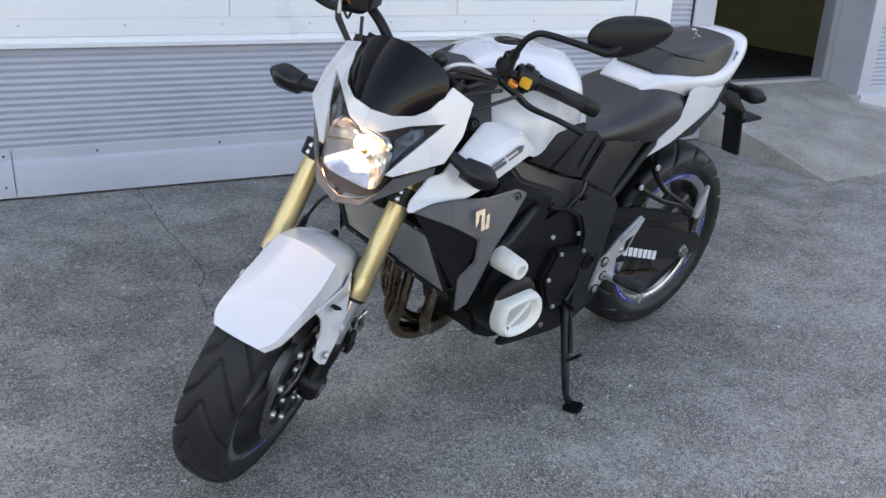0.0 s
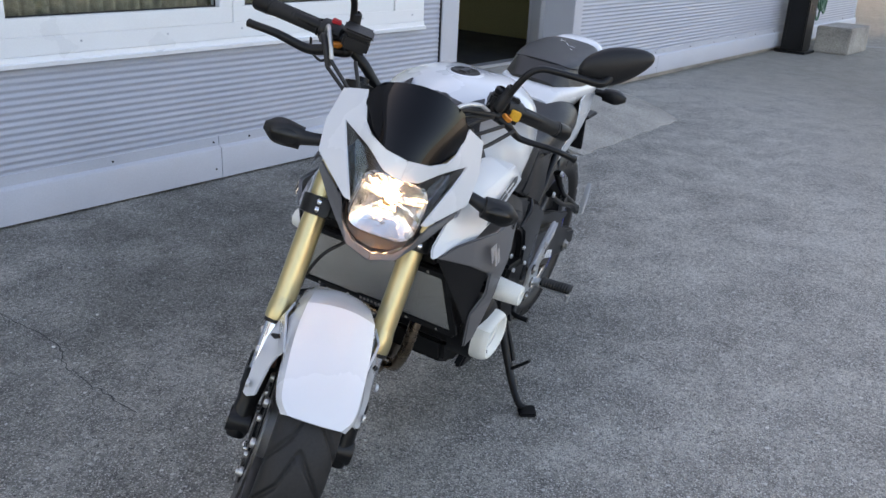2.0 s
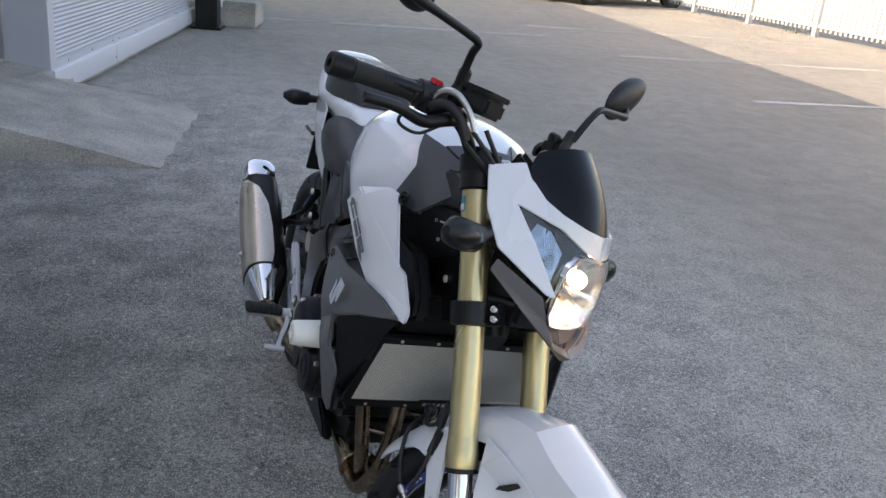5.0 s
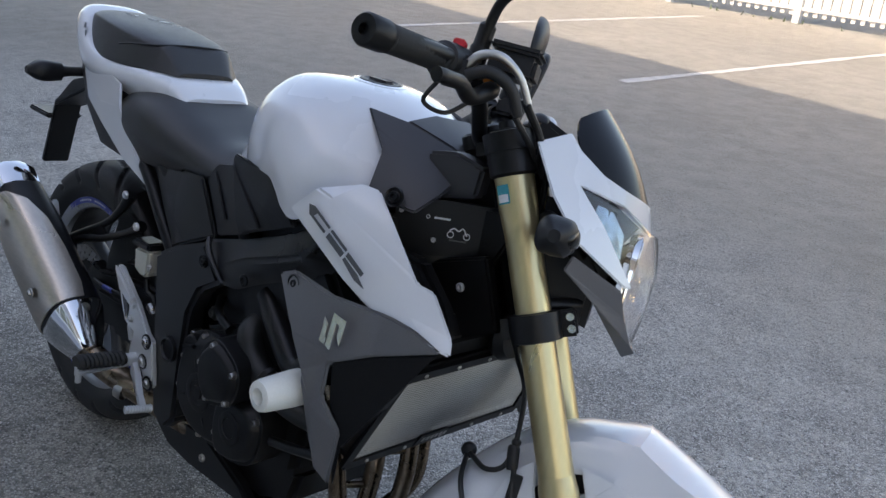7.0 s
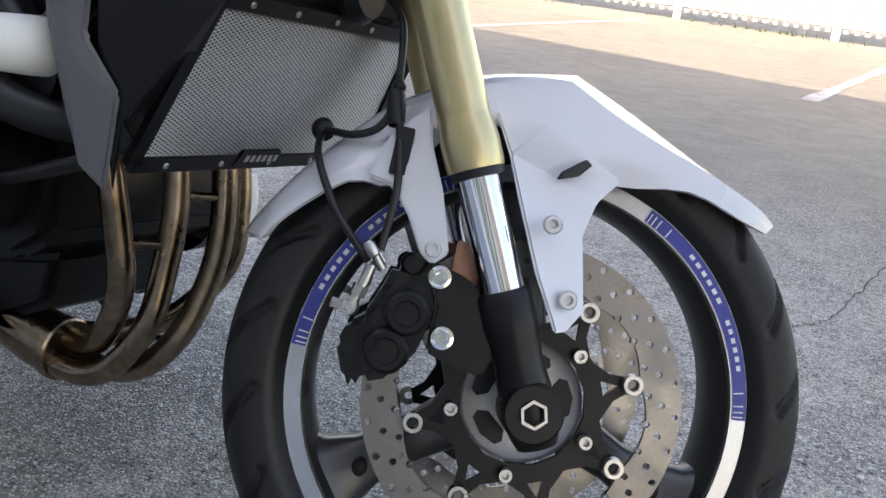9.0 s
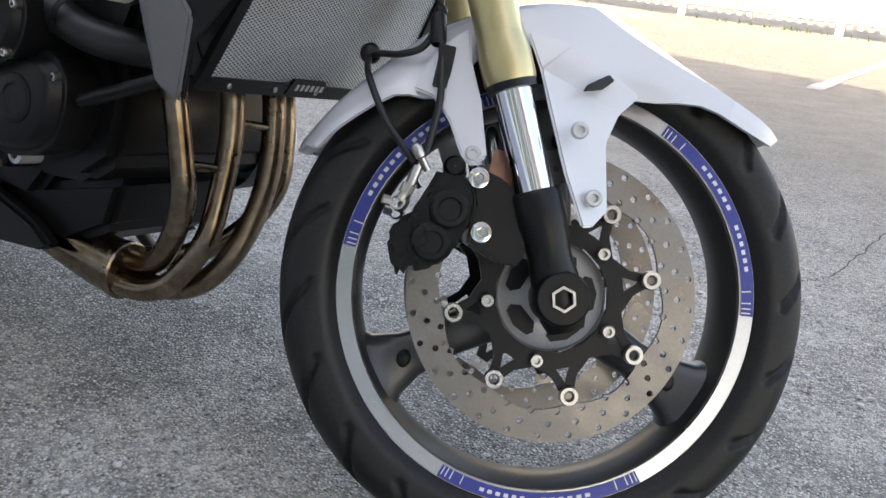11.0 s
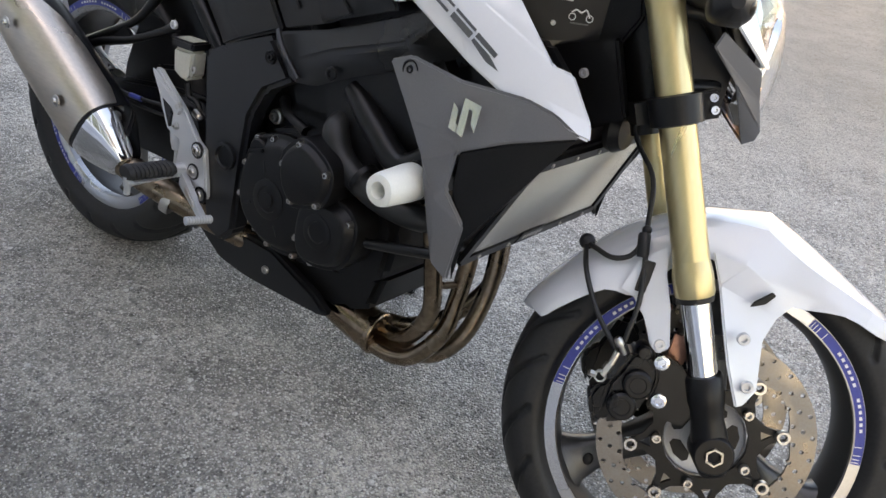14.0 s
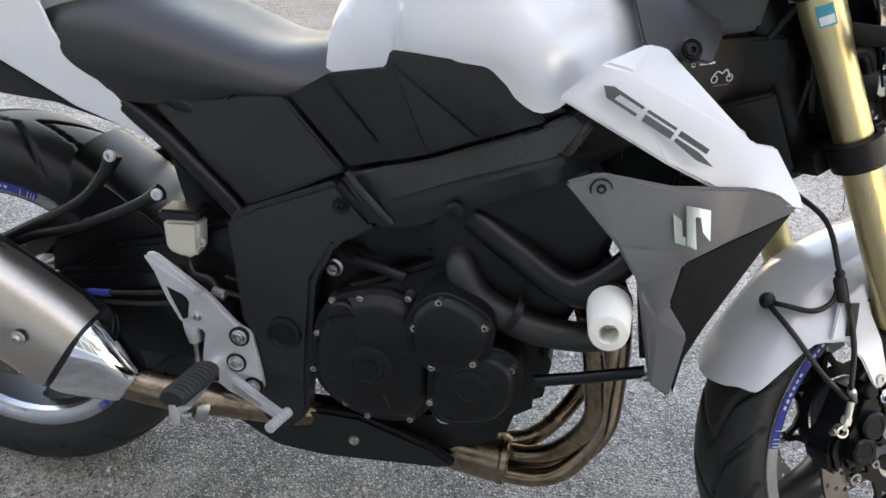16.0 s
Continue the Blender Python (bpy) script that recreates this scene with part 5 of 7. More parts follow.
for f in (False, True):
    part("side_reflector", sheet([(1.186, -0.122, 0.906), (1.246, -0.082, 0.893), (1.268, -0.062, 0.868), (1.276, -0.074, 0.815), (1.226, -0.104, 0.858)], [(0, 1, 4), (1, 2, 3, 4)], 0.003, 0.001, f), BLUED, lamp, "side reflector with blue reflections put into its colour", STH)
    part("side_lining", sheet([(1.180, -0.132, 0.914), (1.244, -0.078, 0.905), (1.285, -0.036, 0.884), (1.272, -0.050, 0.86), (1.262, -0.080, 0.795), (1.20, -0.125, 0.862)], [(0, 1, 2, 3, 4, 5)], 0.003, 0.001, f), BLACK, lamp, "", STH)
    part("lower_lining", sheet([(1.285, -0.076, 0.79), (1.292, -0.062, 0.748), (1.302, 0.0, 0.722), (1.282, 0.0, 0.748), (1.270, -0.068, 0.78), (1.299, -0.036, 0.729)], [(0, 1, 4), (1, 5, 3, 4), (5, 2, 3)], 0.003, 0.001, f), BROWN, lamp, "dark amber lower lamp lining", STH)
    part("chin_panel", sheet([(1.214, -0.148, 0.823), (1.288, -0.092, 0.794), (1.303, -0.073, 0.758), (1.317, 0.0, 0.721), (1.333, 0.0, 0.709), (1.316, 0.0, 0.697), (1.256, -0.112, 0.768), (1.208, -0.148, 0.802), (1.312, -0.042, 0.729), (1.323, -0.052, 0.721)], [(0, 1, 2, 7), (2, 8, 9), (8, 3, 4, 9), (2, 9, 6), (9, 4, 5, 6), (7, 2, 6)], 0.004, 0.0015, f), GREY, lamp, "satin grey chin panel", STH)
    k = 1 if f else -1
    ind = part("indicator", hull([(0, [(0, 0.022), (0.012, 0.02), (0.02, 0.008), (0.02, -0.008), (0.012, -0.02), (0, -0.022)]), (0.05, [(0, 0.024), (0.016, 0.022), (0.024, 0.01), (0.024, -0.01), (0.016, -0.022), (0, -0.024)]), (0.078, [(0, 0.008), (0.004, 0.007), (0.007, 0.003), (0.007, -0.003), (0.004, -0.007), (0, -0.008)])]), PLASTIC, bike, "black indicator with smoked lens", STH @ Matrix.Translation((1.192, k * 0.198, 0.843)) @ Matrix.Rotation(k * radians(90), 4, "Z"))
    part("indicator_stalk", tube([(1.165, k * 0.115, 0.858), (1.185, k * 0.16, 0.852), (1.192, k * 0.202, 0.844)], [0.014, 0.0125, 0.016], 12), PLASTIC, ind, "", STH)
    part("indicator_lens", pod((1.205, k * 0.232, 0.843), (0.016, 0.034, 0.020)), SMOKE, ind, "smoked lens", STH)
# dark screen: a curved sheet with a pointed foot
def screen():
    bm = bmesh.new()
    rows = []
    for j in range(13):
        v = j / 12
        row = []
        for i in range(25):
            u = -1 + 2 * i / 24
            foot = 0.915 + 0.021 * abs(u) ** 3
            top = 1.036 - 0.031 * u * u
            z = foot + (top - foot) * v
            y = u * (0.097 - 0.011 * v + 0.058 * v * (1 - v))
            x = 1.288 - 0.80 * (z - 0.918) - 0.073 * (y / 0.1) ** 2 + 0.010 * math.sin(math.pi * v)
            row.append((x, y, z))
        rows.append(row)
    bm = rings(rows, False, False)
    bmesh.ops.recalc_face_normals(bm, faces=bm.faces)
    bmesh.ops.solidify(bm, geom=bm.faces[:], thickness=0.003)
    return bm


part("screen", screen(), TINT, bike, "dark tinted fly screen", STH)
dash = part("dashboard", prism([(1.115, 0.995), (1.165, 0.975), (1.185, 0.925), (1.15, 0.90), (1.10, 0.935)], -0.075, 0.075, 0.008), PLASTIC, bike, "", STH)
part("dash_face", prism([(1.106, 0.985), (1.112, 0.988), (1.098, 0.945), (1.092, 0.942)], -0.062, 0.062, 0.001), TINT, dash, "", STH)
part("dash_pod", pod((1.095, 0.045, 0.995), (0.018, 0.018, 0.016), 16, 10), PLASTIC, dash, "", STH)
part("ignition_lock", lathe([(0.016, 0), (0.016, 0.02), (0.012, 0.024), (0.003, 0.024), (0.003, 0.018)], fk(0.738, 0, -0.068), UP, 16), BLACK, up, "", STH)
for k in (-1, 1):
    part("headlamp_bracket", tube([fk(0.60, k * 0.105, 0.01), (1.19, k * 0.10, 0.84), (1.22, k * 0.08, 0.82)], 0.012, 10), BLACK, bike, "", ST)
    part("headlamp_bracket", tube([fk(0.50, k * 0.09, 0.02), (1.24, k * 0.07, 0.76)], 0.010, 10), BLACK, bike, "", ST)

# ---- tank, covers, seats and tail (fixed) ----
TANK = [(0.553, [(0, 0.862), (0.04, 0.856), (0.075, 0.835), (0.094, 0.80), (0.102, 0.764)]),
        (0.598, [(0, 0.930), (0.05, 0.924), (0.084, 0.895), (0.104, 0.84), (0.115, 0.780)]),
        (0.654, [(0, 0.962), (0.075, 0.954), (0.120, 0.915), (0.138, 0.86), (0.145, 0.796)]),
        (0.682, [(0, 0.974), (0.088, 0.970), (0.152, 0.930), (0.175, 0.87), (0.174, 0.812)]),
        (0.775, [(0, 0.982), (0.095, 0.972), (0.174, 0.930), (0.202, 0.862), (0.198, 0.815)]),
        (0.85, [(0, 0.973), (0.088, 0.960), (0.152, 0.920), (0.204, 0.853), (0.203, 0.775)]),
        (0.915, [(0, 0.946), (0.068, 0.936), (0.102, 0.912), (0.134, 0.880), (0.178, 0.820)]),
        (0.985, [(0, 0.906), (0.046, 0.900), (0.062, 0.884), (0.078, 0.858), (0.096, 0.835)])]
tank = part("fuel_tank", hull(TANK, 7, 6), WHITE, bike, "glossy white fuel tank", None, 50)
CAPC = (0.781, 0, 0.981)
cap = part("filler_cap", lathe([(0.049, -0.006), (0.046, 0.000), (0.038, 0.0015), (0.037, -0.001)], CAPC, (0.05, 0, 1), 36), WHITE, tank)
part("cap_lid", lathe([(0.0365, -0.002), (0.035, 0.002), (0.029, 0.003), (0.026, 0.001), (0.013, 0.001), (0.011, 0.004), (0.0003, 0.004)], CAPC, (0.05, 0, 1), 36), BLACK, cap, "black fuel filler cap")
part("key_flap", block(0.758, 0.804, -0.011, 0.011, 0.979, 0.9865, 0.003), DARK, cap)
for s, f in ((-1, False), (1, True)):
    # grey cover in front of the tank, with its wing up the tank's side
    gc = part("tank_cover", sheet([(0.862, -0.094, 0.956), (0.930, -0.070, 0.948), (1.000, -0.040, 0.925), (1.045, -0.036, 0.905), (0.962, -0.108, 0.912), (1.052, -0.104, 0.868), (1.040, -0.140, 0.840), (0.962, -0.166, 0.846), (0.938, -0.124, 0.905), (0.900, -0.112, 0.936), (1.000, -0.142, 0.868)],
        [(0, 1, 4, 9), (1, 2, 3, 4), (9, 4, 8), (8, 4, 10, 7), (4, 3, 5), (4, 5, 10), (10, 5, 6), (10, 6, 7)], 0.006, 0.0028, f), DARK, bike, "satin dark grey cover in front of the tank")
    part("cover_bolt", join(lathe([(0.015, 0), (0.013, 0.004), (0.009, 0.001)], (1.011, s * 0.156, 0.856), (0.3, s, 0.4), 18), bolt((1.011, s * 0.156, 0.856), (0.3, s, 0.4), 0.008, 0.006)), BLACK, gc)
    # white side panel with dark lettering
    gp = part("side_panel", sheet([(0.868, -0.224, 0.800), (0.912, -0.216, 0.844), (0.962, -0.170, 0.863), (0.985, -0.158, 0.858), (1.100, -0.172, 0.760), (1.128, -0.166, 0.756), (1.168, -0.158, 0.700), (1.176, -0.165, 0.680), (1.150, -0.186, 0.688), (1.072, -0.214, 0.706), (1.000, -0.222, 0.736), (0.945, -0.216, 0.838), (1.118, -0.190, 0.716)],
        [(0, 1, 11, 10), (1, 2, 11), (2, 3, 4, 11), (11, 4, 12, 9, 10), (4, 5, 6, 12), (12, 6, 7, 8), (9, 12, 8)], 0.007, 0.0055, f), WHITE, bike, "glossy white side panel")
    base = Vector((0.925, s * 0.229, 0.808)); along = Vector((0.118, s * -0.006, -0.056)); upv = Vector((0.0072, s * -0.0032, 0.0136))
    strokes = [[(-0.10, 0.55), (-0.02, 0.85), (0.30, 0.70), (0.30, 0.48), (0.06, 0.56), (0.04, 0.10), (0.28, 0.02), (0.28, -0.22), (-0.02, -0.12)],
               [(0.34, 0.70), (0.64, 0.60), (0.64, 0.36), (0.34, 0.46)], [(0.34, 0.30), (0.64, 0.20), (0.64, -0.34), (0.34, -0.24)],
               [(0.68, 0.58), (0.98, 0.46), (0.98, 0.04), (0.68, 0.14)], [(0.68, -0.02), (0.92, -0.10), (1.10, -0.50), (0.94, -0.70), (0.68, -0.34)]]
    for st in strokes:
        v = [tuple(base + along * a + upv * b) for a, b in st]
        bmx = bmesh.new()
        bmx.faces.new([bmx.verts.new(q) for q in v])
        bmesh.ops.recalc_face_normals(bmx, faces=bmx.faces)
        bmesh.ops.solidify(bmx, geom=bmx.faces[:], thickness=0.0015)
        part("lettering", bmx, INK, gp, "dark angular emblem shape")
    # grey radiator fairing with bright emblem
    gf = part("radiator_fairing", sheet([(0.886, -0.240, 0.707), (0.925, -0.243, 0.725), (1.009, -0.238, 0.716), (1.100, -0.222, 0.720), (1.135, -0.200, 0.708), (1.168, -0.174, 0.682), (1.092, -0.226, 0.655), (1.036, -0.252, 0.626), (1.030, -0.248, 0.570), (1.060, -0.232, 0.524), (1.052, -0.232, 0.432), (1.022, -0.240, 0.452), (0.986, -0.262, 0.600), (0.955, -0.262, 0.645), (1.014, -0.262, 0.560), (1.02, -0.262, 0.645)],
        [(0, 1, 13), (1, 2, 15, 13), (2, 3, 6, 15), (3, 4, 5, 6), (15, 6, 7), (13, 15, 7, 12), (12, 7, 8, 14), (12, 14, 11), (14, 8, 9), (14, 9, 10, 11)], 0.008, 0.005, f), GREY, bike, "satin grey radiator fairing")
    part("fairing_bolt", join(lathe([(0.0135, 0.004), (0.012, 0.0045), (0.0095, 0.001), (0.0003, 0.001)], (0.930, s * 0.2425, 0.7055), (0, s, 0), 20), bolt((0.930, s * 0.2435, 0.7055), (0, s, 0), 0.006, 0.005)), CASE, gf)
    for st in ([(0.35, 1.0), (1.0, 0.95), (1.0, 0.22), (0.80, 0.42), (0.74, 0.75), (0.60, 0.76), (0.64, 0.0), (0.38, 0.06)], [(0.0, 0.78), (0.24, 0.64), (0.27, 0.28), (0.35, 0.26), (0.35, 0.05), (0.06, 0.10)]):
        st = [(1.008 + 0.042 * u + 0.006 * (1 - v), 0.652 + 0.046 * v) for u, v in st]
        part("emblem", sheet([(x + 0.004, -(0.2637 - 0.34 * (z - 0.645)), z) for x, z in st], [tuple(range(len(st)))], 0.0025, 0, f), CHROME, gf, "bright metal emblem shape")
    part("inner_shroud", sheet([(1.036, -0.246, 0.626), (1.092, -0.222, 0.655), (1.160, -0.172, 0.678), (1.132, -0.185, 0.628), (1.062, -0.226, 0.500), (1.055, -0.226, 0.435), (1.03, -0.235, 0.570), (1.045, -0.188, 0.470), (1.110, -0.178, 0.625)],
        [(0, 1, 3, 4, 6), (1, 2, 3), (4, 5, 6), (3, 8, 7, 4)], 0.005, 0.002, f), CASE, bike)
    # knee pad with raised facet
    kp = part("knee_pad", sheet([(0.512, -0.134, 0.745), (0.574, -0.158, 0.786), (0.652, -0.180, 0.805), (0.659, -0.184, 0.828), (0.786, -0.200, 0.825), (0.812, -0.201, 0.811), (0.857, -0.200, 0.763), (0.776, -0.196, 0.729), (0.712, -0.186, 0.702), (0.604, -0.160, 0.664), (0.663, -0.186, 0.809), (0.722, -0.193, 0.708), (0.790, -0.212, 0.775)],
        [(0, 1, 9), (1, 2, 10, 9), (2, 3, 10), (9, 10, 11, 8), (3, 4, 12, 10), (4, 5, 12), (5, 6, 12), (6, 7, 12), (10, 12, 7, 11), (11, 7, 8)], 0.011, 0.0042, f), PLASTIC, bike, "black plastic knee panel")
    # side cover below the seat
    part("knee_facet", sheet([(0.664, -0.189, 0.812), (0.776, -0.205, 0.736), (0.713, -0.196, 0.707), (0.708, -0.202, 0.730)], [(0, 1, 3), (1, 2, 3), (2, 0, 3)], 0.004, 0.0012, f), PLASTIC, kp, "finely textured raised triangle")
    part("knee_facet", sheet([(0.530, -0.1405, 0.742), (0.576, -0.158, 0.775), (0.648, -0.177, 0.708), (0.622, -0.169, 0.704), (0.570, -0.153, 0.720)], [(0, 1, 4), (1, 2, 3, 4)], 0.003, 0.0012, f), PLASTIC, kp)
    part("cover_screw", join(lathe([(0.012, 0), (0.011, 0.003), (0.008, 0.001)], (0.438, s * 0.134, 0.728), (0, s, 0), 18), bolt((0.438, s * 0.135, 0.728), (0, s, 0), 0.006, 0.004)), CASE, kp)
    part("side_cover", sheet([(0.300, -0.122, 0.716), (0.440, -0.140, 0.738), (0.508, -0.142, 0.745), (0.600, -0.163, 0.661), (0.520, -0.176, 0.622), (0.462, -0.164, 0.594), (0.440, -0.152, 0.606), (0.395, -0.144, 0.642), (0.345, -0.132, 0.680), (0.47, -0.170, 0.655), (0.452, -0.160, 0.690)],
        [(0, 1, 10, 8), (1, 2, 10), (2, 3, 9, 10), (3, 4, 9), (4, 5, 6, 9), (6, 7, 9), (7, 8, 10, 9)], 0.011, 0.0045, f), PLASTIC, bike, "black plastic side cover")
    part("cover_bolt", bolt((0.418, s * 0.134, 0.716), (0, s, 0), 0.008, 0.004), CASE, bike)
    # tail side panel
    tp = part("tail_panel", sheet([(-0.060, -0.108, 0.900), (-0.020, -0.122, 0.835), (0.020, -0.130, 0.785), (0.100, -0.136, 0.748), (0.203, -0.137, 0.697), (0.324, -0.134, 0.658), (0.250, -0.140, 0.735), (0.185, -0.142, 0.800), (0.160, -0.132, 0.846), (0.060, -0.125, 0.866), (0.235, -0.118, 0.848), (0.330, -0.085, 0.872), (0.250, -0.085, 0.882), (0.09, -0.138, 0.795)],
        [(0, 1, 13, 9), (1, 2, 3, 13), (3, 4, 7, 13), (4, 5, 6, 7), (13, 7, 8, 9)], 0.005, 0.003, f), WHITE, bike, "glossy white tail panel")
    part("undertail_panel", sheet([(-0.055, -0.108, 0.845), (0.015, -0.124, 0.785), (0.100, -0.130, 0.745), (0.200, -0.130, 0.696), (0.075, -0.122, 0.700), (-0.06, -0.098, 0.765)], [(0, 1, 4, 5), (1, 2, 4), (2, 3, 4)], 0.004, 0.0015, f), PLASTIC, tp)
    for k in range(3):
        part("lettering", sheet([(-0.075 + k * 0.004, -0.1035 - k * 0.0012, 0.935 - k * 0.016), (-0.062 + k * 0.004, -0.1065 - k * 0.001, 0.935 - k * 0.016), (-0.060 + k * 0.004, -0.109 - k * 0.001, 0.924 - k * 0.016), (-0.073 + k * 0.004, -0.1065 - k * 0.001, 0.924 - k * 0.016)], [(0, 1, 2, 3)], 0.0012, 0, f), INK, tp)
part("tank_cover", sheet([(0.930, -0.071, 0.949), (0.916, 0.0, 0.956), (0.930, 0.071, 0.949), (1.000, 0.041, 0.926), (0.998, 0.0, 0.934), (1.000, -0.041, 0.926), (1.045, -0.036, 0.905), (1.052, 0.0, 0.909), (1.045, 0.036, 0.905)],
    [(0, 1, 4, 5), (1, 2, 3, 4), (5, 4, 7, 6), (4, 3, 8, 7)], 0.005, 0.002), DARK, bike, "satin dark grey cover in front of the tank")
part("rider_seat", hull([(0.118, [(0, 0.800), (0.06, 0.799), (0.100, 0.790), (0.115, 0.770), (0.105, 0.748)]), (0.15, [(0, 0.836), (0.07, 0.834), (0.114, 0.814), (0.128, 0.780), (0.118, 0.742)]), (0.21, [(0, 0.852), (0.085, 0.850), (0.132, 0.822), (0.145, 0.778), (0.128, 0.722)]), (0.29, [(0, 0.848), (0.09, 0.846), (0.142, 0.814), (0.153, 0.766), (0.134, 0.712)]), (0.38, [(0, 0.822), (0.085, 0.820), (0.134, 0.796), (0.148, 0.758), (0.132, 0.720)]), (0.46, [(0, 0.797), (0.068, 0.797), (0.112, 0.784), (0.134, 0.756), (0.130, 0.726)]), (0.52, [(0, 0.800), (0.055, 0.799), (0.096, 0.785), (0.126, 0.758), (0.128, 0.734)]), (0.568, [(0, 0.812), (0.045, 0.808), (0.080, 0.790), (0.112, 0.766), (0.120, 0.742)])], 6, 6), VINYL, bike, "black vinyl rider's seat", None, 60)
pil = part("pillion_seat", hull([(-0.125, [(0, 0.956), (0.03, 0.955), (0.046, 0.950), (0.052, 0.940), (0.050, 0.905)]), (-0.07, [(0, 0.969), (0.05, 0.967), (0.078, 0.960), (0.087, 0.945), (0.094, 0.885)]), (0.04, [(0, 0.963), (0.060, 0.961), (0.094, 0.953), (0.104, 0.938), (0.120, 0.880)]), (0.14, [(0, 0.953), (0.060, 0.951), (0.092, 0.943), (0.103, 0.928), (0.119, 0.880)]), (0.205, [(0, 0.943), (0.054, 0.941), (0.078, 0.934), (0.088, 0.920), (0.104, 0.884)]), (0.225, [(0, 0.934), (0.048, 0.932), (0.070, 0.926), (0.080, 0.914), (0.096, 0.885)]), (0.262, [(0, 0.892), (0.034, 0.891), (0.052, 0.889), (0.060, 0.886), (0.066, 0.882)])], 6, 6), VINYL, bike, "black vinyl pillion seat with chalk marks", None, 40)
part("seat_piping", tube([(0.10, -0.110, 0.918), (0.16, -0.100, 0.928), (0.205, -0.080, 0.934), (0.218, -0.04, 0.939), (0.220, 0, 0.940), (0.218, 0.04, 0.939), (0.205, 0.080, 0.934), (0.16, 0.100, 0.928), (0.10, 0.110, 0.918)], 0.0022, 6), PLASTIC, pil)
for k, (x, y, dx, dy) in enumerate(((0.06, 0.03, 0.02, 0.012), (0.03, 0.015, 0.004, 0.022), (0.005, 0.0, 0.018, 0.01), (-0.02, -0.01, 0.012, -0.014), (-0.035, -0.03, 0.022, 0.004))):
    z = 0.9700 - 0.055 * abs(x + 0.06)
    part("chalk_mark", tube([(x, y, z), (x + dx / 2, y + dy / 2 + 0.003, z + 0.0002), (x + dx, y + dy, z - 0.0004)], 0.0009, 5), PALE, pil)
part("tail_hull", hull([(-0.215, [(0, 0.952), (0.022, 0.951), (0.036, 0.944), (0.038, 0.932), (0.03, 0.92)]), (-0.16, [(0, 0.972), (0.05, 0.968), (0.076, 0.950), (0.080, 0.915), (0.062, 0.875)]), (-0.10, [(0, 0.962), (0.072, 0.955), (0.102, 0.930), (0.106, 0.890), (0.085, 0.850)]), (-0.03, [(0, 0.905), (0.09, 0.902), (0.118, 0.888), (0.124, 0.855), (0.10, 0.82)]), (0.06, [(0, 0.885), (0.10, 0.885), (0.126, 0.874), (0.131, 0.85), (0.11, 0.82)]), (0.20, [(0, 0.890), (0.085, 0.888), (0.113, 0.877), (0.119, 0.855), (0.105, 0.82)]), (0.275, [(0, 0.876), (0.06, 0.875), (0.086, 0.866), (0.092, 0.848), (0.085, 0.82)]), (0.315, [(0, 0.85), (0.05, 0.849), (0.072, 0.843), (0.078, 0.83), (0.075, 0.81)])], 5, 5), WHITE, bike, "glossy white tail cowl", None, 45)
part("tail_lamp", hull([(-0.222, [(0, 0.92), (0.02, 0.919), (0.032, 0.91), (0.03, 0.89), (0.02, 0.88)]), (-0.15, [(0, 0.905), (0.04, 0.90), (0.055, 0.89), (0.052, 0.87), (0.04, 0.86)])], 3, 4), RED, bike, "red tail lamp")
# added dark backing, blocks light between knee panels and side covers
part("leak_backing", prism([(0.38, 0.715), (0.50, 0.755), (0.86, 0.80), (0.90, 0.745), (0.70, 0.635), (0.50, 0.585), (0.42, 0.605)], -0.130, 0.130, 0.008), PLASTIC, bike)
part("undertail", hull([(-0.19, [(0, 0.885), (0.03, 0.884), (0.045, 0.87), (0.045, 0.84), (0.03, 0.82)]), (-0.08, [(0, 0.87), (0.07, 0.868), (0.095, 0.85), (0.09, 0.79), (0.06, 0.765)]), (0.08, [(0, 0.85), (0.09, 0.848), (0.118, 0.82), (0.115, 0.74), (0.08, 0.70)]), (0.25, [(0, 0.80), (0.09, 0.798), (0.120, 0.78), (0.118, 0.70), (0.09, 0.66)]), (0.42, [(0, 0.75), (0.09, 0.748), (0.11, 0.73), (0.11, 0.66), (0.09, 0.62)])], 4, 4), PLASTIC, bike)
ph = part("plate_holder", join(prism([(-0.17, 0.80), (-0.26, 0.775), (-0.345, 0.705), (-0.352, 0.690), (-0.25, 0.735), (-0.16, 0.775)], -0.040, 0.040, 0.004), prism([(-0.338, 0.710), (-0.352, 0.710), (-0.412, 0.535), (-0.398, 0.530)], -0.036, 0.030, 0.003)), PLASTIC, bike, "black number plate hanger")
part("plate_lamp", block(-0.47, -0.36, -0.05, 0.04, 0.655, 0.668, 0.004), PLASTIC, ph)
for s in (-1, 1):
    ri = part("rear_indicator", hull([(0, [(0, 0.02), (0.012, 0.018), (0.019, 0.008), (0.019, -0.008), (0.012, -0.018), (0, -0.02)]), (0.045, [(0, 0.023), (0.015, 0.021), (0.022, 0.01), (0.022, -0.01), (0.015, -0.021), (0, -0.023)]), (0.075, [(0, 0.008), (0.004, 0.007), (0.007, 0.003), (0.007, -0.003), (0.004, -0.007), (0, -0.008)])]), PLASTIC, bike, "black rear indicator", Matrix.Translation((-0.135, s * 0.125, 0.812)) @ Matrix.Rotation(s * radians(90), 4, "Z"))
    part("indicator_stalk", tube([(-0.12, s * 0.06, 0.818), (-0.13, s * 0.10, 0.815), (-0.135, s * 0.13, 0.812)], [0.012, 0.011, 0.014], 12), PLASTIC, ri)
    part("indicator_lens", pod((-0.148, s * 0.158, 0.812), (0.014, 0.032, 0.019)), SMOKE, ri)

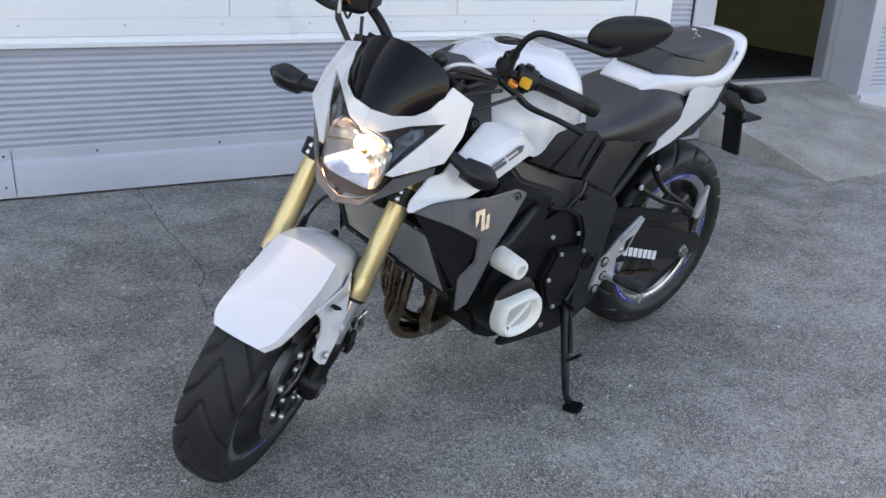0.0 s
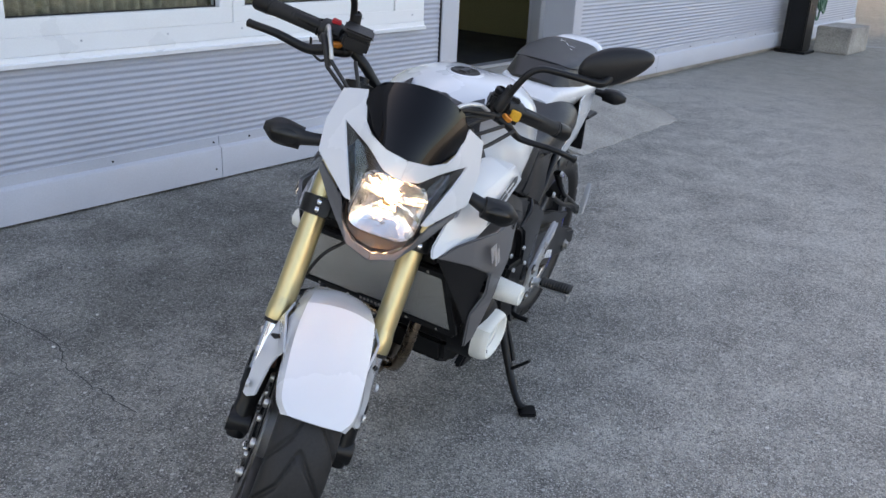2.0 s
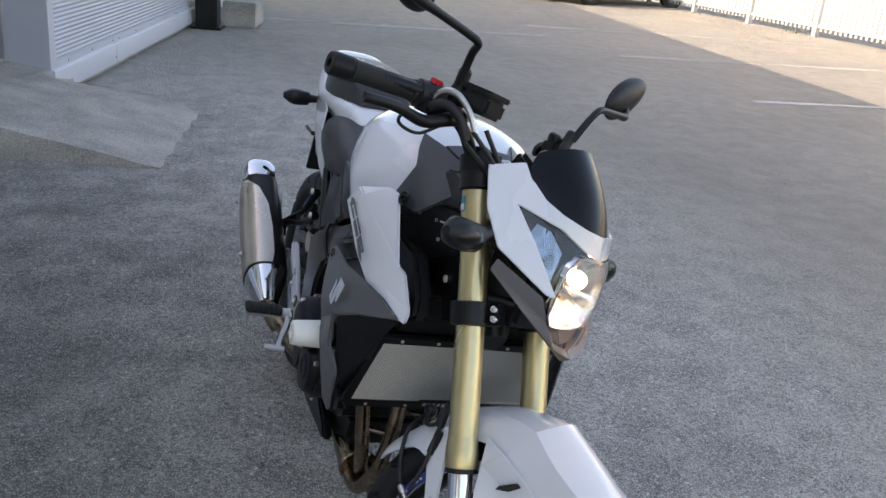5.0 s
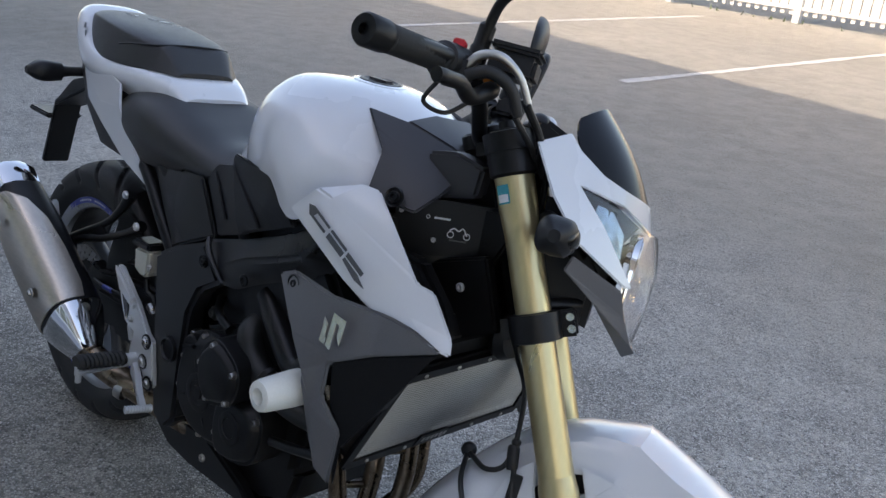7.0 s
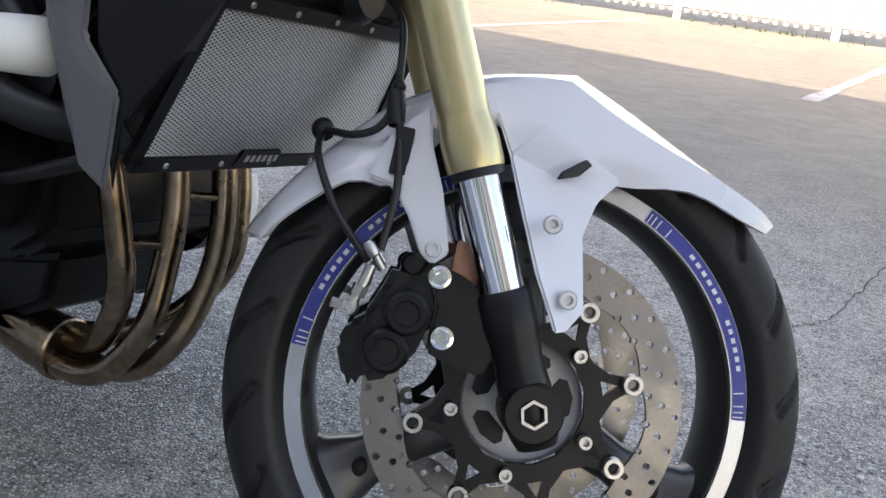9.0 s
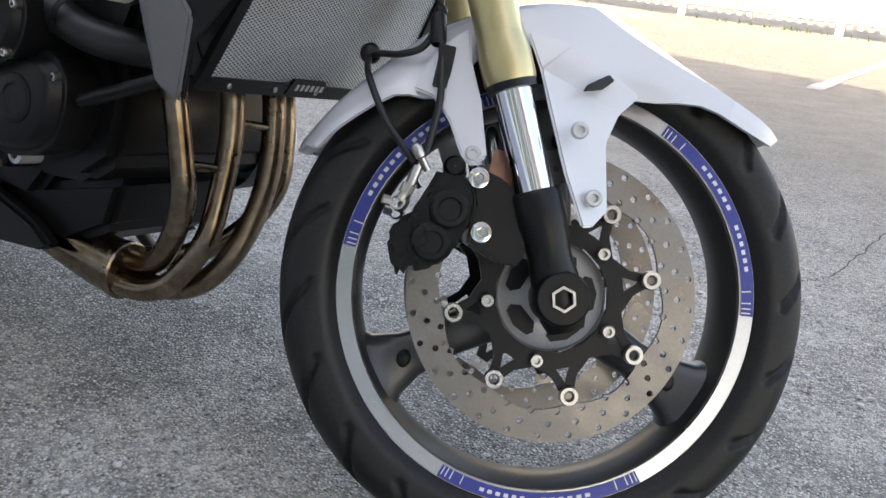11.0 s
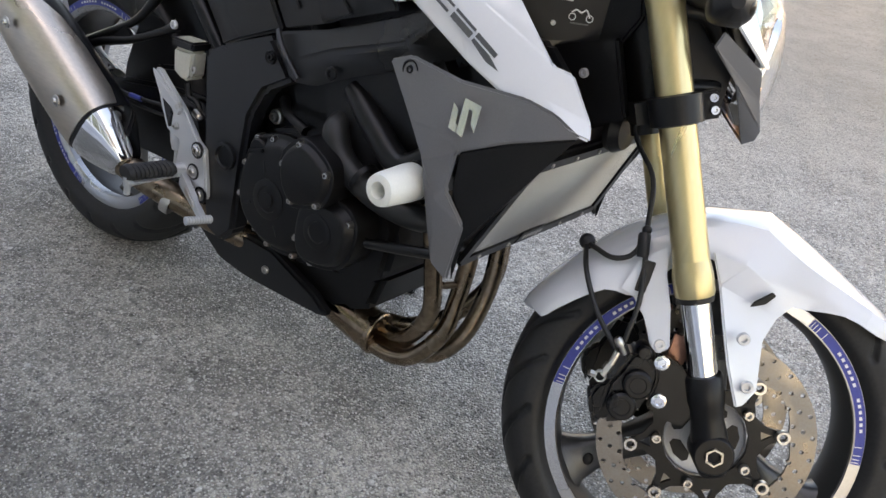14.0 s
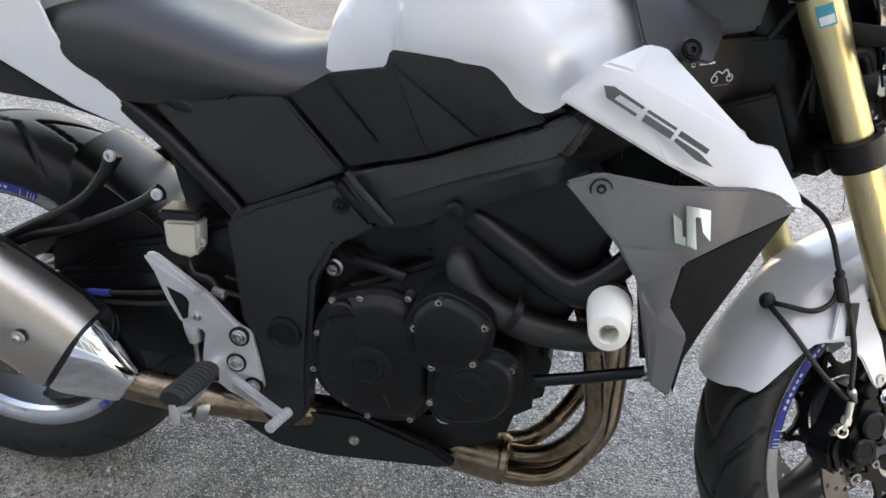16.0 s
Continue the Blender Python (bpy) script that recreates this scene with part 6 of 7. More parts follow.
# airbox, black boxes and plate between tank and fork
part("airbox", prism([(0.90, 0.80), (0.96, 0.84), (1.05, 0.905), (1.13, 0.93), (1.10, 0.82), (1.05, 0.72), (0.98, 0.70)], -0.028, 0.028, 0.01), PLASTIC, bike)
part("head_tube", tube([(1.19, 0, 0.70), (1.13, 0, 0.83), (1.085, 0, 0.925)], 0.036, 20), BLACK, bike)
for s in (-1, 1):
    part("head_backing", prism([(0.965, 0.828), (1.03, 0.848), (1.135, 0.866), (1.145, 0.83), (1.11, 0.76), (1.00, 0.735)], s * 0.030, s * 0.045, 0.004), CASE, bike)
    def hp_at(u, z, o=0.0, side=s):
        """A place on the slanting plate: u along it, o out of it."""
        return Vector((0.982 + 0.125 * u + 0.57 * o, side * (0.119 - 0.085 * u + 0.82 * o), z + 0.010 * u))
    def hp_rows(pts, o0, o1):
        return rings([[hp_at(u, z, o0) for u, z in pts], [hp_at(u, z, o1) for u, z in pts]])
    hp = part("head_panel", hp_rows([(0, 0.846), (0.5, 0.852), (1, 0.850), (1.04, 0.82), (1, 0.775), (0.4, 0.765), (0, 0.780)], -0.010, 0.0), PLASTIC, bike, "black electronics panel beside the steering head")
    out = Vector((0.57, s * 0.82, 0)).normalized()
    for u, z in ((0.06, 0.828), (0.42, 0.790), (0.93, 0.812)):
        part("panel_bolt", bolt(hp_at(u, z), out, 0.0038, 0.003), ALLOY, hp)
    # small pictogram of a two-wheeler and a line of print
    for u in (0.575, 0.735):
        part("pictogram", lathe([(0.0052, 0), (0.0052, 0.0012), (0.0040, 0.0012), (0.0040, 0)], hp_at(u, 0.802), out, 16), PALE, hp)
    part("pictogram", tube([hp_at(0.56, 0.808, 0.001), hp_at(0.60, 0.812, 0.001), hp_at(0.65, 0.809, 0.001), hp_at(0.69, 0.813, 0.001), hp_at(0.735, 0.803, 0.001)], 0.0011, 6), PALE, hp)
    part("pictogram", lathe([(0.0032, 0), (0.0032, 0.0012), (0.0022, 0.0012), (0.0022, 0)], hp_at(0.33, 0.824), out, 14), PALE, hp)
    part("print_line", hp_rows([(0.39, 0.8225), (0.55, 0.8225), (0.55, 0.8255), (0.39, 0.8255)], 0.0004, 0.0012), PALE, hp)
    part("print_line", hp_rows([(0.57, 0.7925), (0.74, 0.7925), (0.74, 0.7945), (0.57, 0.7945)], 0.0004, 0.0012), INK, hp)
    part("side_box", prism([(0.99, 0.918), (1.045, 0.930), (1.10, 0.920), (1.095, 0.875), (1.045, 0.862), (1.0, 0.85)], s * 0.055, s * 0.082, 0.005), DARK, bike)
    # added dark backing, stops bright ground showing past the side panel
    part("gap_backing", prism([(0.885, 0.715), (0.96, 0.775), (1.06, 0.775), (1.125, 0.720), (1.135, 0.672), (1.06, 0.640), (0.96, 0.655)], s * 0.105, s * 0.135, 0.008), CASE, bike, "black backing added behind the side panel to close a gap")
    part("lower_bracket", prism([(1.03, 0.76), (1.13, 0.80), (1.175, 0.70), (1.10, 0.66), (1.05, 0.70)], s * 0.055, s * 0.075, 0.004), BLACK, bike)
    part("bracket_bolt", bolt((1.098, s * 0.076, 0.742), (0, s, 0), 0.007, 0.005), ALLOY, bike)

# ---- frame, engine, exhaust, swing arm, rear wheel ----
for s in (-1, 1):
    def fr(pts, y0, y1, bev=0.006):
        return prism(pts, s * y0, s * y1, bev)
    sp = sheet([(0.592, -0.172, 0.656), (0.713, -0.184, 0.697), (0.850, -0.190, 0.757), (0.940, -0.160, 0.806), (1.075, -0.030, 0.855), (1.085, -0.025, 0.770), (0.970, -0.142, 0.732), (0.886, -0.186, 0.684), (0.782, -0.190, 0.640), (0.700, -0.182, 0.598), (0.645, -0.176, 0.588), (0.75, -0.204, 0.672), (0.88, -0.206, 0.722), (0.66, -0.19, 0.628)],
        [(0, 1, 13), (1, 2, 12, 11), (1, 11, 13), (2, 3, 12), (3, 4, 5, 6), (3, 6, 12), (6, 7, 12), (7, 8, 11, 12), (8, 9, 13, 11), (9, 10, 13), (10, 0, 13)], 0.03, 0.006, s > 0)
    part("frame_spar", sp, FRAMEPAINT, bike, "black painted frame spar")
    part("spar_joint", tube([(0.608, s * 0.180, 0.664), (0.634, s * 0.192, 0.642), (0.672, s * 0.188, 0.604)], [0.004, 0.006, 0.004], 8), FRAMEPAINT, bike)
    part("pivot_plate", join(fr([(0.435, 0.575), (0.475, 0.600), (0.592, 0.650), (0.650, 0.592), (0.590, 0.555), (0.562, 0.500), (0.556, 0.400), (0.552, 0.275), (0.520, 0.240), (0.480, 0.255), (0.462, 0.330), (0.452, 0.430)], 0.135, 0.178, 0.008)), FRAMEPAINT, bike, "black frame plate at the swing arm pivot")
    part("pivot_cap", lathe([(0.026, 0), (0.025, 0.006), (0.020, 0.007), (0.018, 0.003), (0.0003, 0.003)], (0.518, s * 0.178, 0.412), (0, s, 0), 28), BLACK, bike)
    part("plate_screw", join(lathe([(0.012, 0), (0.011, 0.004), (0.008, 0.002)], (0.599, s * 0.178, 0.616), (0, s, 0), 18), bolt((0.599, s * 0.179, 0.616), (0, s, 0), 0.006, 0.004)), CASE, bike)
    part("spar_bolt", bolt((0.755, s * 0.203, 0.640), (0, s, 0), 0.011, 0.004), BLACK, bike)
    part("subframe_rail", tube([(0.455, s * 0.145, 0.565), (0.38, s * 0.14, 0.63), (0.28, s * 0.125, 0.70), (0.10, s * 0.10, 0.78)], 0.014, 12), BLACK, bike)
    part("subframe_rail", tube([(0.47, s * 0.13, 0.66), (0.30, s * 0.12, 0.74), (0.05, s * 0.09, 0.82)], 0.013, 12), BLACK, bike)
    # passenger peg hanger
    ph_ = part("peg_hanger", join(tube([(0.256, s * 0.138, 0.636), (0.236, s * 0.148, 0.598), (0.20, s * 0.156, 0.560), (0.116, s * 0.166, 0.510), (0.048, s * 0.174, 0.468)], [0.013, 0.009, 0.008, 0.010, 0.013], 10), tube([(0.329, s * 0.150, 0.592), (0.29, s * 0.155, 0.568), (0.20, s * 0.162, 0.526), (0.116, s * 0.168, 0.500), (0.048, s * 0.174, 0.464)], [0.012, 0.008, 0.008, 0.010, 0.013], 10), prism([(0.19, 0.552), (0.215, 0.536), (0.15, 0.500), (0.10, 0.490), (0.12, 0.515)], s * 0.158, s * 0.166, 0.002)), BLACK, bike, "black pillion footrest hanger")
    for x, z, y in ((0.256, 0.636, 0.149), (0.329, 0.592, 0.160)):
        part("hanger_bolt", bolt((x, s * y, z), (0, s, 0), 0.0085, 0.006), ALLOY, ph_)
    part("pillion_peg", join(prism([(0.038, 0.452), (0.062, 0.462), (0.050, 0.505), (0.028, 0.556), (0.020, 0.560), (0.016, 0.500)], s * 0.182, s * 0.196, 0.003), *[block(0.050 - 0.0034 * k, 0.058 - 0.0034 * k, s * 0.189 - 0.006, s * 0.189 + 0.006, 0.478 + 0.0085 * k, 0.4825 + 0.0085 * k) for k in range(8)]), ALLOY, ph_, "folded silver pillion footrest with a serrated edge")
    # rider's footrest plate
    pl_ = part("footrest_plate", join(prism([(0.318, 0.512), (0.332, 0.514), (0.408, 0.462), (0.452, 0.418), (0.472, 0.408), (0.486, 0.345), (0.490, 0.318), (0.470, 0.306), (0.440, 0.340), (0.418, 0.335), (0.400, 0.330), (0.395, 0.352), (0.402, 0.400), (0.365, 0.410), (0.345, 0.446)], s * 0.178, s * 0.190, 0.003), prism([(0.318, 0.512), (0.408, 0.462), (0.400, 0.448), (0.345, 0.470)], s * 0.189, s * 0.196, 0.002)), ALLOY, bike, "cast alloy footrest plate")
    for x, z, r in ((0.455, 0.401, 0.012), (0.449, 0.357, 0.012), (0.474, 0.321, 0.011), (0.397, 0.464, 0.008), (0.392, 0.425, 0.008)):
        part("plate_bolt", join(lathe([(r, 0), (r, 0.002), (r * 0.7, 0.003)], (x, s * 0.190, z), (0, s, 0), 18), bolt((x, s * 0.191, z), (0, s, 0), r * 0.68, 0.006)), STEEL, pl_)
    # black shape laid on the plate in place of a shaded cut-out
    part("plate_slot_black", prism([(0.337, 0.496), (0.345, 0.494), (0.381, 0.446), (0.378, 0.420), (0.370, 0.416), (0.354, 0.450)], s * 0.1885, s * 0.1912, 0.0008), BLACK, pl_, "black shape standing for a shaded cut-out in the alloy plate")
    # dark washers under the three large bolts
    for x, z in ((0.455, 0.401), (0.449, 0.357), (0.474, 0.321)):
        part("bolt_washer", lathe([(0.0155, -0.002), (0.0155, 0.0012), (0.0125, 0.0016), (0.0003, 0.0016)], (x, s * 0.190, z), (0, s, 0), 20), CASE, pl_)
    rows = []
    for k in range(23):
        d = 0.004 * k
        r = 0.88 if k % 2 else 1.0
        r *= (0.80 if k in (0, 22) else 1.0)
        rows.append([(0.416 - 0.16 * d + 0.0205 * r * math.cos(a), s * (0.212 + d), 0.355 + 0.0150 * r * math.sin(a)) for a in [2 * math.pi * q / 18 for q in range(18)]])
    bmx = rings(rows)
    bmesh.ops.recalc_face_normals(bmx, faces=bmx.faces)
    part("footrest", bmx, GRIP, pl_, "ribbed rubber footrest")
    part("peg_base", join(lathe([(0.013, 0), (0.013, 0.022), (0.009, 0.026)], (0.418, s * 0.186, 0.350), (0, s, 0), 14), prism([(0.404, 0.344), (0.430, 0.346), (0.420, 0.336), (0.408, 0.335)], s * 0.205, s * 0.298, 0.002), lathe([(0.008, 0), (0.008, 0.018), (0.006, 0.022), (0.006, 0.034), (0.003, 0.036)], (0.403, s * 0.294, 0.348), (0, 0, -1), 12)), ALLOY, pl_)
    # frame slider
    sl = part("crash_slider", lathe([(0.0003, 0), (0.022, 0.0), (0.0275, 0.004), (0.0275, 0.02), (0.0245, 0.070), (0.0225, 0.078), (0.0125, 0.080), (0.0115, 0.076), (0.0115, 0.045), (0.0003, 0.045)], (0.948 - s * 0.012, s * 0.226, 0.551), (0, s, 0), 28), NYLON, bike, "white nylon crash slider")
    part("slider_washer", lathe([(0.0003, 0), (0.0285, 0), (0.0285, 0.005), (0.024, 0.006)], (0.948 - s * 0.012, s * 0.220, 0.551), (0, s, 0), 28), BLACK, sl)
    part("engine_mount", tube([(0.775, s * 0.165, 0.620), (0.84, s * 0.185, 0.585), (0.912, s * 0.200, 0.552), (0.965, s * 0.205, 0.590), (1.00, s * 0.195, 0.640)], [0.020, 0.021, 0.021, 0.017, 0.014], 14), BLACK, bike)
    part("engine_mount", tube([(0.912, s * 0.200, 0.552), (0.948, s * 0.205, 0.551)], 0.022, 14), BLACK, bike)

# crankcase, cylinders
eng = part("engine_block", join(prism([(0.535, 0.50), (0.542, 0.575), (0.62, 0.605), (0.74, 0.56), (0.80, 0.50), (0.80, 0.30), (0.74, 0.295), (0.70, 0.245), (0.62, 0.25), (0.56, 0.29)], -0.120, 0.155, 0.012), prism([(0.70, 0.55), (0.74, 0.56), (0.86, 0.50), (0.90, 0.42), (0.89, 0.335), (0.84, 0.30), (0.74, 0.295)], -0.158, 0.155, 0.014)), CASE, bike, "black four-cylinder engine block")
part("cylinder_block", prism([(0.735, 0.52), (0.71, 0.60), (0.76, 0.70), (0.90, 0.735), (0.965, 0.665), (0.95, 0.58), (0.905, 0.47)], -0.175, 0.175, 0.012), CASE, eng)
part("cam_cover", prism([(0.77, 0.70), (0.90, 0.742), (0.955, 0.70), (0.94, 0.77), (0.86, 0.79), (0.79, 0.76)], -0.165, 0.165, 0.012), CASE, eng)
part("oil_pan", prism([(0.62, 0.25), (0.86, 0.31), (0.84, 0.235), (0.76, 0.195), (0.65, 0.20)], -0.11, 0.11, 0.012), CASE, eng)
part("throttle_body", join(*[lathe([(0.022, 0), (0.026, 0.01), (0.026, 0.07), (0.022, 0.08)], (0.70, y, 0.635), (-0.55, 0, 0.8), 16) for y in (-0.13, -0.045, 0.045, 0.13)]), CASE, eng)
# added black filler, blocks sunlit ground seen through under the spar
part("engine_filler", prism([(0.60, 0.60), (0.72, 0.665), (0.82, 0.65), (0.80, 0.54), (0.62, 0.52)], -0.135, 0.135, 0.01), CASE, eng)
cover = part("clutch_cover", casting([(0.556, 0.370), (0.562, 0.430), (0.584, 0.472), (0.626, 0.494), (0.672, 0.500), (0.712, 0.480), (0.738, 0.420), (0.742, 0.355), (0.722, 0.304), (0.690, 0.290), (0.648, 0.288), (0.608, 0.300), (0.572, 0.328)], -0.110, -0.174, -0.192), CASE, eng, "round black clutch cover")
part("cover_boss", lathe([(0.036, -0.004), (0.036, 0.0015), (0.034, 0.0025), (0.023, 0.0025), (0.022, 0.001), (0.0135, 0.001), (0.0125, 0.004), (0.0003, 0.0045)], (0.647, -0.192, 0.384), (0, -1, 0), 32), CASE, cover)
for a in (0.5, 1.9, 3.6, 5.2):
    part("cover_rib", tube([(0.647 + 0.046 * math.cos(a), -0.1915, 0.384 + 0.046 * math.sin(a)), (0.647 + 0.066 * math.cos(a), -0.190, 0.384 + 0.066 * math.sin(a))], 0.0028, 6), CASE, cover)
cv2 = part("starter_cover", casting([(0.738, 0.418), (0.736, 0.360), (0.752, 0.328), (0.790, 0.326), (0.836, 0.342), (0.858, 0.376), (0.862, 0.425), (0.842, 0.450), (0.800, 0.456), (0.762, 0.444)], -0.130, -0.210, -0.226, 0.90, 0.76), CASE, eng, "black starter cover")
part("cover_boss", lathe([(0.030, -0.004), (0.030, 0.001), (0.028, 0.002), (0.018, 0.002), (0.017, 0.0005), (0.0003, 0.0005)], (0.796, -0.226, 0.396), (0, -1, 0), 28), CASE, cv2)
part("upper_cover", casting([(0.706, 0.484), (0.716, 0.514), (0.748, 0.540), (0.786, 0.532), (0.818, 0.510), (0.822, 0.478), (0.808, 0.446), (0.776, 0.430), (0.742, 0.422), (0.716, 0.446)], -0.130, -0.238, -0.249, 0.88, 0.74), CASE, eng)
part("upper_casing", prism([(0.60, 0.49), (0.66, 0.515), (0.74, 0.555), (0.78, 0.545), (0.76, 0.46), (0.66, 0.46)], -0.120, -0.166, 0.008), CASE, eng)
part("case_web", tube([(0.690, -0.170, 0.520), (0.655, -0.166, 0.528), (0.620, -0.150, 0.528), (0.590, -0.125, 0.535)], [0.010, 0.008, 0.008, 0.010], 10), CASE, eng)
fp_ = part("filler_plug", lathe([(0.021, -0.01), (0.021, 0.012), (0.018, 0.015), (0.0003, 0.015)], (0.606, -0.176, 0.458), (0, -1, 0), 20), CASE, eng)
part("plug_grip", block(-0.018, 0.018, -0.008, 0.0, -0.0035, 0.0035, 0.0015), CASE, fp_, "", Matrix.Translation((0.606, -0.190, 0.458)) @ Matrix.Rotation(radians(-20), 4, "Y"))
for x, y, z in ((0.588, -0.176, 0.474), (0.629, -0.180, 0.485), (0.697, -0.182, 0.496), (0.719, -0.244, 0.487), (0.749, -0.244, 0.529), (0.810, -0.244, 0.502), (0.745, -0.244, 0.433), (0.799, -0.244, 0.447), (0.848, -0.216, 0.429), (0.825, -0.216, 0.355), (0.741, -0.215, 0.359), (0.754, -0.215, 0.357), (0.708, -0.180, 0.301), (0.645, -0.180, 0.296), (0.612, -0.180, 0.312), (0.562, -0.178, 0.360), (0.567, -0.178, 0.420)):
    part("case_bolt", join(lathe([(0.0066, -0.016), (0.0066, -0.002)], (x, y, z), (0, -1, 0), 12), bolt((x, y + 0.003, z), (0, -1, 0), 0.0052, 0.006)), STEEL, eng)
part("drain_bolt", lathe([(0.0125, -0.09), (0.0125, 0.001), (0.0065, 0.002), (0.0062, -0.025)], (0.759, -0.190, 0.322), (0, -1, 0), 18), ALLOY, eng)
part("mount_bolt", join(lathe([(0.014, -0.03), (0.014, 0.004), (0.010, 0.005)], (0.575, -0.124, 0.500), (0, -1, 0), 18), bolt((0.575, -0.128, 0.500), (0, -1, 0), 0.009, 0.008)), STEEL, eng)
part("water_hose", tube([(0.760, -0.160, 0.566), (0.768, -0.186, 0.548), (0.796, -0.192, 0.512), (0.866, -0.192, 0.484), (0.941, -0.186, 0.478), (0.98, -0.16, 0.480)], [0.020, 0.022, 0.022, 0.021, 0.020, 0.019], 16), HOSE, eng, "thick black coolant hose")
part("hose_clamp", lathe([(0.026, 0), (0.0268, 0.001), (0.0268, 0.009), (0.026, 0.010)], (0.838, -0.192, 0.503), (0.9, 0, -0.35), 20), CASE, eng)
rod = part("shroud_stay", tube([(0.878, -0.200, 0.408), (0.95, -0.208, 0.432), (1.018, -0.214, 0.456)], 0.0085, 10), BLACK, bike)
part("stay_bolt", bolt((1.020, -0.216, 0.450), (0, -1, 0), 0.006, 0.006), STEEL, rod)
# left crank cover with white guard, sprocket cover
part("crank_cover", lathe([(0.085, -0.07), (0.083, -0.01), (0.074, 0.0), (0.050, 0.006), (0.0003, 0.010)], (0.80, 0.196, 0.355), (0, 1, 0), 40), CASE, eng)
GUARD = [(0.872, 0.392), (0.820, 0.402), (0.768, 0.404), (0.738, 0.386), (0.724, 0.346), (0.738, 0.310), (0.780, 0.290), (0.836, 0.290), (0.868, 0.310), (0.880, 0.350)]
def guard_shell():
    """A rounded nylon cap with a sunk middle."""
    pts = [Vector((q.x, q.z)) for q in curve_points([(x, 0, z) for x, z in GUARD + GUARD[:1]], 4)][:-1]
    c = sum(pts, Vector((0, 0))) / len(pts)
    bm = rings([[(c.x + (p.x - c.x) * f, y, c.y + (p.y - c.y) * f) for p in pts] for f, y in ((1, 0.17), (1.0, 0.204), (0.985, 0.214), (0.94, 0.224), (0.86, 0.229), (0.76, 0.229), (0.70, 0.226), (0.62, 0.212), (0.30, 0.211))])
    bmesh.ops.recalc_face_normals(bm, faces=bm.faces)
    return bm


gd = part("crash_cover", guard_shell(), NYLON, eng, "white nylon engine guard")
# grey plate for the duller middle, also painting in its recess shade
part("recess_plate", rings([[(0.803 + (x - 0.803) * 0.60, y, 0.347 + (z - 0.347) * 0.60) for x, z in GUARD] for y in (0.205, 0.2132)]), ALLOY, gd, "grey middle of the guard, recess shade put into its colour")
part("guard_rib", tube([(0.770, 0.213, 0.372), (0.805, 0.216, 0.345), (0.835, 0.213, 0.318)], 0.005, 8), NYLON, gd)
for x, z in ((0.868, 0.375), (0.862, 0.325)):
    part("guard_bolt", bolt((x - 0.010, 0.222, z), (0, 1, 0), 0.006, 0.006), CASE, gd)
part("sprocket_cover", prism([(0.545, 0.47), (0.66, 0.48), (0.70, 0.40), (0.66, 0.30), (0.56, 0.29)], 0.14, 0.185, 0.01), CASE, eng)
for x, z in ((0.56, 0.46), (0.65, 0.47), (0.68, 0.40), (0.64, 0.31), (0.60, 0.52), (0.70, 0.53)):
    part("case_bolt", bolt((x, 0.186, z), (0, 1, 0), 0.006, 0.006), ALLOY, eng)
# belly rail
for s in (-1, 1):
    b_ = part("belly_rail", prism([(0.372, 0.280), (0.470, 0.295), (0.537, 0.262), (0.622, 0.262), (0.735, 0.226), (0.775, 0.200), (0.753, 0.190), (0.564, 0.177), (0.488, 0.182), (0.405, 0.230)], s * 0.118, s * 0.142, 0.006), PLASTIC, bike)
    part("rail_bolt", bolt((0.615, s * 0.142, 0.219), (0, s, 0), 0.008, 0.005), STEEL, b_)

# exhaust
ex = part("exhaust_collector", tube([(0.850, -0.074, 0.178), (0.815, -0.074, 0.180), (0.765, -0.078, 0.188), (0.69, -0.084, 0.204), (0.58, -0.102, 0.232), (0.45, -0.160, 0.268), (0.36, -0.205, 0.298), (0.29, -0.222, 0.318)], [0.038, 0.038, 0.034, 0.029, 0.027, 0.026, 0.026, 0.026], 20), PIPE, bike, "heat-stained steel exhaust pipe")
for pts in ([(0.925, -0.138, 0.520), (0.948, -0.136, 0.450), (0.962, -0.126, 0.372), (0.966, -0.115, 0.300), (0.928, -0.095, 0.230), (0.886, -0.080, 0.199), (0.836, -0.070, 0.190)],
            [(0.935, -0.062, 0.520), (0.970, -0.061, 0.460), (0.983, -0.062, 0.393), (0.982, -0.068, 0.318), (0.978, -0.080, 0.254), (0.943, -0.090, 0.194), (0.898, -0.092, 0.168), (0.836, -0.090, 0.164)],
            [(0.945, 0.004, 0.520), (0.986, 0.002, 0.455), (1.000, 0.000, 0.377), (1.001, -0.010, 0.308), (0.994, -0.038, 0.242), (0.958, -0.053, 0.190), (0.902, -0.056, 0.166), (0.836, -0.056, 0.164)],
            [(0.925, 0.070, 0.520), (0.952, 0.070, 0.450), (0.968, 0.067, 0.372), (0.970, 0.055, 0.304), (0.934, 0.020, 0.236), (0.886, -0.030, 0.203), (0.836, -0.046, 0.192)]):
    part("header_pipe", tube(pts, 0.0152, 18), PIPE, ex, "heat-stained exhaust header")
for a, b in (((0.963, -0.122, 0.350), (0.983, -0.066, 0.345)), ((0.985, -0.062, 0.405), (0.998, -0.002, 0.400))):
    part("balance_pipe", tube([a, b], 0.006, 12), PIPE, ex, "short heat-stained link between headers")
part("collector_clamp", lathe([(0.037, 0), (0.0405, 0.003), (0.0405, 0.012), (0.037, 0.015)], (0.848, -0.074, 0.178), (-1, -0.05, 0.05), 24), PIPE, ex)
part("pipe_clamp", lathe([(0.028, 0), (0.0295, 0.002), (0.0295, 0.016), (0.028, 0.018)], (0.40, -0.185, 0.275), (-0.9, -0.4, 0.3), 20), STEEL, ex)
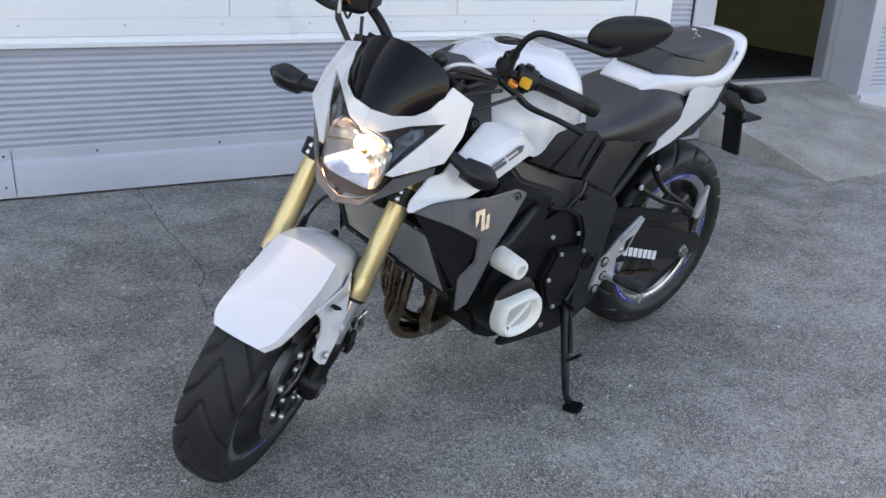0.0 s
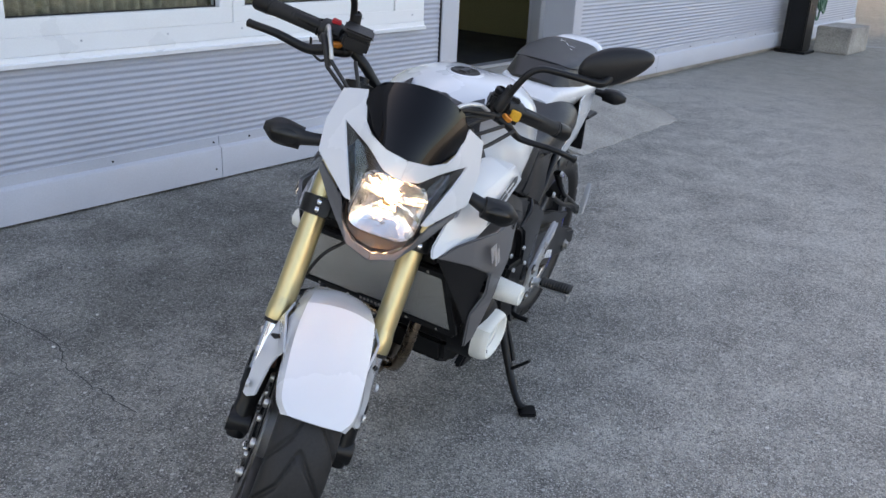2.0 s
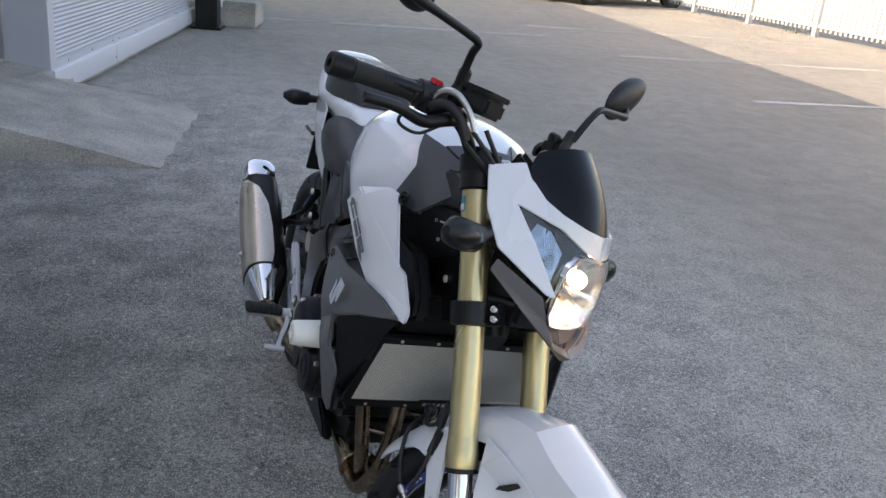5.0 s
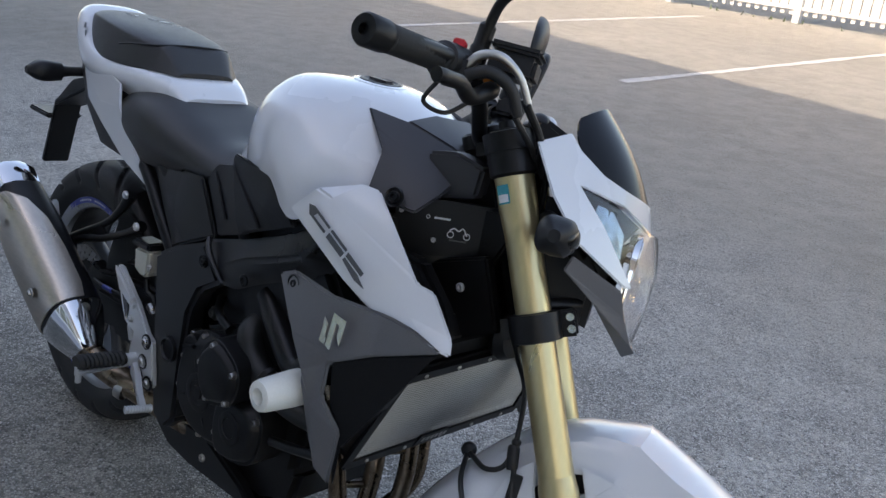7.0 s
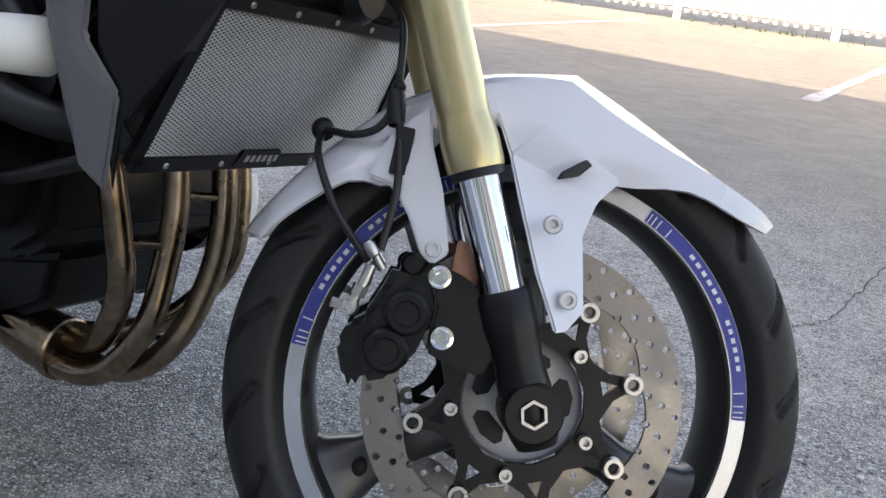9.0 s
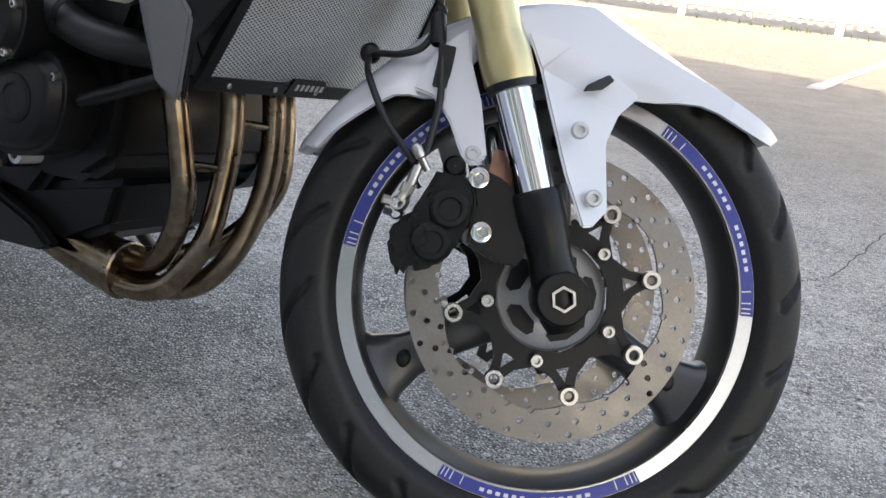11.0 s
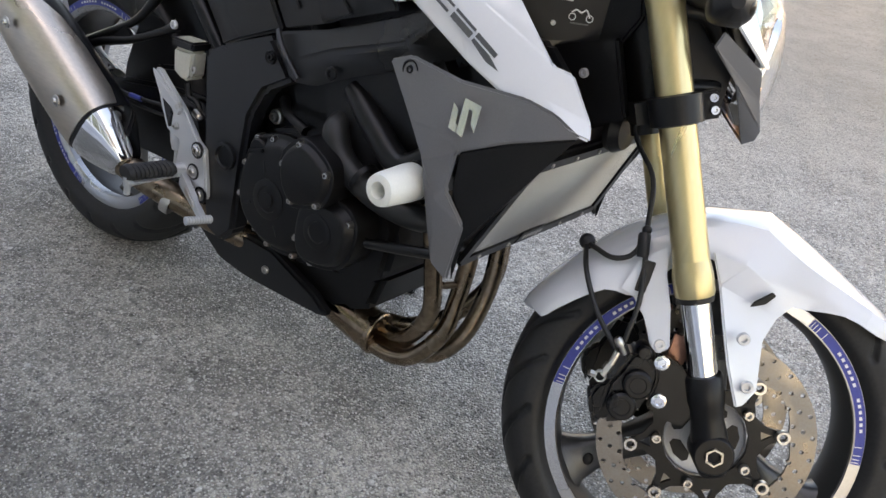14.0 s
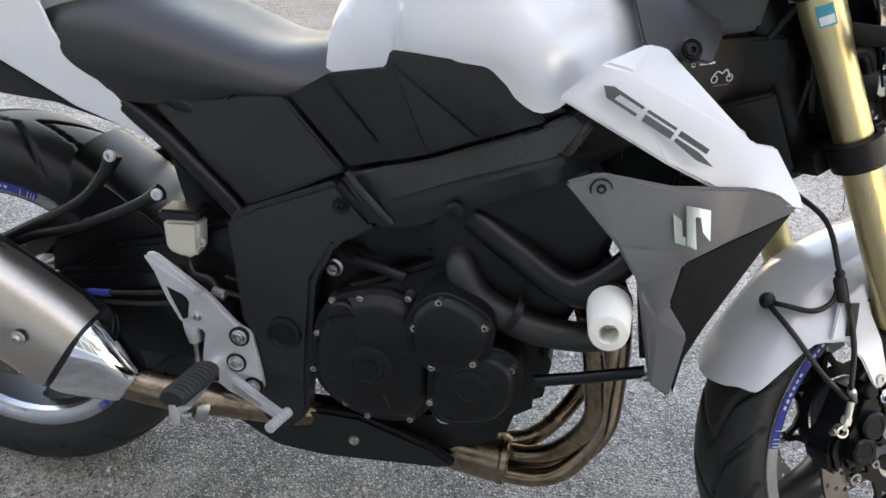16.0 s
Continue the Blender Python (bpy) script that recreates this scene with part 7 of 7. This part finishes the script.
axis0, axis1 = Vector((0.303, -0.226, 0.318)), Vector((-0.105, -0.245, 0.585))
ax_d = (axis1 - axis0).normalized()
sd = Vector((0, 1, 0)) - ax_d * ax_d.y
sd.normalize()
nd = ax_d.cross(sd).normalized()
if nd.z < 0:
    nd = -nd


def can_rows(stations, sides=24, p=3.0):
    rows = []
    for t, w, h in stations:
        row = []
        for i in range(sides):
            a = 2 * math.pi * i / sides
            c, s_ = math.cos(a), math.sin(a)
            q = (abs(c) ** p + abs(s_) ** p) ** (-1 / p)
            row.append(axis0 + ax_d * t + sd * (w * c * q) + nd * (h * s_ * q))
        rows.append(row)
    return rows


ln = (axis1 - axis0).length
can = part("silencer", rings(can_rows([(0.08, 0.052, 0.060), (0.09, 0.056, 0.066), (0.30, 0.055, 0.066), (ln - 0.075, 0.050, 0.058), (ln - 0.070, 0.046, 0.053)])), PLASTIC, bike, "stubby silencer with brushed steel shield")
part("inlet_cone", rings(can_rows([(0.0, 0.027, 0.027), (0.006, 0.030, 0.032), (0.050, 0.047, 0.054), (0.075, 0.054, 0.065), (0.090, 0.055, 0.067)])), CHROME, can, "polished steel inlet cone")
part("end_cap", rings(can_rows([(ln - 0.070, 0.046, 0.055), (ln - 0.03, 0.047, 0.056), (ln - 0.005, 0.036, 0.044), (ln, 0.024, 0.030), (ln - 0.02, 0.022, 0.027)], 16, 4.0)), CHROME, can, "polished chrome silencer end cap")


def shield():
    rows = []
    for t, w, h, top, low in ((0.096, 0.058, 0.069, 84, 262), (0.13, 0.060, 0.071, 78, 266), (0.22, 0.060, 0.072, 78, 266), (0.30, 0.059, 0.070, 84, 262), (0.36, 0.056, 0.066, 105, 250), (0.395, 0.054, 0.063, 135, 235), (0.408, 0.052, 0.061, 155, 215)):
        row = []
        for i in range(17):
            a = radians(top + (low - top) * i / 16)
            c, s_ = math.cos(a), math.sin(a)
            q = (abs(c) ** 3 + abs(s_) ** 3) ** (-1 / 3)
            row.append(axis0 + ax_d * t + sd * (w * c * q) + nd * (h * s_ * q))
        rows.append(row)
    bm = rings(rows, False, False)
    bmesh.ops.recalc_face_normals(bm, faces=bm.faces)
    bmesh.ops.solidify(bm, geom=bm.faces[:], thickness=0.0025)
    return bm


part("heat_shield", shield(), SHIELD, can, "brushed steel heat shield")
for p in ((0.028, -0.306, 0.515), (0.182, -0.297, 0.412)):
    part("shield_bolt", join(lathe([(0.011, 0), (0.011, 0.002), (0.006, 0.003)], p, (0, -1, 0), 16), bolt((p[0], p[1] - 0.002, p[2]), (0, -1, 0), 0.006, 0.005)), STEEL, can)
part("silencer_bracket", prism([(0.06, 0.48), (0.10, 0.50), (0.11, 0.45), (0.07, 0.44)], -0.17, -0.20, 0.003), BLACK, can)

# brake pedal, reservoir, linkage (right side)
bp_ = part("brake_pedal", rings([[(x, y - w, z - h), (x, y + w, z - h), (x + 0.003, y + w, z + h), (x + 0.003, y - w, z + h)] for x, y, z, w, h in ((0.425, -0.196, 0.338, 0.005, 0.013), (0.441, -0.197, 0.328, 0.006, 0.012), (0.470, -0.208, 0.322, 0.006, 0.009), (0.505, -0.222, 0.314, 0.005, 0.007), (0.531, -0.230, 0.306, 0.006, 0.006))]), ALLOY, bike, "cast alloy rear brake pedal")
part("pedal_channel", rings([[(x, y - w, z - h), (x, y + w, z - h), (x, y + w, z + h), (x, y - w, z + h)] for x, y, z, w, h in ((0.448, -0.2045, 0.327, 0.0012, 0.006), (0.500, -0.2252, 0.315, 0.0012, 0.003))]), STEEL, bp_)
part("pedal_tread", join(tube([(0.536, -0.213, 0.304), (0.5255, -0.262, 0.306)], 0.0062, 12), *[lathe([(0.0062, -0.0013), (0.0080, -0.0008), (0.0080, 0.0008), (0.0062, 0.0013)], (0.5355 - 0.0011 * i, -0.2155 - 0.0050 * i, 0.304 + 0.0002 * i), (-0.2, -1, 0.04), 10) for i in range(10)]), ALLOY, bp_)
rs = part("rear_reservoir", prism([(0.334, 0.555), (0.389, 0.560), (0.388, 0.510), (0.380, 0.503), (0.364, 0.500), (0.338, 0.509)], -0.130, -0.165, 0.006), FLUID, bike, "translucent brake fluid reservoir")
part("lid", prism([(0.330, 0.556), (0.393, 0.561), (0.392, 0.577), (0.331, 0.572)], -0.126, -0.169, 0.004), PLASTIC, rs)
part("reservoir_bolt", bolt((0.393, -0.160, 0.528), (0, -1, 0), 0.007, 0.005), STEEL, rs)
part("reservoir_hose", tube([(0.362, -0.148, 0.492), (0.372, -0.150, 0.470), (0.395, -0.150, 0.465), (0.41, -0.15, 0.445)], 0.006, 10), HOSE, rs)
mc = part("master_cylinder", tube([(0.372, -0.170, 0.420), (0.376, -0.172, 0.395), (0.380, -0.174, 0.372)], [0.013, 0.014, 0.010], 14), ALLOY, bike)
part("push_rod", tube([(0.380, -0.174, 0.372), (0.384, -0.178, 0.345), (0.384, -0.180, 0.330)], 0.005, 8), STEEL, mc)
part("banjo", lathe([(0.008, 0), (0.008, 0.018), (0.005, 0.02)], (0.405, -0.16, 0.452), (1, -0.2, -0.2), 8), STEEL, mc)
for pts in ([(0.41, -0.150, 0.450), (0.45, -0.145, 0.440), (0.47, -0.14, 0.445)], [(0.36, -0.150, 0.440), (0.28, -0.150, 0.425), (0.20, -0.150, 0.415), (0.14, -0.145, 0.41)], [(0.36, -0.150, 0.420), (0.28, -0.152, 0.408), (0.18, -0.15, 0.40)]):
    part("brake_hose", tube(pts, 0.004, 8), HOSE, bike)
part("hose_sleeve", tube([(0.20, -0.152, 0.416), (0.235, -0.152, 0.419)], 0.0055, 8), BLUE, bike)
# swing arm
for s, y0, y1 in ((-1, 0.105, 0.140), (1, 0.115, 0.150)):
    sw = part("swing_arm", join(prism([(0.52, 0.45), (0.42, 0.478), (0.30, 0.465), (0.15, 0.435), (-0.02, 0.365), (-0.10, 0.345), (-0.115, 0.29), (-0.02, 0.275), (0.15, 0.315), (0.32, 0.345), (0.45, 0.365), (0.53, 0.385)], s * y0, s * y1, 0.008), *([prism([(0.163, 0.440), (0.241, 0.489), (0.323, 0.509), (0.438, 0.560), (0.470, 0.545), (0.470, 0.31), (0.222, 0.305), (0.155, 0.389)], -0.104, -0.128, 0.008)] if s < 0 else [])), BLACK, bike, "black box-section swing arm")
    part("axle_nut", join(lathe([(0.020, 0), (0.020, 0.004), (0.014, 0.005)], (0.0, s * (y1 + 0.001), 0.315), (0, s, 0), 20), lathe([(0.014, 0.004), (0.014, 0.016), (0.008, 0.017), (0.007, 0.010)], (0.0, s * y1, 0.315), (0, s, 0), 6)), STEEL, sw)
    if s > 0:
        for k in range(7):
            x = 0.315 - k * 0.026
            z = 0.382 - k * 0.0082
            part("lettering", prism([(x, z - 0.012), (x - 0.019, z - 0.018), (x - 0.017, z + 0.012), (x + 0.003, z + 0.017)], 0.1502, 0.1512, 0), PALE, sw, "white block lettering shape")
part("swing_arm_bridge", block(0.34, 0.50, -0.12, 0.13, 0.40, 0.455, 0.015), BLACK, bike)
part("hugger", join(hull([(0.15, [(0, 0.612), (0.06, 0.607), (0.084, 0.590), (0.094, 0.56)]), (0.21, [(0, 0.574), (0.06, 0.569), (0.088, 0.550), (0.098, 0.50)]), (0.27, [(0, 0.522), (0.07, 0.516), (0.097, 0.492), (0.103, 0.455)]), (0.34, [(0, 0.43), (0.07, 0.425), (0.10, 0.41), (0.105, 0.38)])], 5, 5), prism([(0.165, 0.575), (0.215, 0.570), (0.290, 0.520), (0.350, 0.470), (0.36, 0.30), (0.18, 0.290), (0.108, 0.366), (0.116, 0.450), (0.140, 0.52)], -0.100, -0.106, 0.002)), BLACK, bike, "black rear hugger")
part("chain_guard", prism([(0.46, 0.515), (0.36, 0.520), (0.16, 0.478), (0.03, 0.436), (-0.04, 0.418), (-0.02, 0.400), (0.20, 0.425), (0.46, 0.455)], 0.112, 0.128, 0.004), BLACK, bike, "black chain guard")
part("shock", tube([(0.40, 0, 0.42), (0.44, 0, 0.52), (0.47, 0, 0.64)], 0.03, 16), BLACK, bike)
part("inner_guard", prism([(0.30, 0.66), (0.50, 0.66), (0.54, 0.48), (0.36, 0.44)], -0.09, 0.09, 0.01), PLASTIC, bike)
# rear wheel
rw = wheel("rear_wheel", AXR, 0.315, 0.090, None, radians(40), 18, "cast three-spoke rear wheel with blue rim stickers", 0.070, ((250.0, 190.0), (10.0, -50.0), (130.0, 70.0)), 0.204)
brake_disc(AXR, 0.080, 0.118, -0.092, None, rw, False, "rear_disc")
part("rear_caliper", prism([(0.05, 0.42), (0.11, 0.41), (0.13, 0.36), (0.08, 0.35), (0.05, 0.38)], -0.075, -0.112, 0.006), BLACK, bike, "black rear brake caliper")
spk = part("rear_sprocket", join(lathe([(0.050, 0.098), (0.092, 0.098), (0.092, 0.104), (0.050, 0.104), (0.050, 0.098)], (0, 0, 0.315), (0, 1, 0), 42)), SPROCKET, rw, "worn steel rear sprocket")
for k in range(42):
    a = 2 * math.pi * k / 42
    part("tooth", block(0.090, 0.099, 0.0985, 0.1035, -0.0035, 0.0035), SPROCKET, spk, "", Matrix.Translation((0, 0, 0.315)) @ Matrix.Rotation(-a, 4, "Y"))
ch = []
for z0, z1 in ((0.405, 0.46), (0.225, 0.335)):
    n = 34
    for i in range(n):
        x = 0.02 + i * 0.56 / n
        z = z0 + (z1 - z0) * i / n
        ch.append(block(x, x + 0.0125, 0.094, 0.108, z - 0.006, z + 0.006, 0.002))
tagged(part("chain", join(*ch), PIPE, bike, "worn steel drive chain"), kind="stuff")
# gear lever and side stand (left side)
part("gear_lever", tube([(0.56, 0.185, 0.36), (0.60, 0.20, 0.335), (0.63, 0.215, 0.335), (0.635, 0.255, 0.335)], 0.007, 10), BLACK, bike)
ss = part("side_stand", tube([(0.530, 0.145, 0.262), (0.550, 0.182, 0.200), (0.572, 0.222, 0.130), (0.592, 0.252, 0.090), (0.612, 0.280, 0.064), (0.616, 0.302, 0.056)], [0.014, 0.013, 0.012, 0.011, 0.010, 0.010], 14), BLACK, bike, "black side stand folded down")
part("stand_foot", block(-0.028, 0.028, -0.028, 0.022, -0.005, 0.005, 0.004), BLACK, ss, "", Matrix.Translation((0.616, 0.316, 0.0515)) @ Matrix.Rotation(radians(8.25), 4, "X") @ Matrix.Rotation(radians(25), 4, "Z"))
part("stand_lug", tube([(0.574, 0.225, 0.133), (0.582, 0.255, 0.165), (0.588, 0.278, 0.191)], 0.005, 8), BLACK, ss)
part("stand_bracket", block(0.49, 0.54, 0.115, 0.150, 0.235, 0.290, 0.006), BLACK, bike)
for x, z in ((0.50, 0.28), (0.53, 0.275)):
    part("bracket_bolt", bolt((x, 0.150, z), (0, 1, 0), 0.007, 0.006), STEEL, bike)
part("stand_spring", tube([(0.52, 0.155, 0.265), (0.545, 0.20, 0.20), (0.56, 0.225, 0.155)], 0.006, 8), CASE, ss)

# ---- radiator with its wire guard ----
RT, RB = Vector((1.1065, 0, 0.628)), Vector((1.040, 0, 0.462))
rad = part("radiator", rings([[RB + Vector((-0.03, -0.190, 0)), RB + Vector((-0.004, -0.190, 0)), RT + Vector((-0.004, -0.190, 0)), RT + Vector((-0.03, -0.190, 0))], [RB + Vector((-0.03, 0.190, 0)), RB + Vector((-0.004, 0.190, 0)), RT + Vector((-0.004, 0.190, 0)), RT + Vector((-0.03, 0.190, 0))]]), CASE, bike, "black radiator behind a metal mesh guard")
up_r = RT - RB
nrm = Vector((up_r.z, 0, -up_r.x)).normalized()
H = up_r.length
ur = up_r / H


def rp(y, h, o=0.0):
    return RB + ur * h + Vector((0, y, 0)) + nrm * o


def guard_edge(h):
    """Half width of the mesh at a height."""
    return 0.194 - 0.022 * h / H


wires = []
step, slope = 0.0082, 0.5
for sign in (1, -1):
    k = -200
    while k < 200:
        y0 = k * step / slope * 0.5
        k += 1
        # a wire y = y0 + sign * h / slope within the frame
        hs = [i * H / 400 for i in range(401)]
        inside = [h for h in hs if abs(y0 + sign * (h - H / 2) / slope) <= guard_edge(h) + 0.004]
        if len(inside) < 2:
            continue
        a, b = inside[0], inside[-1]
        p, q = rp(y0 + sign * (a - H / 2) / slope, a, 0.010 + 0.0004 * sign), rp(y0 + sign * (b - H / 2) / slope, b, 0.010 + 0.0004 * sign)
        d = (q - p).normalized()
        w_ = d.cross(nrm).normalized() * 0.00085
        wires.append((p, q, w_))
bm = bmesh.new()
for p, q, w_ in wires:
    o = nrm * 0.0007
    vs = [bm.verts.new(x) for x in (p - w_, p + w_, p + o, q - w_, q + w_, q + o)]
    bm.faces.new((vs[0], vs[1], vs[4], vs[3])); bm.faces.new((vs[1], vs[2], vs[5], vs[4])); bm.faces.new((vs[2], vs[0], vs[3], vs[5]))
tagged(part("mesh_guard", bm, MESH, rad, "silver expanded-metal mesh"), kind="stuff")
for a, b in (((-0.202, 0), (0.202, 0)), ((-0.180, H), (0.180, H)), ((-0.202, 0), (-0.180, H)), ((0.202, 0), (0.180, H))):
    p, q = rp(a[0], a[1], 0.011), rp(b[0], b[1], 0.011)
    d = (q - p).normalized()
    w_ = d.cross(nrm) * 0.008
    o = nrm * 0.004
    part("guard_frame", rings([[p - w_ - o, p + w_ - o, p + w_ + o, p - w_ + o], [q - w_ - o, q + w_ - o, q + w_ + o, q - w_ + o]]), BLACK, rad)
for k in range(5):
    for h, e in ((0, 0.16), (H, 0.14)):
        part("guard_screw", bolt(rp(-e + 2 * e * k / 4, h, 0.015), nrm, 0.0035, 0.002), STEEL, rad)
part("guard_badge", rings([[rp(y, h, 0.0165) for y, h in ((-0.06, -0.004), (0.02, -0.004), (0.012, 0.016), (-0.052, 0.016))], [rp(y, h, 0.0125) for y, h in ((-0.06, -0.004), (0.02, -0.004), (0.012, 0.016), (-0.052, 0.016))]]), BLACK, rad)
for k in range(6):
    part("lettering", rings([[rp(-0.046 + k * 0.010 + a, h, 0.0172) for a, h in ((0, 0.002), (0.006, 0.002), (0.007, 0.010), (0.001, 0.010))], [rp(-0.046 + k * 0.010 + a, h, 0.0160) for a, h in ((0, 0.002), (0.006, 0.002), (0.007, 0.010), (0.001, 0.010))]]), STEEL, rad)
# added filler plate, hides bright ground seen above the radiator
part("gap_plate", prism([(1.020, 0.700), (1.095, 0.705), (1.118, 0.668), (1.108, 0.634), (1.060, 0.630), (1.020, 0.650)], -0.150, 0.150, 0.006), CASE, bike, "black plate added over the radiator to close a gap")
part("horn", lathe([(0.0003, 0.0), (0.036, 0.002), (0.038, 0.012), (0.030, 0.026), (0.0003, 0.03)], (1.12, 0.02, 0.66), (1, 0, 0.1), 24), BLACK, bike)

# ---- parked car at the far end of the yard ----
CARPAINT = surface("dark_brown_car_paint", (0.06, 0.045, 0.035), 0.25, 0.5, 0.1, 300, 0.02, 1.0)
CARGLASS = surface("dark_car_glass", (0.02, 0.022, 0.025), 0.06, 0, 0.1, 100)
car = thing("car", pose(-17.1, 10.2, 0, 0, 0, 106), "dark brown parked estate car with alloy wheels", "car")
part("body", hull([(-2.25, [(0, 0.95), (0.6, 0.94), (0.80, 0.80), (0.82, 0.5), (0.78, 0.30)]), (-1.9, [(0, 1.30), (0.6, 1.25), (0.86, 0.95), (0.89, 0.5), (0.84, 0.24)]), (-0.4, [(0, 1.62), (0.55, 1.58), (0.88, 0.98), (0.90, 0.5), (0.86, 0.22)]), (0.6, [(0, 1.58), (0.55, 1.52), (0.88, 0.98), (0.90, 0.5), (0.86, 0.22)]), (1.2, [(0, 1.02), (0.6, 1.0), (0.87, 0.90), (0.90, 0.5), (0.85, 0.24)]), (2.1, [(0, 0.86), (0.6, 0.84), (0.80, 0.74), (0.84, 0.5), (0.78, 0.28)]), (2.3, [(0, 0.62), (0.5, 0.61), (0.70, 0.56), (0.74, 0.45), (0.70, 0.32)])], 5, 4), CARPAINT, car)
for x in (-1.35, 1.35):
    for s in (-1, 1):
        w = part("wheel", lathe([(0.20, -0.10), (0.30, -0.11), (0.33, -0.08), (0.335, 0.0), (0.33, 0.08), (0.30, 0.11), (0.20, 0.10)], (x, s * 0.82, 0.335), (0, 1, 0), 36), RUBBER, car)
        part("wheel_arch", lathe([(0.39, 0), (0.39, 0.03), (0.30, 0.03), (0.30, 0.0)], (x, s * 0.885, 0.345), (0, s, 0), 32), BLACK, car)
        part("hub", lathe([(0.23, 0.05), (0.235, 0.105), (0.215, 0.108), (0.20, 0.07), (0.03, 0.07)], (x, s * 0.82, 0.335), (0, s, 0), 36), LIP, w)
        for k in range(10):
            a = 2 * math.pi * k / 10
            part("spoke", block(0.04, 0.215, -0.016, 0.016, -0.02, 0.0, 0.004), LIP, w, "", Matrix.Translation((x, s * 0.915, 0.335)) @ Matrix.Rotation(radians(90), 4, "X") @ Matrix.Rotation(a, 4, "Z"))
part("side_window", sheet([(-1.6, -0.83, 1.0), (0.9, -0.83, 1.0), (0.45, -0.62, 1.45), (-1.3, -0.62, 1.45)], [(0, 1, 2, 3)], 0.01, 0.003), CARGLASS, car)
part("side_window", sheet([(-1.6, -0.83, 1.0), (0.9, -0.83, 1.0), (0.45, -0.62, 1.45), (-1.3, -0.62, 1.45)], [(0, 1, 2, 3)], 0.01, 0.003, True), CARGLASS, car)
